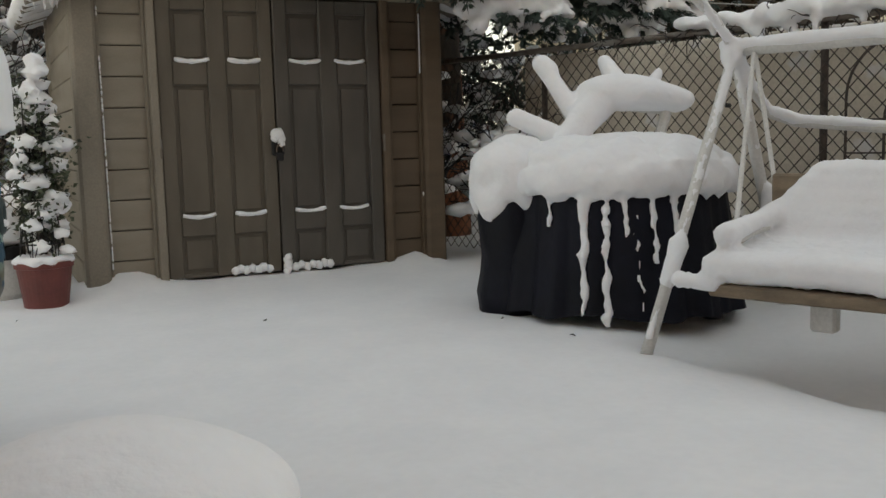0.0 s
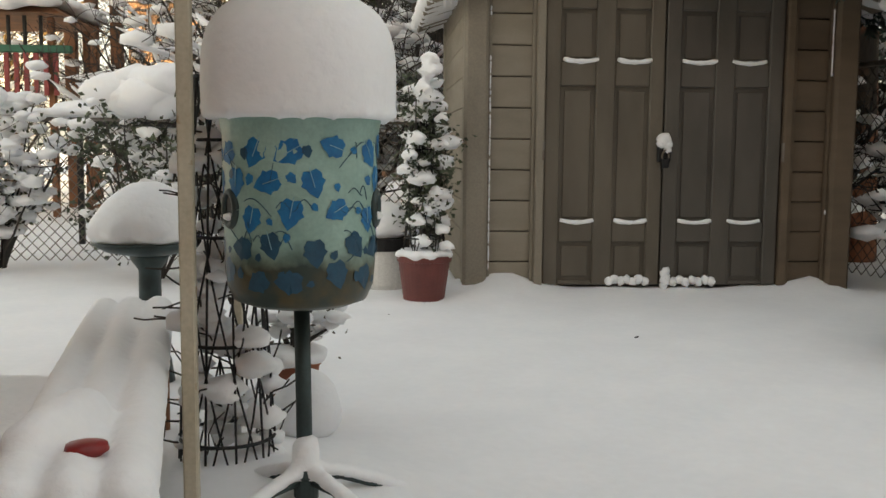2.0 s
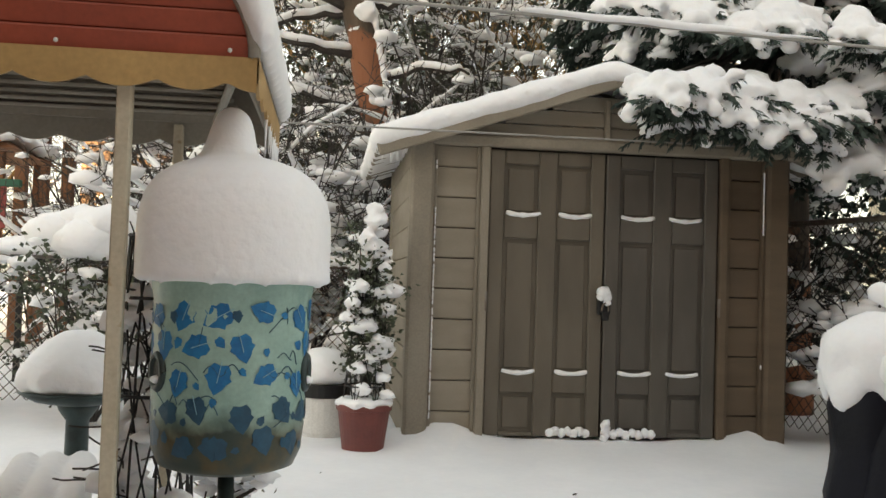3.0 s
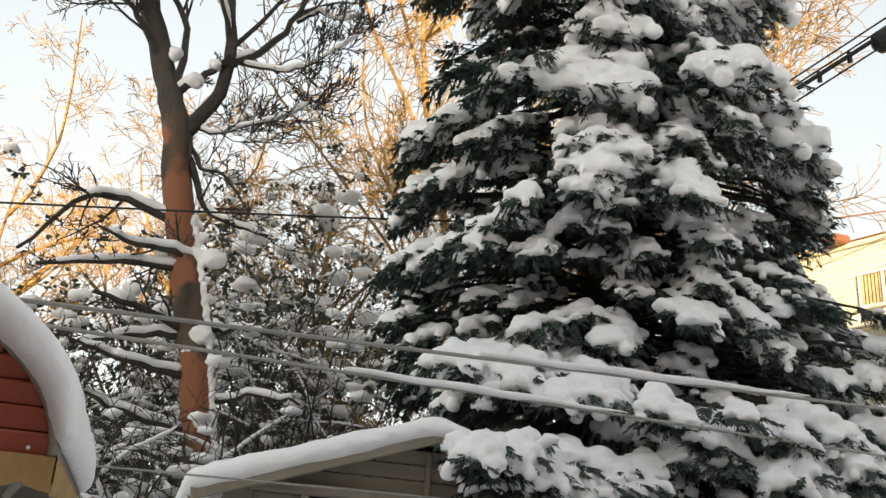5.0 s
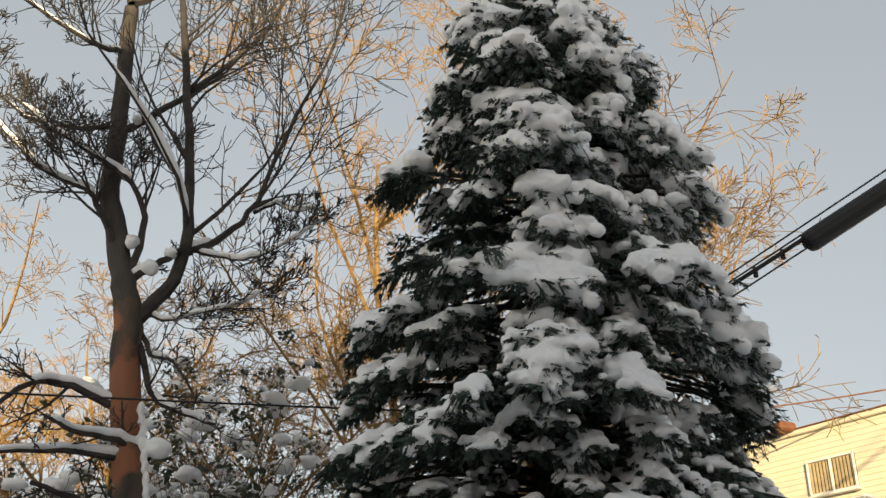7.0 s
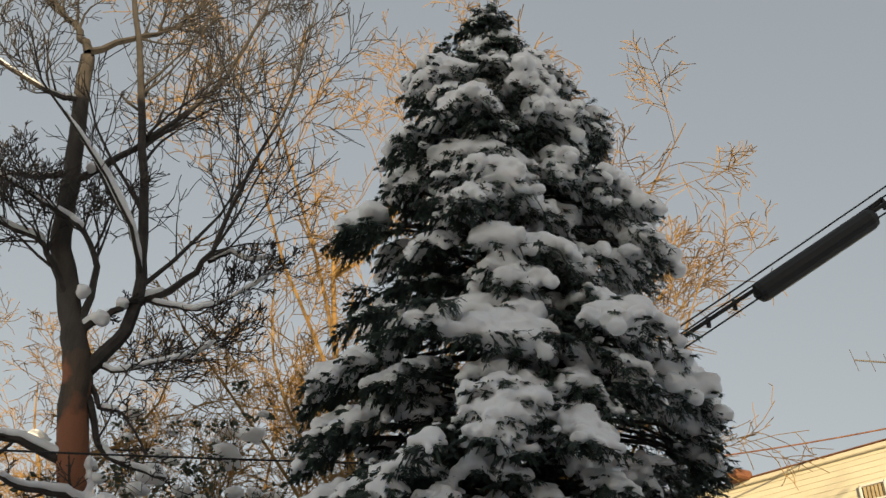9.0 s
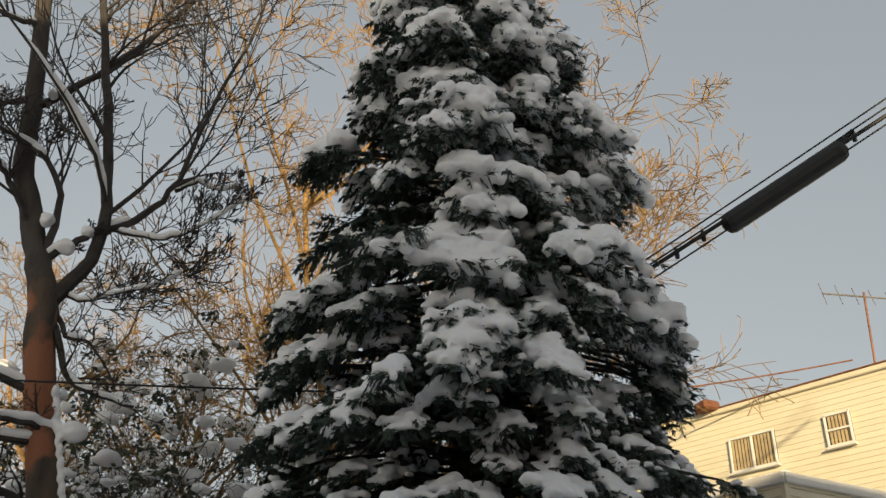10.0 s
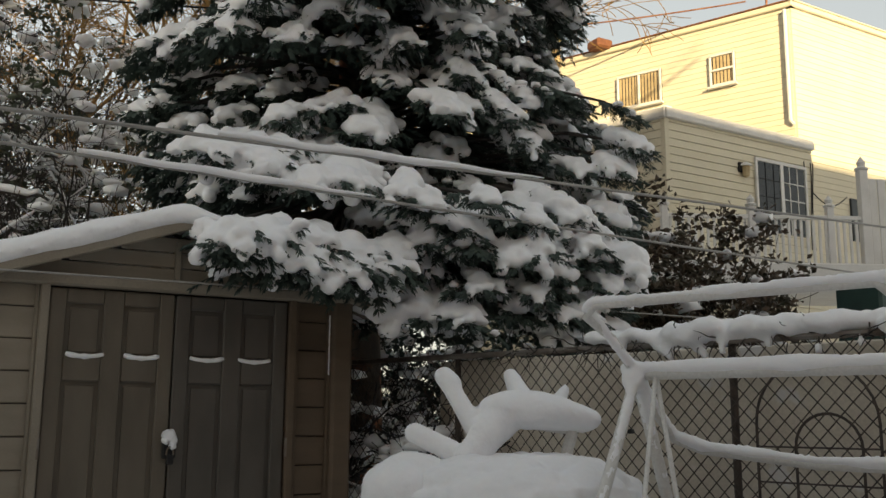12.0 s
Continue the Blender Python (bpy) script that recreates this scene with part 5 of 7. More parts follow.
def build_neighbours():
    # snow-roofed play house behind the back fence
    h = base_empty("garden_pavilion", (-5.6, 12.2, 0), "small open pavilion with a snow-covered roof", "pavilion")
    for x in (-6.6, -5.05):
        for y in (11.6, 13.0):
            part("post", Geo().box((x, y, 1.2), (0.08, 0.08, 2.4), 0.01), M_BROWNWOOD, h)
    for k in range(8):
        part("slat", Geo().box((-6.5 + 0.19 * k, 11.6, 2.18), (0.04, 0.04, 0.5), 0.005), M_DARK, h)
    part("beam", Geo().box((-5.8, 11.55, 2.02), (2.0, 0.10, 0.09), 0.01), M_GREEN, h, "green painted beam")
    for k in range(16):
        part("red_picket", Geo().box((-6.7 + 0.115 * k, 11.5, 1.72), (0.06, 0.03, 0.50), 0.006), M_REDRAIL, h)
    g = Geo()
    g.v = [(-6.9, 11.3, 2.42), (-4.85, 11.3, 2.42), (-4.85, 13.3, 2.42), (-6.9, 13.3, 2.42), (-6.1, 12.3, 2.95), (-5.7, 12.3, 2.95)]
    g.f = [(0, 1, 5, 4), (1, 2, 5), (2, 3, 4, 5), (3, 0, 4), (3, 2, 1, 0)]
    part("roof", g, M_BROWNWOOD, h)
    sn = Geo()
    for k in range(70):
        u, w = random.random(), random.random()
        x, y = -6.9 + 2.05 * u, 11.25 + 2.0 * w
        z = 2.52 + 0.5 * min(min(u, 1 - u), min(w, 1 - w)) * 2
        sn.blob((x, y, z), (0.25, 0.25, 0.10), 0.15, 1, k)
    melt(sn.thing("pavilion_snow", M_SNOW, "snow blanket on the pavilion roof", "snow", kind="stuff"), 0.06, 6)
    # brown timber posts and brick houses beyond
    f = base_empty("timber_porch", (-5.2, 14, 0), "brown timber porch posts", "porch")
    for x in (-5.55, -5.25, -4.9):
        part("post", Geo().box((x, 14, 1.9), (0.16, 0.16, 3.9), 0.01), M_BROWNWOOD, f)
    part("beam", Geo().box((-5.4, 14, 3.9), (1.6, 0.2, 0.25), 0.01), M_BROWNWOOD, f)
    for x, y, w, hh in ((-5.9, 27.5, 3.4, 4.6), (-2.0, 29.0, 4.0, 4.2), (-16, 26, 6, 6)):
        b = base_empty("brick_cottage", (x, y, 0), "distant brick house in warm low sun", "house", "distant houses")
        part("wall", Geo().box((x, y, hh / 2), (w, 4, hh), 0.02), M_BRICK, b)
        g = Geo()
        g.v = [(x - w / 2 - .2, y - 2.2, hh), (x + w / 2 + .2, y - 2.2, hh), (x + w / 2 + .2, y + 2.2, hh), (x - w / 2 - .2, y + 2.2, hh), (x - w / 2 - .2, y, hh + 1.5), (x + w / 2 + .2, y, hh + 1.5)]
        g.f = [(0, 1, 5, 4), (2, 3, 4, 5), (1, 2, 5), (3, 0, 4), (3, 2, 1, 0)]
        part("roof", g, M_SNOW, b, "snow-covered roof")
        for k in range(int(w / 1.6)):
            q = part("window", Geo().box((x - w / 2 + 0.9 + 1.6 * k, y - 2.02, 2.4), (0.9, 0.06, 1.3), 0.01), M_WHITE, b)
            for dx in (-0.2, 0.2):
                for dz in (-0.3, 0.3):
                    part("pane", Geo().box((x - w / 2 + 0.9 + 1.6 * k + dx, y - 2.06, 2.4 + dz), (0.34, 0.03, 0.52), 0.004), M_GLASS, q)
    # snow-covered table in the neighbour's yard
    g = Geo()
    for k in range(18):
        g.blob((-3.9 + 0.07 * k, 8.4, 1.18), (0.12, 0.3, 0.10), 0.2, 1, k)
    t = base_empty("neighbour_table", (-3.3, 8.4, 0), "table buried under snow behind the fence", "table")
    part("top", Geo().box((-3.3, 8.4, 1.07), (1.25, 0.6, 0.05), 0.01), M_DARK, t)
    for x in (-3.8, -2.8):
        part("leg", Geo().box((x, 8.4, 0.52), (0.05, 0.05, 1.06), 0.005), M_DARK, t)
    melt(g.thing("table_snow", M_SNOW, "thick snow on the neighbour's table", "snow", kind="stuff"), 0.04, 4)
    w = base_empty("wheelie_bin", (8.75, 6.4, 1.9), "dark green bin with snow on its lid", "bin")
    part("body", Geo().box((8.75, 6.4, 1.30), (0.55, 0.6, 2.6), 0.03), M_BIN, w)
    part("lid", Geo().box((8.75, 6.35, 2.62), (0.62, 0.7, 0.08), 0.03), M_BIN, w)
    Geo().blob((8.75, 6.35, 2.69), (0.28, 0.3, 0.06), 0.2, 2, 3).thing("bin_snow", M_SNOW, "snow on the bin lid", "snow", smooth=True)


build_neighbours()


# ---- overhead lines ----
def sagging(a, b, sag, n=24):
    a, b = Vector(a), Vector(b)
    return [a.lerp(b, t) - Vector((0, 0, sag * 4 * t * (1 - t))) for t in np.linspace(0, 1, n)]


def build_lines():
    def far(a, b, t0, t1):
        a, b = Vector(a), Vector(b)
        return a.lerp(b, t0), a.lerp(b, t1)
    lines = [((-0.61, 3.57, 2.32), (6.89, 4.85, 2.82), 0.010, (0.13, 0.42)), ((-0.55, 4.24, 2.35), (5.55, 5.42, 2.53), 0.010, (0.06, 0.36)), ((-0.46, 4.76, 1.81), (4.33, 5.98, 2.01), 0.006, None)]
    for a, b, r, heavy in lines:
        p, q = far(a, b, -0.75, 1.5)
        pts = sagging(p, q, 0.0, 30)
        Geo().tube(pts, r, 6).thing("clothesline", M_LINE, "thin grey line strung across the yard", "line", "overhead lines", smooth=True)
        if heavy:
            s, e = far(a, b, *heavy)
            pts = [s.lerp(e, t) + Vector((0, 0, 0.018 + 0.004 * math.sin(t * 21))) for t in np.linspace(0, 1, 26)]
            rad = [0.004 + 0.024 * (1 - abs(2 * t - 0.8) ** 2 * 0.7) * (0.75 + 0.4 * abs(noise.noise(Vector((t * 6, r, 2))))) for t in np.linspace(0, 1, 26)]
            Geo().tube(pts, rad, 8).thing("line_snow", M_SNOW, "sleeve of snow resting on a line", "snow", smooth=True)
    # telephone cables with a splice case
    k0, k1, k2, k3 = Vector((4.76, 8.3, 6.83)), Vector((6.16, 7.18, 7.76)), Vector((7.32, 6.2, 8.65)), Vector((7.91, 5.68, 9.14))
    d = (k2 - k1).normalized()
    st = k0 - d * 3.0
    en = k3 + d * 6.0
    c = base_empty("telephone_cable", k0, "black overhead telephone cables with a long splice case", "cable")
    part("main_cable", Geo().tube(sagging(st, en, 0.02), 0.028, 8), M_CABLE, c)
    part("splice_case", Geo().tube([k1 - d * .05, k1, k1 + d * .06, k2 - d * .06, k2, k2 + d * .05], [0.04, 0.12, 0.14, 0.14, 0.12, 0.04], 12), M_CABLE, c)
    part("bracket", Geo().tube([k1 + d * 1.62 + Vector((0, 0, .12)), k1 + d * 1.95 + Vector((0, 0, .16))], 0.035, 8), M_CABLE, c)
    for s in (-0.35, -0.75, 1.95):
        part("clamp", Geo().tube([k1 + d * s, k1 + d * s + Vector((0, 0, .13))], 0.03, 6), M_CABLE, c)
    for off0, off1, r in (((0, 0, .10), (0, 0, .40), 0.012), ((0, 0, .02), (0, 0, .24), 0.012), ((0, 0, -.18), (0, 0, -.02), 0.012)):
        part("wire", Geo().tube(sagging(st + Vector(off0), en + Vector(off1), 0.05), r, 5), M_CABLE, c)
    sn = Geo().tube([k1 + Vector((0, 0, .10)), k1.lerp(k2, 0.3) + Vector((0, 0, .115)), k1.lerp(k2, 0.7) + Vector((0, 0, .115)), k2 + Vector((0, 0, .10))], [0.01, 0.045, 0.045, 0.01], 8)
    sn.thing("case_snow", M_SNOW, "snow strip on the splice case", "snow", smooth=True)
    Geo().tube(sagging((-6, 9, 4.3), (4, 9, 5.75), 0.05), 0.012, 5).thing("utility_wire", M_CABLE, "thin dark wire passing behind the shed", "wire", smooth=True)
    Geo().tube(sagging((12.0, 17.5, 10.45), (16.0, 14.6, 10.95), 0.05), 0.02, 5).thing("roof_wire", M_RUST, "reddish wire running to the roof", "wire", smooth=True)


build_lines()


# ---- covered patio set ----
def build_patio_set():
    T = (1.86, 3.38)
    t = base_empty("covered_patio_table", (T[0], T[1], 0), "round patio table under a draped navy tarpaulin, heaped with snow", "table")
    g = Geo()
    n = 120
    prof = [(0.63, 0.0), (0.615, 0.08), (0.595, 0.25), (0.57, 0.45), (0.55, 0.60), (0.52, 0.70), (0.47, 0.74), (0.2, 0.76), (0.01, 0.76)]
    for r, z in prof:
        fold = max(0, 1 - z / 0.72)
        for k in range(n):
            a = 2 * math.pi * k / n
            w = r * (1 + 0.05 * fold * (math.sin(a * 17 + 1.3 * math.sin(a * 3)) * 0.7 + math.sin(a * 31 + 2 * math.sin(a * 5)) * 0.5) + 0.05 * fold * noise.noise(Vector((math.cos(a) * 3, math.sin(a) * 3, z * 2))))
            hem = 0.05 * noise.noise(Vector((math.cos(a) * 2, math.sin(a) * 2, 5))) * fold + 0.02
            g.v.append((T[0] + w * math.cos(a), T[1] + w * math.sin(a), z + hem - 0.01))
    for i in range(len(prof) - 1):
        for k in range(n):
            g.f.append((i * n + k, i * n + (k + 1) % n, (i + 1) * n + (k + 1) % n, (i + 1) * n + k))
    part("tarpaulin", g, M_TARP, t, smooth=True)
    part("foot", Geo().lathe((T[0] + 0.25, T[1] - 0.45, -0.05), [(0.05, 0), (0.05, 0.08), (0.03, 0.12)], 12), M_DARK, t)
    sn = Geo()
    rnd = random.Random(5)
    for k in range(150):                                      # the cap
        a, r = rnd.uniform(0, 6.28), 0.50 * math.sqrt(rnd.random())
        sn.blob((T[0] + r * math.cos(a), T[1] + r * math.sin(a), 0.80 - 0.10 * (r / 0.50) ** 4), (0.13, 0.13, 0.10), 0.12, 2, k)
    for k in range(110):                                      # its ragged hem
        a = 2 * math.pi * k / 110
        dip = 0.025 + 0.045 * noise.noise(Vector((math.cos(a) * 7, math.sin(a) * 7, 1)))
        sn.blob((T[0] + 0.56 * math.cos(a), T[1] + 0.56 * math.sin(a), 0.69 - dip), (0.065, 0.065, 0.08), 0.3, 2, k)
    for a0, z1, w in ((3.78, 0.04, 0.019), (3.96, 0.0, 0.017), (4.36, 0.28, 0.012), (4.55, 0.42, 0.011), (4.12, 0.40, 0.010), (3.45, 0.45, 0.010), (4.22, 0.06, 0.008)):   # streaks caught in the folds
        for k in range(36):
            z = 0.62 - (0.62 - z1) * k / 35
            a = a0 + 0.007 * math.sin(k * 0.7) + (0.62 - z) * 0.06
            r = lerp([(0.0, 0.64), (0.25, 0.605), (0.45, 0.58), (0.65, 0.555)], z)
            ww = w * rnd.uniform(0.6, 1.6)
            if rnd.random() < 0.16:
                continue
            a += rnd.uniform(-.016, .016)
            sn.blob((T[0] + r * math.cos(a), T[1] + r * math.sin(a), z), (ww, ww, ww * 1.1), 0.5, 2, k + a0)
    melt(sn.thing("table_snow", M_SNOW, "deep rounded snow cap on the covered table", "snow", kind="stuff"), 0.014, 3)
    # the smaller covered thing beside it
    c = base_empty("covered_stool", (1.37, 3.60, 0), "small seat wrapped in dark tarpaulin beside the table", "stool")
    g = Geo().lathe((1.37, 3.60, -0.03), [(0.20, 0), (0.215, 0.1), (0.20, 0.3), (0.215, 0.5), (0.19, 0.66), (0.15, 0.72), (0.01, 0.72)], 40, 0.25, 2.0)
    part("tarpaulin", g, M_TARP, c, smooth=True)
    sn = Geo()
    for k in range(46):
        a, r = rnd.uniform(0, 6.28), 0.17 * math.sqrt(rnd.random())
        sn.blob((1.37 + r * math.cos(a), 3.60 + r * math.sin(a), 0.80 - 3.0 * r * r), (0.10, 0.10, 0.11), 0.12, 2, k)
    for k in range(26):
        a = 2 * math.pi * k / 26
        sn.blob((1.37 + 0.20 * math.cos(a), 3.60 + 0.20 * math.sin(a), 0.60 + 0.06 * math.sin(a * 5)), (0.06, 0.06, 0.09), 0.3, 2, k)
    melt(sn.thing("stool_snow", M_SNOW, "round snow cap on the wrapped seat", "snow", kind="stuff"), 0.022, 5)
    # upturned chair on the table, thick with snow
    ch = base_empty("upturned_chair", (2.0, 3.45, 0.86), "upturned garden chair buried in snow on the table", "chair")
    part("frame", Geo().tube([(1.66, 3.50, 0.86), (1.78, 3.52, 1.00), (1.9, 3.52, 1.04), (2.2, 3.38, 1.0)], 0.02, 8), M_WHITE, ch)
    part("leg", Geo().tube([(2.13, 3.39, 0.84), (2.18, 3.38, 1.0)], 0.03, 8), M_WHITE, ch)
    part("leg", Geo().tube([(1.66, 3.79, 1.25), (1.73, 3.60, 0.92)], 0.02, 8), M_WHITE, ch)
    sn = Geo()
    a, b = Vector((1.86, 3.56, 1.10)), Vector((2.24, 3.37, 1.06))
    for k in range(14):
        t0 = k / 13
        p = a.lerp(b, t0)
        s = 0.145 * (1 - 0.30 * abs(2 * t0 - 0.8))
        sn.blob(p + Vector((0, 0, 0.012 * math.sin(t0 * 3) + 0.02 * (1 - t0))), (s, s * 1.25, s * 0.74), 0.08, 2, k)
    for p0, p1, r0, r1 in (((1.62, 3.50, 0.86), (1.88, 3.54, 1.10), 0.075, 0.11), ((1.655, 3.80, 1.285), (1.74, 3.60, 1.00), 0.050, 0.058), ((1.655, 3.80, 1.285), (1.68, 3.76, 1.24), 0.055, 0.06),
                           ((2.08, 3.80, 1.30), (2.02, 3.60, 1.16), 0.045, 0.07), ((1.45, 3.74, 0.99), (1.60, 3.62, 0.90), 0.055, 0.06), ((2.24, 3.52, 1.22), (2.16, 3.50, 1.12), 0.03, 0.05)):
        for k in range(10):
            t0 = k / 9
            r = r0 + (r1 - r0) * t0
            sn.blob(Vector(p0).lerp(Vector(p1), t0), (r, r, r), 0.10, 2, k)
    melt(sn.thing("chair_snow", M_SNOW, "smooth lobes of snow on the upturned chair", "snow", kind="stuff"), 0.016, 6)


build_patio_set()


# ---- garden swing ----
def build_swing():
    RD, P = Vector((0.34, -0.94, 0)), Vector((-0.94, -0.34, 0))
    J = Vector((2.10, 2.78, 1.27))
    L = 1.40
    s = base_empty("garden_swing", J, "white metal garden swing coated in snow, its canopy cloth missing", "swing")
    J2 = J + RD * L
    r = 0.026
    part("top_bar", Geo().tube([J - RD * 0.06, J2 + RD * 0.06], 0.030, 10), M_WHITE, s, smooth=True)
    for q, f in ((J, Vector((1.32, 2.46, -0.05))), (J2, Vector((1.32, 2.46, -0.05)) + RD * L)):
        part("front_leg", Geo().tube([q, f], r, 10), M_WHITE, s, smooth=True)
        b = q - P * 0.60
        part("rear_leg", Geo().tube([q, Vector((b.x, b.y, -0.05))], 0.030, 10), M_WHITE, s, smooth=True)
    # canopy frame
    K = Vector((1.755, 2.70, 1.56))
    K2 = K + RD * 1.27
    part("canopy_frame", Geo().tube([J, J.lerp(K, 0.5) + Vector((0, 0, .01)), K - Vector((0, 0, .05)), K + RD * 0.05 + Vector((0, 0, .0)), K2 - RD * 0.05, K2 - Vector((0, 0, .04)), J2], 0.022, 10), M_WHITE, s, smooth=True)
    # rear bar
    B = [J + Vector((0.04, 0, -0.08)), Vector((2.26, 2.84, 1.10)), Vector((2.40, 2.86, 0.97)), Vector((2.52, 2.80, 0.92)), Vector((2.50, 2.80, 0.92)) + RD * 0.55 - Vector((0, 0, .05)), Vector((2.50, 2.80, 0.86)) + RD * 1.35]
    part("rear_bar", Geo().tube(B, 0.022, 10), M_WHITE, s, smooth=True)
    # seat
    F = Vector((1.43, 2.19, 0.27))
    S = -P
    seat_len = 1.20
    c = F + RD * seat_len / 2 + S * 0.26
    part("seat", Geo().box(c, (seat_len, 0.52, 0.03), 0.006, facing(RD)), M_WOOD, s)
    fr = F + RD * seat_len / 2
    part("seat_edge", Geo().box(fr - Vector((0, 0, .012)), (seat_len, 0.035, 0.05), 0.008, facing(RD)), M_WOOD, s, "weathered cream seat board")
    part("seat_bracket", Geo().box(F + RD * 0.42 + S * 0.12 - Vector((0, 0, .09)), (0.10, 0.06, 0.13), 0.01, facing(RD)), M_WHITE, s)
    bk = F + S * 0.56 + RD * seat_len / 2 + Vector((0, 0, .22))
    part("backrest", Geo().box(bk, (seat_len, 0.04, 0.42), 0.01, facing(RD)), M_WOOD, s)
    for q in (0.04, seat_len - 0.04):
        p0 = F + RD * q
        part("armrest", Geo().tube([p0 + S * 0.02 + Vector((0, 0, .16)), p0 + S * 0.3 + Vector((0, 0, .20)), p0 + S * 0.56 + Vector((0, 0, .22))], 0.02, 8), M_WHITE, s)
        top = (J if q < 0.5 else J2) + RD * (0.10 if q < 0.5 else -0.10)
        part("hanger_rod", Geo().tube([top, p0 + S * 0.10 + Vector((0, 0, .05))], 0.011, 6), M_WHITE, s)
        part("hanger_rod", Geo().tube([top, p0 + S * 0.56 + Vector((0, 0, .2))], 0.011, 6), M_WHITE, s)
    for k in range(3):
        part("bolt", Geo().tube([J + P * 0.05 + Vector((0, 0, -.06 - .1 * k)), J + P * 0.075 + Vector((0, 0, -.06 - .1 * k))], 0.012, 6), M_DARK, s)
    # snow on every bar and on the seat
    sn = Geo()
    rnd = random.Random(6)

    def coat(pts, r, drop=0.0, step=0.035):
        pts = [Vector(p) for p in pts]
        for i in range(len(pts) - 1):
            m = max(2, int((pts[i + 1] - pts[i]).length / step))
            for k in range(m):
                p = pts[i].lerp(pts[i + 1], k / m)
                w = r * (0.92 + 0.30 * noise.noise(p * 5))
                sn.blob(p + Vector((-0.004, -0.006, drop)), (w, w, w), 0.08, 1, rnd.random() * 30)
    coat([J - RD * .05, J2], 0.045, 0.026)
    coat([J, K - Vector((0, 0, .03)), K + RD * .03, K2 - RD * .03, K2, J2], 0.032, 0.014)
    coat(B, 0.036, 0.02)
    coat([J, J.lerp(Vector((1.32, 2.46, -0.05)), 0.72)], 0.030, 0.0)
    coat([J.lerp(Vector((1.32, 2.46, -0.05)), 0.66), J.lerp(Vector((1.32, 2.46, -0.05)), 0.80)], 0.055, 0.0)
    coat([J.lerp(Vector((1.32, 2.46, -0.05)), 0.80), Vector((1.32, 2.46, 0.0))], 0.028, 0.0)
    coat([J, (J - P * 0.60) - Vector((0, 0, 1.3))], 0.036, 0.0)
    coat([J + Vector((-.02, 0, -.03)), J + Vector((.03, .02, .02))], 0.07, 0)
    coat([Vector((2.40, 2.86, 0.50)), Vector((2.42, 2.84, 0.62))], 0.05, 0)
    for i in range(26):
        for j in range(11):
            q = F + RD * (0.02 + (seat_len - 0.04) * i / 25) + S * (0.02 + 0.50 * j / 10)
            sn.blob(q + Vector((0, 0, 0.085 + 0.02 * noise.noise(q * 3) + 0.03 * (j / 10) ** 2)), (0.075, 0.075, 0.075), 0.10, 1, i * 11 + j)
        q = F + RD * (0.05 + (seat_len - 0.08) * i / 25) + S * 0.56
        h = 0.43 * min(1, 0.55 + i / 9)
        for z in np.linspace(0.1, h, 7):
            sn.blob(q - S * (0.10 * (1 - z / 0.45)) + Vector((0, 0, z)), (0.07, 0.085, 0.07), 0.10, 1, i + z)
    p0 = F + RD * 0.04
    coat([p0 + S * 0.04 + Vector((0, 0, .20)), p0 + S * 0.55 + Vector((0, 0, .26))], 0.058, 0.01)
    coat([F - RD * 0.14 + Vector((0, 0, .0)), F + RD * 0.05 + Vector((0, 0, -.01))], 0.05, 0.02)
    melt(sn.thing("swing_snow", M_SNOW, "thick soft snow lying on the swing seat and bars", "snow", kind="stuff"), 0.017, 4)


build_swing()


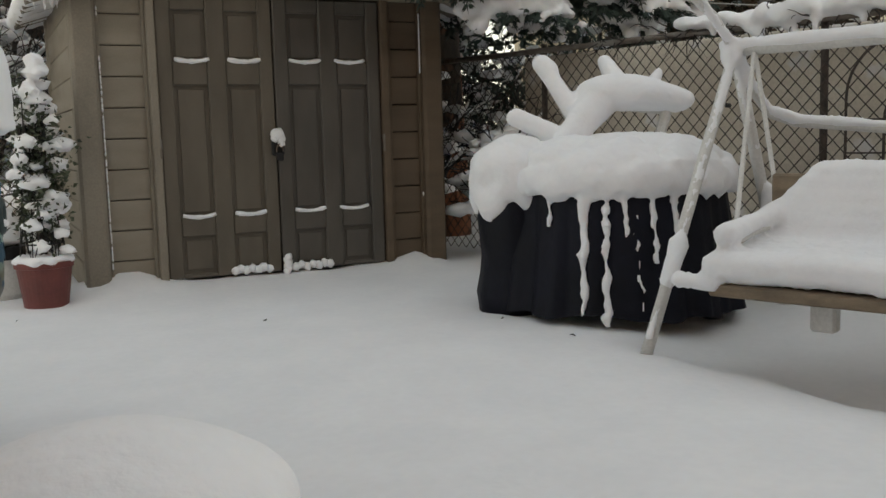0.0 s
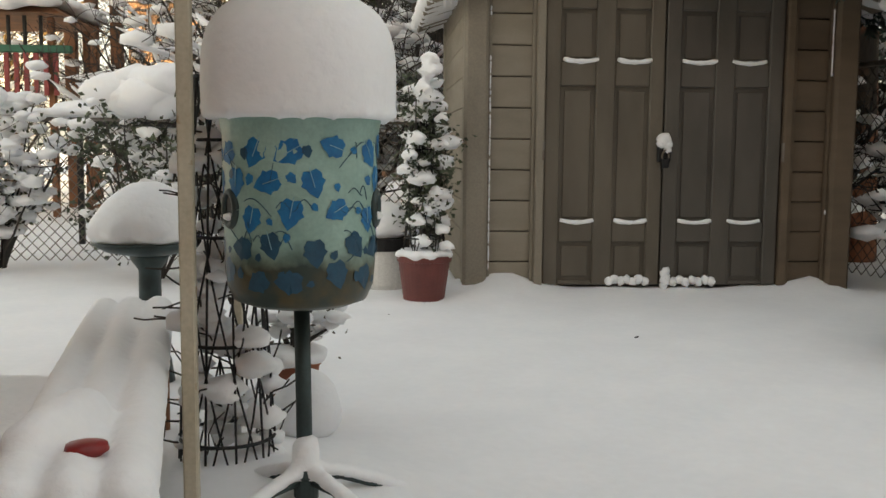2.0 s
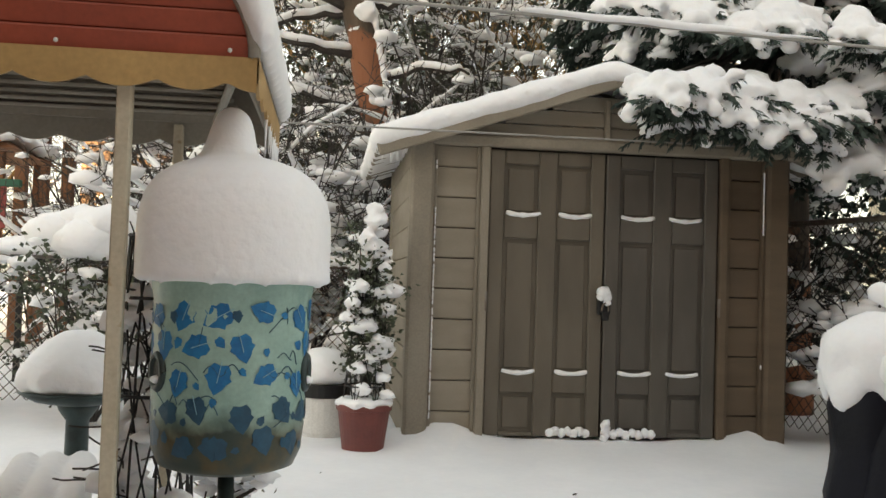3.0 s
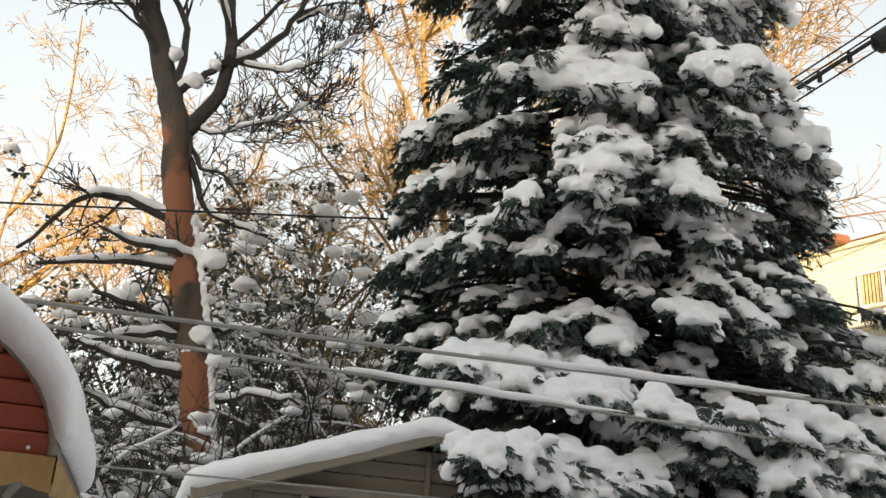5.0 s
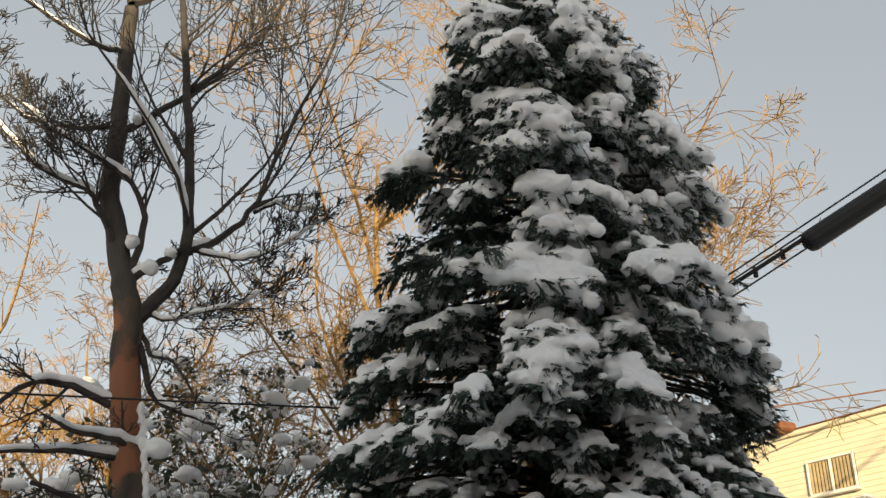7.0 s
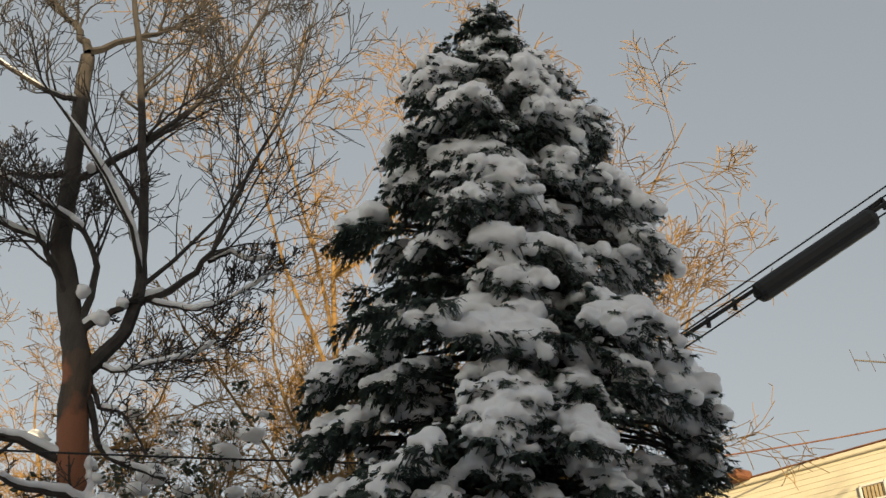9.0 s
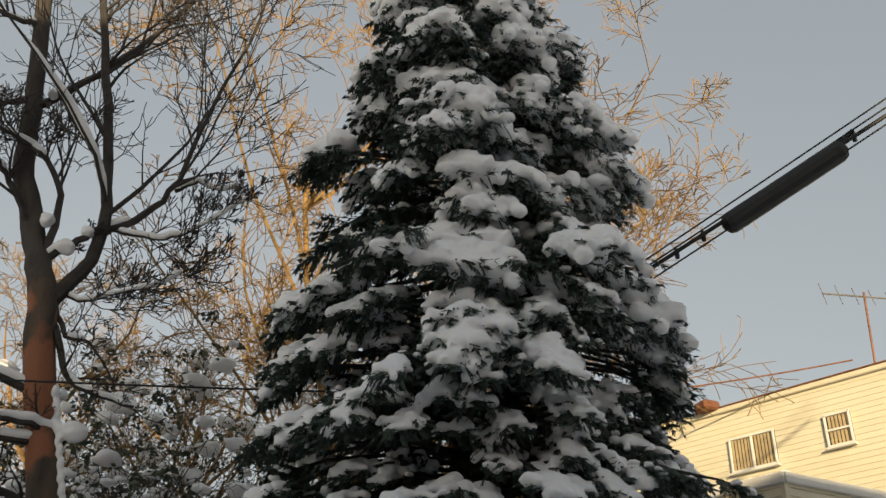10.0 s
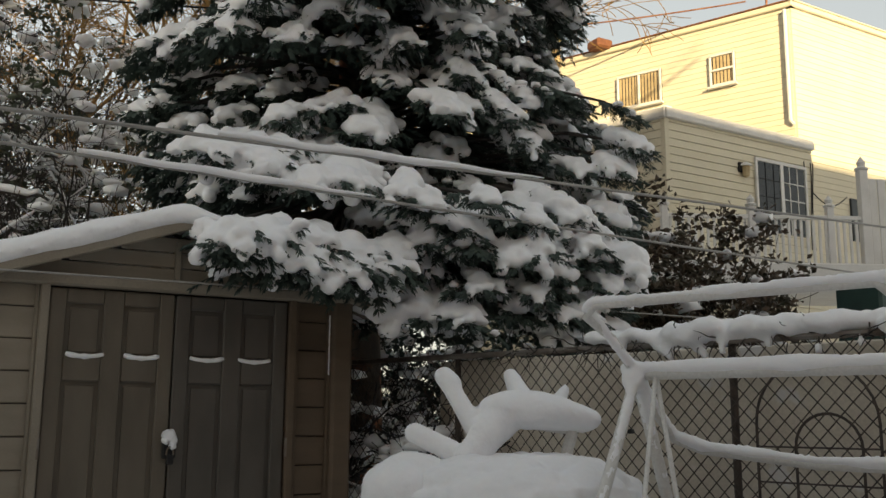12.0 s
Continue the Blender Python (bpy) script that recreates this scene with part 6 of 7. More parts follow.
# ---- bird feeder ----
def build_feeder():
    C = Vector((-1.335, 1.89, 0))
    f = base_empty("bird_feeder", C, "pale green drum bird feeder printed with blue leaves on a pole", "bird feeder")
    R = 0.182

    def rad(z):
        return lerp([(0.495, 0.06), (0.50, 0.12), (0.515, 0.160), (0.55, 0.176), (0.60, 0.180), (0.90, 0.184), (0.93, 0.190), (0.955, 0.193)], z)
    prof = [(0.005, 0.495)] + [(rad(z), z) for z in (0.495, 0.50, 0.507, 0.515, 0.53, 0.55, 0.60, 0.70, 0.80, 0.88, 0.90, 0.905, 0.918, 0.93, 0.945, 0.955)] + [(0.02, 0.955)]
    part("drum", Geo().lathe(C, prof, 64, 0.02, 1.0), M_FEEDER, f, smooth=True)
    rnd = random.Random(17)
    rows = []
    for k in range(12):                                       # leaves climb in slanting rows
        for j in range(5):
            a = 2 * math.pi * (k + 0.5 * (j % 2) + rnd.uniform(-.12, .12)) / 12
            z = 0.582 + 0.073 * j + rnd.uniform(-.012, .012)
            if rnd.random() < 0.93:
                rows.append((a, z, rnd.uniform(0.029, 0.035), rnd.uniform(0.9, 4.0)))
            rows.append((a + rnd.uniform(0.2, 0.38), z + rnd.uniform(-.02, .02), rnd.uniform(0.009, 0.014), rnd.uniform(-3, 3)))
    half = [(0.46, -0.86), (0.76, -0.45), (0.72, -0.10), (0.92, 0.12), (0.62, 0.42), (0.46, 0.76)]
    shape = [(0.0, -0.75)] + half + [(0.0, 1.25)] + [(-x, y) for x, y in half[::-1]]
    holes = [(math.radians(-95.2 - 53), 0.735), (math.radians(-95.2 + 86), 0.735), (math.radians(85), 0.735)]
    for a, z, s, turn in rows:
        if any(abs((a - ha + math.pi) % (2 * math.pi) - math.pi) < 0.26 and abs(z - hz) < 0.065 for ha, hz in holes) or z > 0.9:
            continue
        g = Geo()
        pts = [(0, 0)] + shape
        v = []
        for x, y in pts:
            u, w = (x * math.cos(turn) - y * math.sin(turn)) * s, (x * math.sin(turn) + y * math.cos(turn)) * s
            zz = z + w
            r = rad(zz) + 0.0022
            v.append((C.x + r * math.cos(a + u / R), C.y + r * math.sin(a + u / R), zz))
        n = len(shape)
        g.add(v, [(0, 1 + i, 1 + (i + 1) % n) for i in range(n)])
        leaf = part("printed_leaf", g, M_BLUE if z > 0.67 and rnd.random() < 0.85 else M_BLUE2, f)
        if s > 0.02 and z > 0.66:
            q = []
            for t in np.linspace(-1.5, 0.9, 6):
                u, w = (-t * math.sin(turn)) * s, (t * math.cos(turn)) * s
                r = rad(z + w) + 0.003
                q.append((C.x + r * math.cos(a + u / R), C.y + r * math.sin(a + u / R), z + w))
            part("vein", Geo().tube(q[1:5], 0.0010, 4), M_VEIN, leaf)
    for k in range(60):                                       # printed tendrils
        a, z = rnd.uniform(0, 6.28), rnd.uniform(0.62, 0.86)
        q = []
        da, dz, bend = rnd.uniform(-.05, .05), rnd.uniform(0.005, 0.010), rnd.uniform(-.8, .8)
        for i in range(10):
            r = rad(z) + 0.0015
            q.append((C.x + r * math.cos(a), C.y + r * math.sin(a), z))
            a += da
            z = min(z + dz * math.cos(i * bend), 0.89)
        part("printed_tendril", Geo().tube(q, 0.0011, 4), M_BLUE2, f)
    for a, z in holes:                                        # feeding holes
        n = Vector((math.cos(a), math.sin(a), 0))
        side = Vector((-n.y, n.x, 0))
        cc = C + n * 0.181 + Vector((0, 0, z))
        ring = [cc + side * 0.030 * math.cos(t) + Vector((0, 0, 0.038 * math.sin(t))) for t in np.linspace(0, 2 * math.pi, 21)]
        h = part("feeding_port", Geo().tube(ring, 0.010, 8, False), M_STEEL, f, "grey ring round a feeding hole", smooth=True)
        # a dark disc on the closed drum stands for the shade inside the hole
        disc = Geo().tube([cc - n * 0.004, cc + n * 0.003], 0.030, 18)
        part("port_shade", disc, M_DARK, h)
        part("port_snow", Geo().blob(cc + n * 0.003 - Vector((0, 0, 0.018)), (0.016, 0.016, 0.010), 0.1, 2, a), M_SNOW, h, smooth=True)
    part("pole", Geo().tube([C + Vector((0, 0, 0.49)), C + Vector((0.01, -0.05, 0.05))], 0.0195, 14), M_STEEL, f, smooth=True)
    part("hub", Geo().lathe(C + Vector((0.012, -0.055, 0.03)), [(0.03, 0), (0.03, 0.05), (0.036, 0.055), (0.036, 0.075), (0.02, 0.08)], 16), M_STEEL, f)
    hub = C + Vector((0.012, -0.055, 0.075))
    sn = Geo()
    for a in (-2.4, -0.75, 0.6, 2.3):
        d = Vector((math.cos(a), math.sin(a), 0))
        pts = [hub, hub + d * 0.10 + Vector((0, 0, -.01)), hub + d * 0.22 + Vector((0, 0, -.06)), hub + d * 0.34 + Vector((0, 0, -.15))]
        part("tripod_leg", Geo().tube(pts, 0.011, 8), M_STEEL, f, smooth=True)
        for k in range(16):
            p = hub.lerp(pts[3], k / 15) + Vector((0, 0, 0.03 + 0.02 * math.sin(k / 15 * 3.1)))
            sn.blob(p, (0.026, 0.026, 0.022), 0.2, 1, k + a)
    for k in range(6):
        sn.blob(hub + Vector((0.0, 0.0012 * k, 0.02 + 0.012 * k)), (0.036, 0.036, 0.03), 0.15, 2, k)
    melt(sn.thing("tripod_snow", M_SNOW, "snow clinging to the feeder tripod", "snow", kind="stuff"), 0.012, 4)
    # the tall snow cap
    cap = Geo()
    prof = [(0.005, 0.945), (0.215, 0.945), (0.232, 0.965), (0.236, 1.0), (0.236, 1.06), (0.232, 1.11), (0.218, 1.155), (0.19, 1.195), (0.15, 1.222), (0.10, 1.24), (0.04, 1.25), (0.003, 1.25)]
    cap.lathe(C, prof, 40, 0.06, 3.0)
    for k in range(16):
        t = k / 15
        cap.blob(C + Vector((-0.025 + 0.008 * t, 0.0, 1.20 + 0.120 * t)), (0.085 - 0.033 * t,) * 2 + (0.055,), 0.06, 2, k)
    for k in range(60):
        a = 2 * math.pi * k / 60
        cap.blob(C + Vector((0.218 * math.cos(a), 0.218 * math.sin(a), 0.955 + 0.008 * noise.noise(Vector((a * 4, 0, 0))))), (0.022, 0.022, 0.02), 0.35, 1, k)
    melt(cap.thing("feeder_snow", M_SNOW, "tall domed snow cap with a knob on the feeder", "snow", kind="stuff"), 0.013, 8)


build_feeder()


# ---- the awning and its post ----
def build_awning():
    X0, X1, Y0, Y1, ZB = -2.75, -1.30, 1.74, 2.68, 1.45
    A, B = 0.62, 0.37
    w = base_empty("porch_awning", (X0, Y0, 0), "red slatted metal awning with a tan scalloped valance under deep snow", "awning")

    def arc(x):
        u = max(0.0, (x - (X1 - A)) / A)
        return ZB + B * math.sqrt(max(0.0, 1 - u * u))
    # end panels of horizontal slats
    for y in (Y0, Y1):
        z = ZB
        while z < ZB + B - 0.02:
            h = 0.058
            u = math.sqrt(max(0.0, 1 - ((z + h * 0.25 - ZB) / B) ** 2))
            x1 = X1 - A + A * u
            part("slat", Geo().box(((X0 + x1) / 2, y, z + h / 2), (x1 - X0, 0.014, h - 0.003), 0.004, Matrix.Rotation(radians(14), 3, 'X')), M_AWNRED if y == Y0 else M_AWNUNDER, w)
            z += 0.056
    for y in (Y0 + 0.014, Y1 - 0.014):
        g = Geo()
        rim = [(X0, ZB)] + [(X0, ZB + B)] + [(X1 - A + A * math.sin(t), ZB + B * math.cos(t)) for t in np.linspace(0, math.pi / 2, 22)]
        k = len(rim)
        g.v = [(x, y - 0.004, z) for x, z in rim] + [(x, y + 0.004, z) for x, z in rim]
        g.f = [tuple(range(k))[::-1], tuple(range(k, 2 * k))] + [(i, (i + 1) % k, k + (i + 1) % k, k + i) for i in range(k)]
        part("end_sheet", g, M_AWNRED if y < (Y0 + Y1) / 2 else M_AWNUNDER, w)
    # curved roof sheet
    g = Geo()
    n = 22
    pts = [(X0, ZB + B)] + [(X1 - A + A * math.sin(t), ZB + B * math.cos(t)) for t in np.linspace(0, math.pi / 2, n)]
    for x, z in pts:
        for y in (Y0 - 0.02, Y1 + 0.02):
            g.v += [(x, y, z), (x + 0.010, y, z + 0.016)]
    for i in range(len(pts) - 1):
        a, b = i * 4, (i + 1) * 4
        g.f += [(a, a + 2, b + 2, b), (a + 1, b + 1, b + 3, a + 3), (a, b, b + 1, a + 1), (a + 2, a + 3, b + 3, b + 2)]
    part("roof_sheet", g, M_AWNUNDER, w)
    for y in (Y0 - 0.015, Y1 + 0.015):
        part("edge_trim", Geo().tube([(x + 0.005, y, z + 0.008) for x, z in pts], 0.014, 8), M_AWNUNDER, w, smooth=True)
    # inner roof boards
    for k in range(8):
        y = Y0 + 0.06 + (Y1 - Y0 - 0.1) * k / 7
        part("ceiling_slat", Geo().box(((X0 + X1 - 0.1) / 2, y, ZB + 0.03), (X1 - X0 - 0.12, 0.10, 0.012), 0.003, Matrix.Rotation(radians(12), 3, 'X')), M_AWNUNDER, w)

    def valance(p, q, name):
        d = (q - p)
        L = d.length
        d = d / L
        g = Geo()
        m = max(6, int(L / 0.012))
        nrm = Vector((-d.y, d.x, 0)) * 0.004
        for i in range(m + 1):
            s = L * i / m
            low = ZB - 0.052 - 0.022 * abs(math.sin(math.pi * s / 0.155)) ** 0.8
            c = p + d * s
            for z in (ZB + 0.006, low):
                g.v += [(c.x + nrm.x, c.y + nrm.y, z), (c.x - nrm.x, c.y - nrm.y, z)]
        for i in range(m):
            a, b = i * 4, (i + 1) * 4
            g.f += [(a, b, b + 2, a + 2), (a + 1, a + 3, b + 3, b + 1), (a + 2, b + 2, b + 3, a + 3), (a, a + 1, b + 1, b)]
        return g
    part("valance", valance(Vector((X0, Y0 - 0.012, 0)), Vector((X1 + 0.012, Y0 - 0.012, 0)), "front"), M_AWNTAN, w)
    part("valance", valance(Vector((X1 + 0.012, Y0 - 0.012, 0)), Vector((X1 + 0.012, Y1 + 0.012, 0)), "side"), M_AWNTAN, w)
    part("valance", valance(Vector((X0, Y1 + 0.012, 0)), Vector((X1 + 0.012, Y1 + 0.012, 0)), "back"), M_AWNUNDER, w)
    part("strut", Geo().tube([(X1 - 0.02, Y1 - 0.05, ZB - 0.01), (X1 - 0.02, Y0 + 0.04, ZB - 0.01)], 0.012, 8), M_AWNUNDER, w)
    part("strut", Geo().tube([(X1 - 0.05, Y0 + 0.1, ZB - 0.02), (X1 - 0.18, Y1 - 0.1, ZB - 0.02)], 0.012, 8), M_AWNUNDER, w)
    part("post", Geo().box((-1.584, Y0 + 0.03, 0.68), (0.034, 0.034, 1.52), 0.004), M_POST, w, "chipped cream square post")
    part("post", Geo().box((-1.60, Y1 - 0.02, 0.68), (0.030, 0.030, 1.52), 0.004), M_POST, w)
    part("post", Geo().box((-2.70, Y0 + 0.03, 0.68), (0.034, 0.034, 1.52), 0.004), M_POST, w)
    part("post", Geo().box((-2.70, Y1 - 0.02, 0.68), (0.034, 0.034, 1.52), 0.004), M_POST, w)
    for k in range(4):
        part("rivet", Geo().blob((-1.35 - 0.38 * k, Y0 - 0.016, ZB + 0.02), (0.006, 0.005, 0.006), 0, 1), M_WHITE, w)
    sn = Geo()
    for i in range(34):
        if i < 14:
            x = X0 + (X1 - A - X0) * i / 14
            z, thick, nx, nz = ZB + B, 0.10, 0.0, 1.0
        else:
            t = (i - 14) / 19 * math.pi * 0.46
            x, z = X1 - A + A * math.sin(t), ZB + B * math.cos(t)
            nx, nz = math.sin(t), math.cos(t)
            thick = 0.10 - 0.055 * (t / 1.45) ** 2
        for j in range(13):
            y = Y0 - 0.015 + (Y1 - Y0 + 0.03) * j / 12
            k = thick * (0.85 + 0.25 * noise.noise(Vector((x * 3, y * 3, 1))))
            sn.blob((x + nx * k * 0.8, y, z + nz * k * 0.8), (k * 0.95, 0.07, k * 0.95), 0.08, 1, i * 13 + j)
    melt(sn.thing("awning_snow", M_SNOW, "deep snow lying over the curved awning", "snow", kind="stuff"), 0.022, 6)
    ice = Geo()
    rnd = random.Random(3)
    for k in range(14):
        y = Y0 + 0.35 + 0.6 * rnd.random()
        l = 0.03 + 0.10 * rnd.random()
        ice.tube([(X1 + 0.012, y, ZB - 0.06), (X1 + 0.012, y, ZB - 0.06 - l)], [0.005, 0.001], 5)
    ice.thing("awning_icicles", M_SNOW, "thin icicles under the awning edge", "icicles", kind="stuff", smooth=True)


build_awning()


# ---- bench, bird bath, trellises, pots ----
def build_bench():
    A, B = Vector((-1.60, 1.00, 0.30)), Vector((-1.93, 2.72, 0.30))
    d = (B - A).normalized()
    L = (B - A).length
    side = Vector((d.y, -d.x, 0))
    b = base_empty("plank_bench", A, "low plank bench under ridged snow", "bench")
    for k in (-1, 0, 1):
        c = (A + B) / 2 + side * (0.085 * k - 0.02)
        part("plank", Geo().box(c, (L, 0.075, 0.03), 0.006, facing(d)), M_WOOD, b)
    part("end_board", Geo().box(A + side * -0.02 - Vector((0, 0, 0.045)), (0.03, 0.26, 0.07), 0.006, facing(d)), M_DARK, b)
    for s in (0.12, L - 0.12):
        for k in (-1, 1):
            p = A + d * s + side * (0.09 * k - 0.02)
            part("leg", Geo().box((p.x, p.y, 0.13), (0.05, 0.05, 0.32), 0.006, facing(d)), M_BROWNWOOD, b)
    sn = Geo()
    n = 60
    for i in range(n):
        for k in (-1, 0, 1):
            p = A + d * (0.0 + L * i / (n - 1)) + side * (0.085 * k - 0.02)
            sn.blob(p + Vector((0, 0, 0.035 + 0.006 * noise.noise(p * 4))), (0.050, 0.050, 0.058), 0.05, 2, i + k)
    for k in range(16):
        p = A + d * (0.16 + 0.012 * k) + side * (-0.09 + 0.004 * k)
        sn.blob(p + Vector((0, 0, 0.085)), (0.05, 0.06, 0.05), 0.2, 2, k)
    melt(sn.thing("bench_snow", M_SNOW, "snow in three ridges along the bench planks", "snow", kind="stuff"), 0.012, 4)
    g = Geo().lathe(A + d * 0.10 + side * -0.002 + Vector((0, 0, 0.076)), [(0.02, 0), (0.036, 0.012), (0.033, 0.022), (0.01, 0.027)], 14)
    g.thing("red_dish", M_RED, "red plastic dish half buried in snow", "dish", smooth=True)


def build_bird_bath():
    c = (-2.03, 3.32, 0)
    b = base_empty("bird_bath", c, "dark pedestal bird bath heaped with snow", "bird bath")
    part("pedestal", Geo().lathe(c, [(0.09, -0.05), (0.075, 0.05), (0.045, 0.12), (0.042, 0.40), (0.07, 0.44), (0.08, 0.47)], 20), M_STEEL, b, smooth=True)
    part("bowl", Geo().lathe(c, [(0.06, 0.455), (0.16, 0.475), (0.215, 0.505), (0.21, 0.515), (0.02, 0.50)], 32), M_STEEL, b, smooth=True)
    sn = Geo()
    for k in range(70):
        a, r = 2.4 * k, 0.19 * math.sqrt((k + 0.5) / 70)
        sn.blob((c[0] + r * math.cos(a), c[1] + r * math.sin(a), 0.53 + 0.17 * (1 - (r / 0.20) ** 2)), (0.055, 0.055, 0.05), 0.15, 2, k)
        sn.blob((c[0] + r * math.cos(a), c[1] + r * math.sin(a), 0.54), (0.05, 0.05, 0.04), 0.1, 1, k)
    melt(sn.thing("bath_snow", M_SNOW, "rounded mound of snow in the bird bath", "snow", kind="stuff"), 0.018, 8)


def wire_obelisk(name, c, r0, r1, h, label, seed, wires=10, twigs=60):
    o = base_empty(name, c, label, "trellis")
    for k in range(wires):
        a = 2 * math.pi * k / wires
        part("upright", Geo().tube([(c[0] + (r0 + (r1 - r0) * t) * math.cos(a), c[1] + (r0 + (r1 - r0) * t) * math.sin(a), c[2] + h * t) for t in (0, 0.33, 0.66, 1)], 0.0035, 5), M_DARK, o)
        for s in (-1, 1):
            pts = []
            for t in np.linspace(0, 1, 12):
                b = a + s * t * 2.2
                r = r0 + (r1 - r0) * t
                pts.append((c[0] + r * math.cos(b), c[1] + r * math.sin(b), c[2] + h * t))
            part("cross_wire", Geo().tube(pts, 0.0028, 4), M_DARK, o)
    for t in (0.12, 0.36, 0.62, 0.85, 1.0):
        r = r0 + (r1 - r0) * t + 0.002
        part("ring", Geo().tube([(c[0] + r * math.cos(a), c[1] + r * math.sin(a), c[2] + h * t) for a in np.linspace(0, 2 * math.pi, 25)], 0.005, 6), M_DARK, o)
    rnd = random.Random(seed)
    tw, sn = Geo(), Geo()
    for k in range(twigs):
        t = rnd.random() * 0.95
        a = rnd.uniform(0, 6.28)
        r = (r0 + (r1 - r0) * t) * rnd.uniform(0.3, 1.0)
        p = Vector((c[0] + r * math.cos(a), c[1] + r * math.sin(a), c[2] + h * t))
        q, s = branch(rnd, p, (rnd.gauss(0, 1), rnd.gauss(0, 1), 0.8), 0.16, 0.0035, 4, 0.3, 0.0)
        tw.tube(q, s, 4, False)
        w = rnd.uniform(0.018, 0.048)
        if rnd.random() < 0.75:
            sn.blob(p, (w * 1.3, w * 1.2, w * 0.8), 0.3, 2, rnd.random() * 40)
    part("vine", tw, M_TWIG, o, kind="stuff")
    sn.thing("trellis_snow", M_SNOW, "clumps of snow caught in the wire trellis", "snow", kind="stuff", smooth=True)
    return o


def flower_pot(name, c, r, h, mat, label):
    p = base_empty(name, c, label, "pot")
    part("bowl", Geo().lathe(c, [(r * 0.78, -0.03), (r * 0.92, h * 0.5), (r, h * 0.86), (r * 1.07, h * 0.87), (r * 1.07, h), (r * 0.95, h), (r * 0.93, h * 0.9), (0.01, h * 0.9)], 32), mat, p, smooth=False)
    sn = Geo()
    for k in range(30):
        a, q = 2.4 * k, r * math.sqrt((k + 0.5) / 30)
        sn.blob((c[0] + q * math.cos(a), c[1] + q * math.sin(a), c[2] + h + 0.01), (0.05, 0.05, 0.035), 0.25, 1, k)
    melt(sn.thing("pot_snow", M_SNOW, "snow filling a flower pot", "snow", kind="stuff"), 0.016, 4)


build_bench()
build_bird_bath()
wire_obelisk("wire_trellis", (-1.56, 2.16, -0.04), 0.135, 0.075, 1.10, "dark wire obelisk trellis full of snowy vines", 3, 10, 120)
flower_pot("terracotta_pot", (-1.43, 2.78, 0.0), 0.085, 0.17, M_TERRA, "small terracotta pot with a snow cap")
Geo().blob((-1.37, 2.53, 0.06), (0.11, 0.10, 0.12), 0.06, 3, 2).thing("snow_mound", M_SNOW, "round mound of snow over a buried pot", "snow", smooth=True)
leafy_bush("pot_shrub", (-1.43, 2.78, 0.15), (0.10, 0.10, 0.34), 16, "little shrub with reddish leaves and snow", M_DRYLEAF, 60, 0.022, 40, stems=8)


def build_planter():
    p = base_empty("wooden_planter", (-2.2, 1.55, 0), "brown wooden planter box filled with snow", "planter")
    for z in (0.05, 0.17):
        part("board", Geo().box((-2.22, 1.42, z), (0.62, 0.03, 0.11), 0.006), M_BROWNWOOD, p)
        part("board", Geo().box((-1.92, 1.72, z), (0.03, 0.60, 0.11), 0.006), M_BROWNWOOD, p)
    sn = Geo()
    for i in range(12):
        for j in range(12):
            sn.blob((-2.52 + 0.055 * i, 1.44 + 0.055 * j, 0.25), (0.06, 0.06, 0.05), 0.15, 1, i * 12 + j)
    melt(sn.thing("planter_snow", M_SNOW, "snow heaped in the planter box", "snow", kind="stuff"), 0.025, 6)


build_planter()

# the climbing plant beside the shed
flower_pot("dark_red_planter", (-0.865, 5.29, -0.02), 0.155, 0.26, M_POT, "dark red planter standing in the snow")
wire_obelisk("ivy_trellis", (-0.865, 5.29, 0.22), 0.13, 0.03, 1.05, "narrow wire obelisk overgrown with ivy", 8, 6, 6)
leafy_bush("ivy", (-0.865, 5.29, 0.22), (0.066, 0.07, 1.08), 18, "ivy climbing a narrow trellis with lumps of snow", M_LEAF, 2600, 0.036, 70, stems=30, side=0.09, wander=0.04)
g = Geo()
for k, (dx, z, r) in enumerate(((0.02, 1.40, 0.05), (0.03, 1.33, 0.075), (-0.02, 1.22, 0.07), (0.0, 1.17, 0.06), (0.09, 1.05, 0.04), (-0.05, 0.93, 0.065), (-0.09, 0.84, 0.05), (0.11, 0.90, 0.035), (-0.12, 0.75, 0.05), (0.06, 0.62, 0.05), (-0.05, 0.45, 0.06), (0.10, 0.40, 0.05), (-0.02, 0.33, 0.06), (0.13, 0.30, 0.045))):
    for j in range(3):
        g.blob((-0.865 + dx + 0.02 * j - 0.02, 5.22 - 0.02 * j, z + 0.015 * (j % 2)), (r * 0.66, r * 0.64, r * (0.64 - 0.08 * j)), 0.5, 2, k * 3 + j)
melt(g.thing("ivy_snow", M_SNOW, "heavy lumps of snow up the ivy trellis", "snow", kind="stuff"), 0.012, 3)


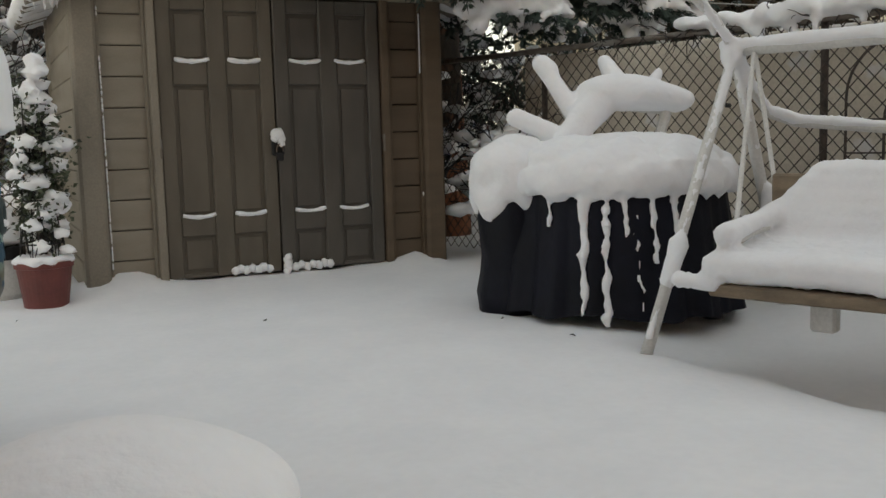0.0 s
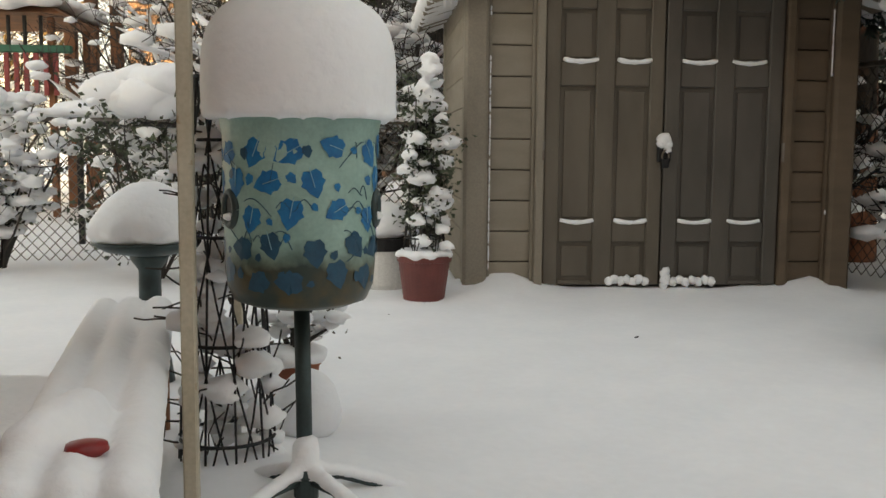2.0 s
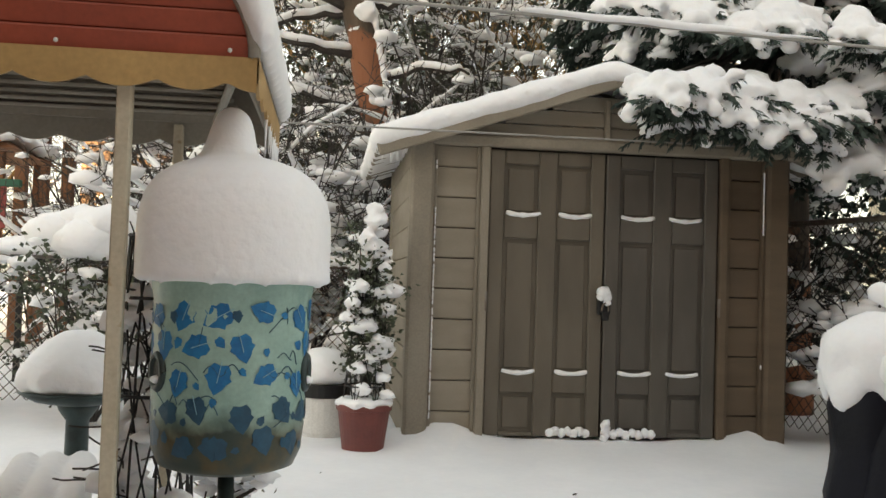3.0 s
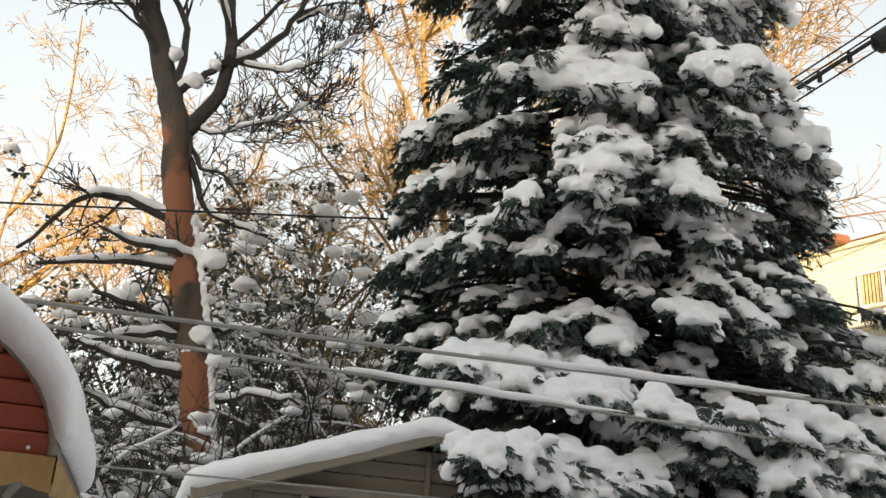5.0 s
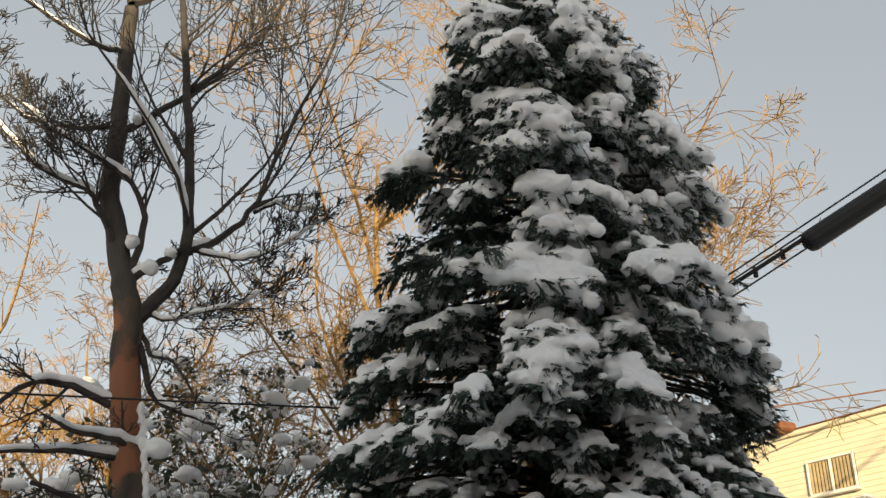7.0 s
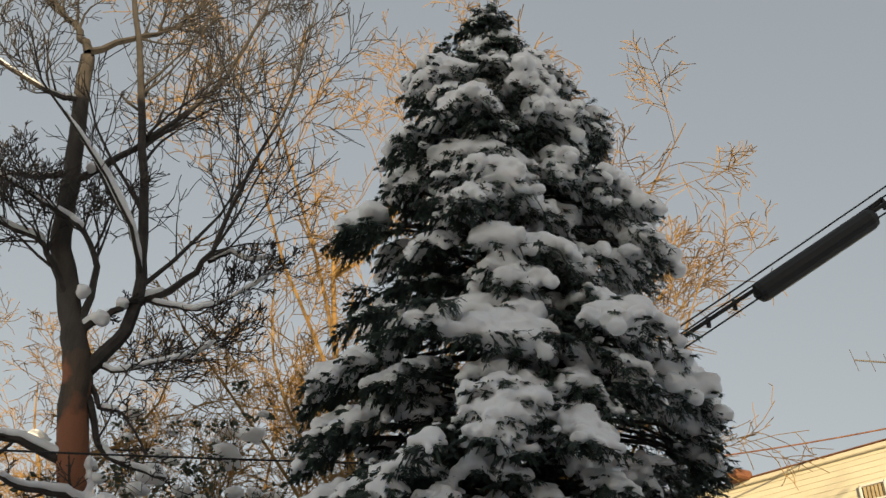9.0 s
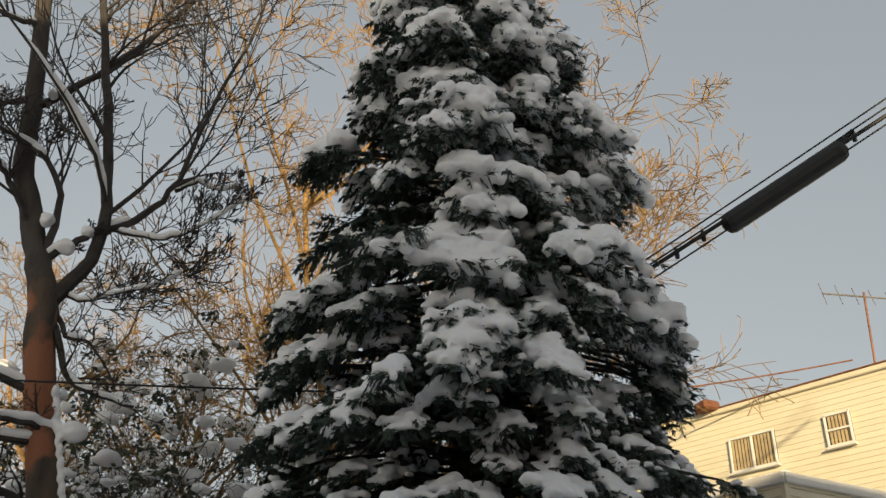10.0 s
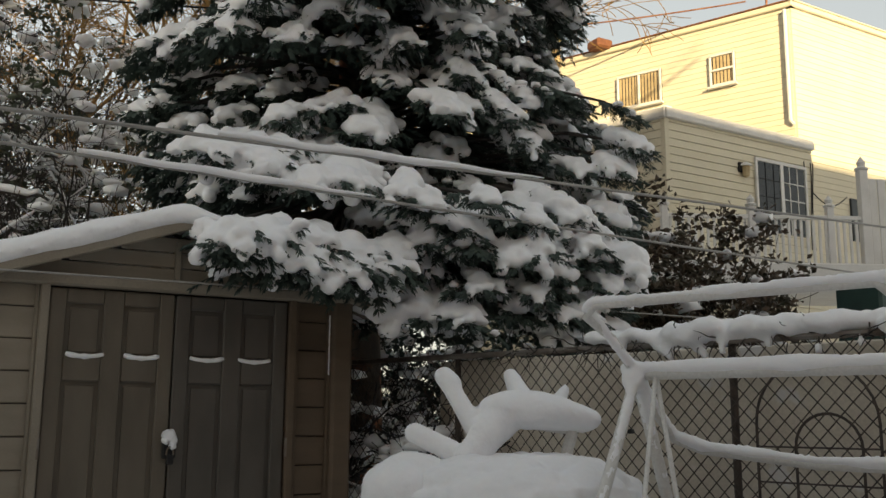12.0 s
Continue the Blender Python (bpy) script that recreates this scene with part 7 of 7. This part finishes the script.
def build_bin():
    c = (-1.10, 5.80, 0)
    b = base_empty("utility_bin", c, "pale bin with dark lid and a snow cap behind the planter", "bin")
    part("body", Geo().lathe(c, [(0.13, -0.05), (0.15, 0.0), (0.155, 0.22)], 24), M_WHITE, b)
    part("lid", Geo().lathe(c, [(0.165, 0.22), (0.165, 0.30), (0.02, 0.31)], 24), M_DARK, b)
    Geo().blob((c[0], c[1], 0.40), (0.19, 0.18, 0.13), 0.08, 3, 4).thing("bin_cap_snow", M_SNOW, "snow cap on the bin lid", "snow", smooth=True)


build_bin()


def build_near_mound():
    c = (-1.145, -0.06, 0)
    s = base_empty("garden_stool", c, "low stool buried under a dome of snow", "stool")
    part("seat", Geo().lathe(c, [(0.09, 0.55), (0.10, 0.56), (0.10, 0.585), (0.02, 0.59)], 28), M_WOOD, s)
    for a in (0.6, 2.2, 3.8, 5.4):
        part("leg", Geo().tube([(c[0] + 0.10 * math.cos(a), c[1] + 0.10 * math.sin(a), -0.05), (c[0] + 0.07 * math.cos(a), c[1] + 0.07 * math.sin(a), 0.57)], 0.018, 8), M_WOOD, s)
    g = Geo()
    for k in range(80):
        a, r = 2.4 * k, 0.105 * math.sqrt((k + 0.5) / 80)
        g.blob((c[0] + r * math.cos(a), c[1] + r * math.sin(a), 0.608 + 0.055 * (1 - (r / 0.13) ** 2)), (0.05, 0.05, 0.040), 0.05, 2, k)
    melt(g.thing("stool_snow_dome", M_SNOW, "smooth dome of snow on a stool", "snow", kind="stuff"), 0.015, 14)


build_near_mound()

# small twigs and leaves fallen on the snow
rnd = random.Random(77)
g = Geo()
for k in range(3):
    x, y = rnd.uniform(-2.3, 2.0), rnd.uniform(2.6, 5.0)
    z = ground_height(x, y)
    a = rnd.uniform(0, 3.1)
    g.tube([(x, y, z + 0.004), (x + 0.02 * math.cos(a), y + 0.02 * math.sin(a), z + 0.006), (x + 0.035 * math.cos(a + .3), y + 0.035 * math.sin(a + .3), z + 0.004)], [0.003, 0.004, 0.001], 4)
g.thing("fallen_twigs", M_TWIG, "tiny twigs lying on the snow", "twigs", kind="stuff")
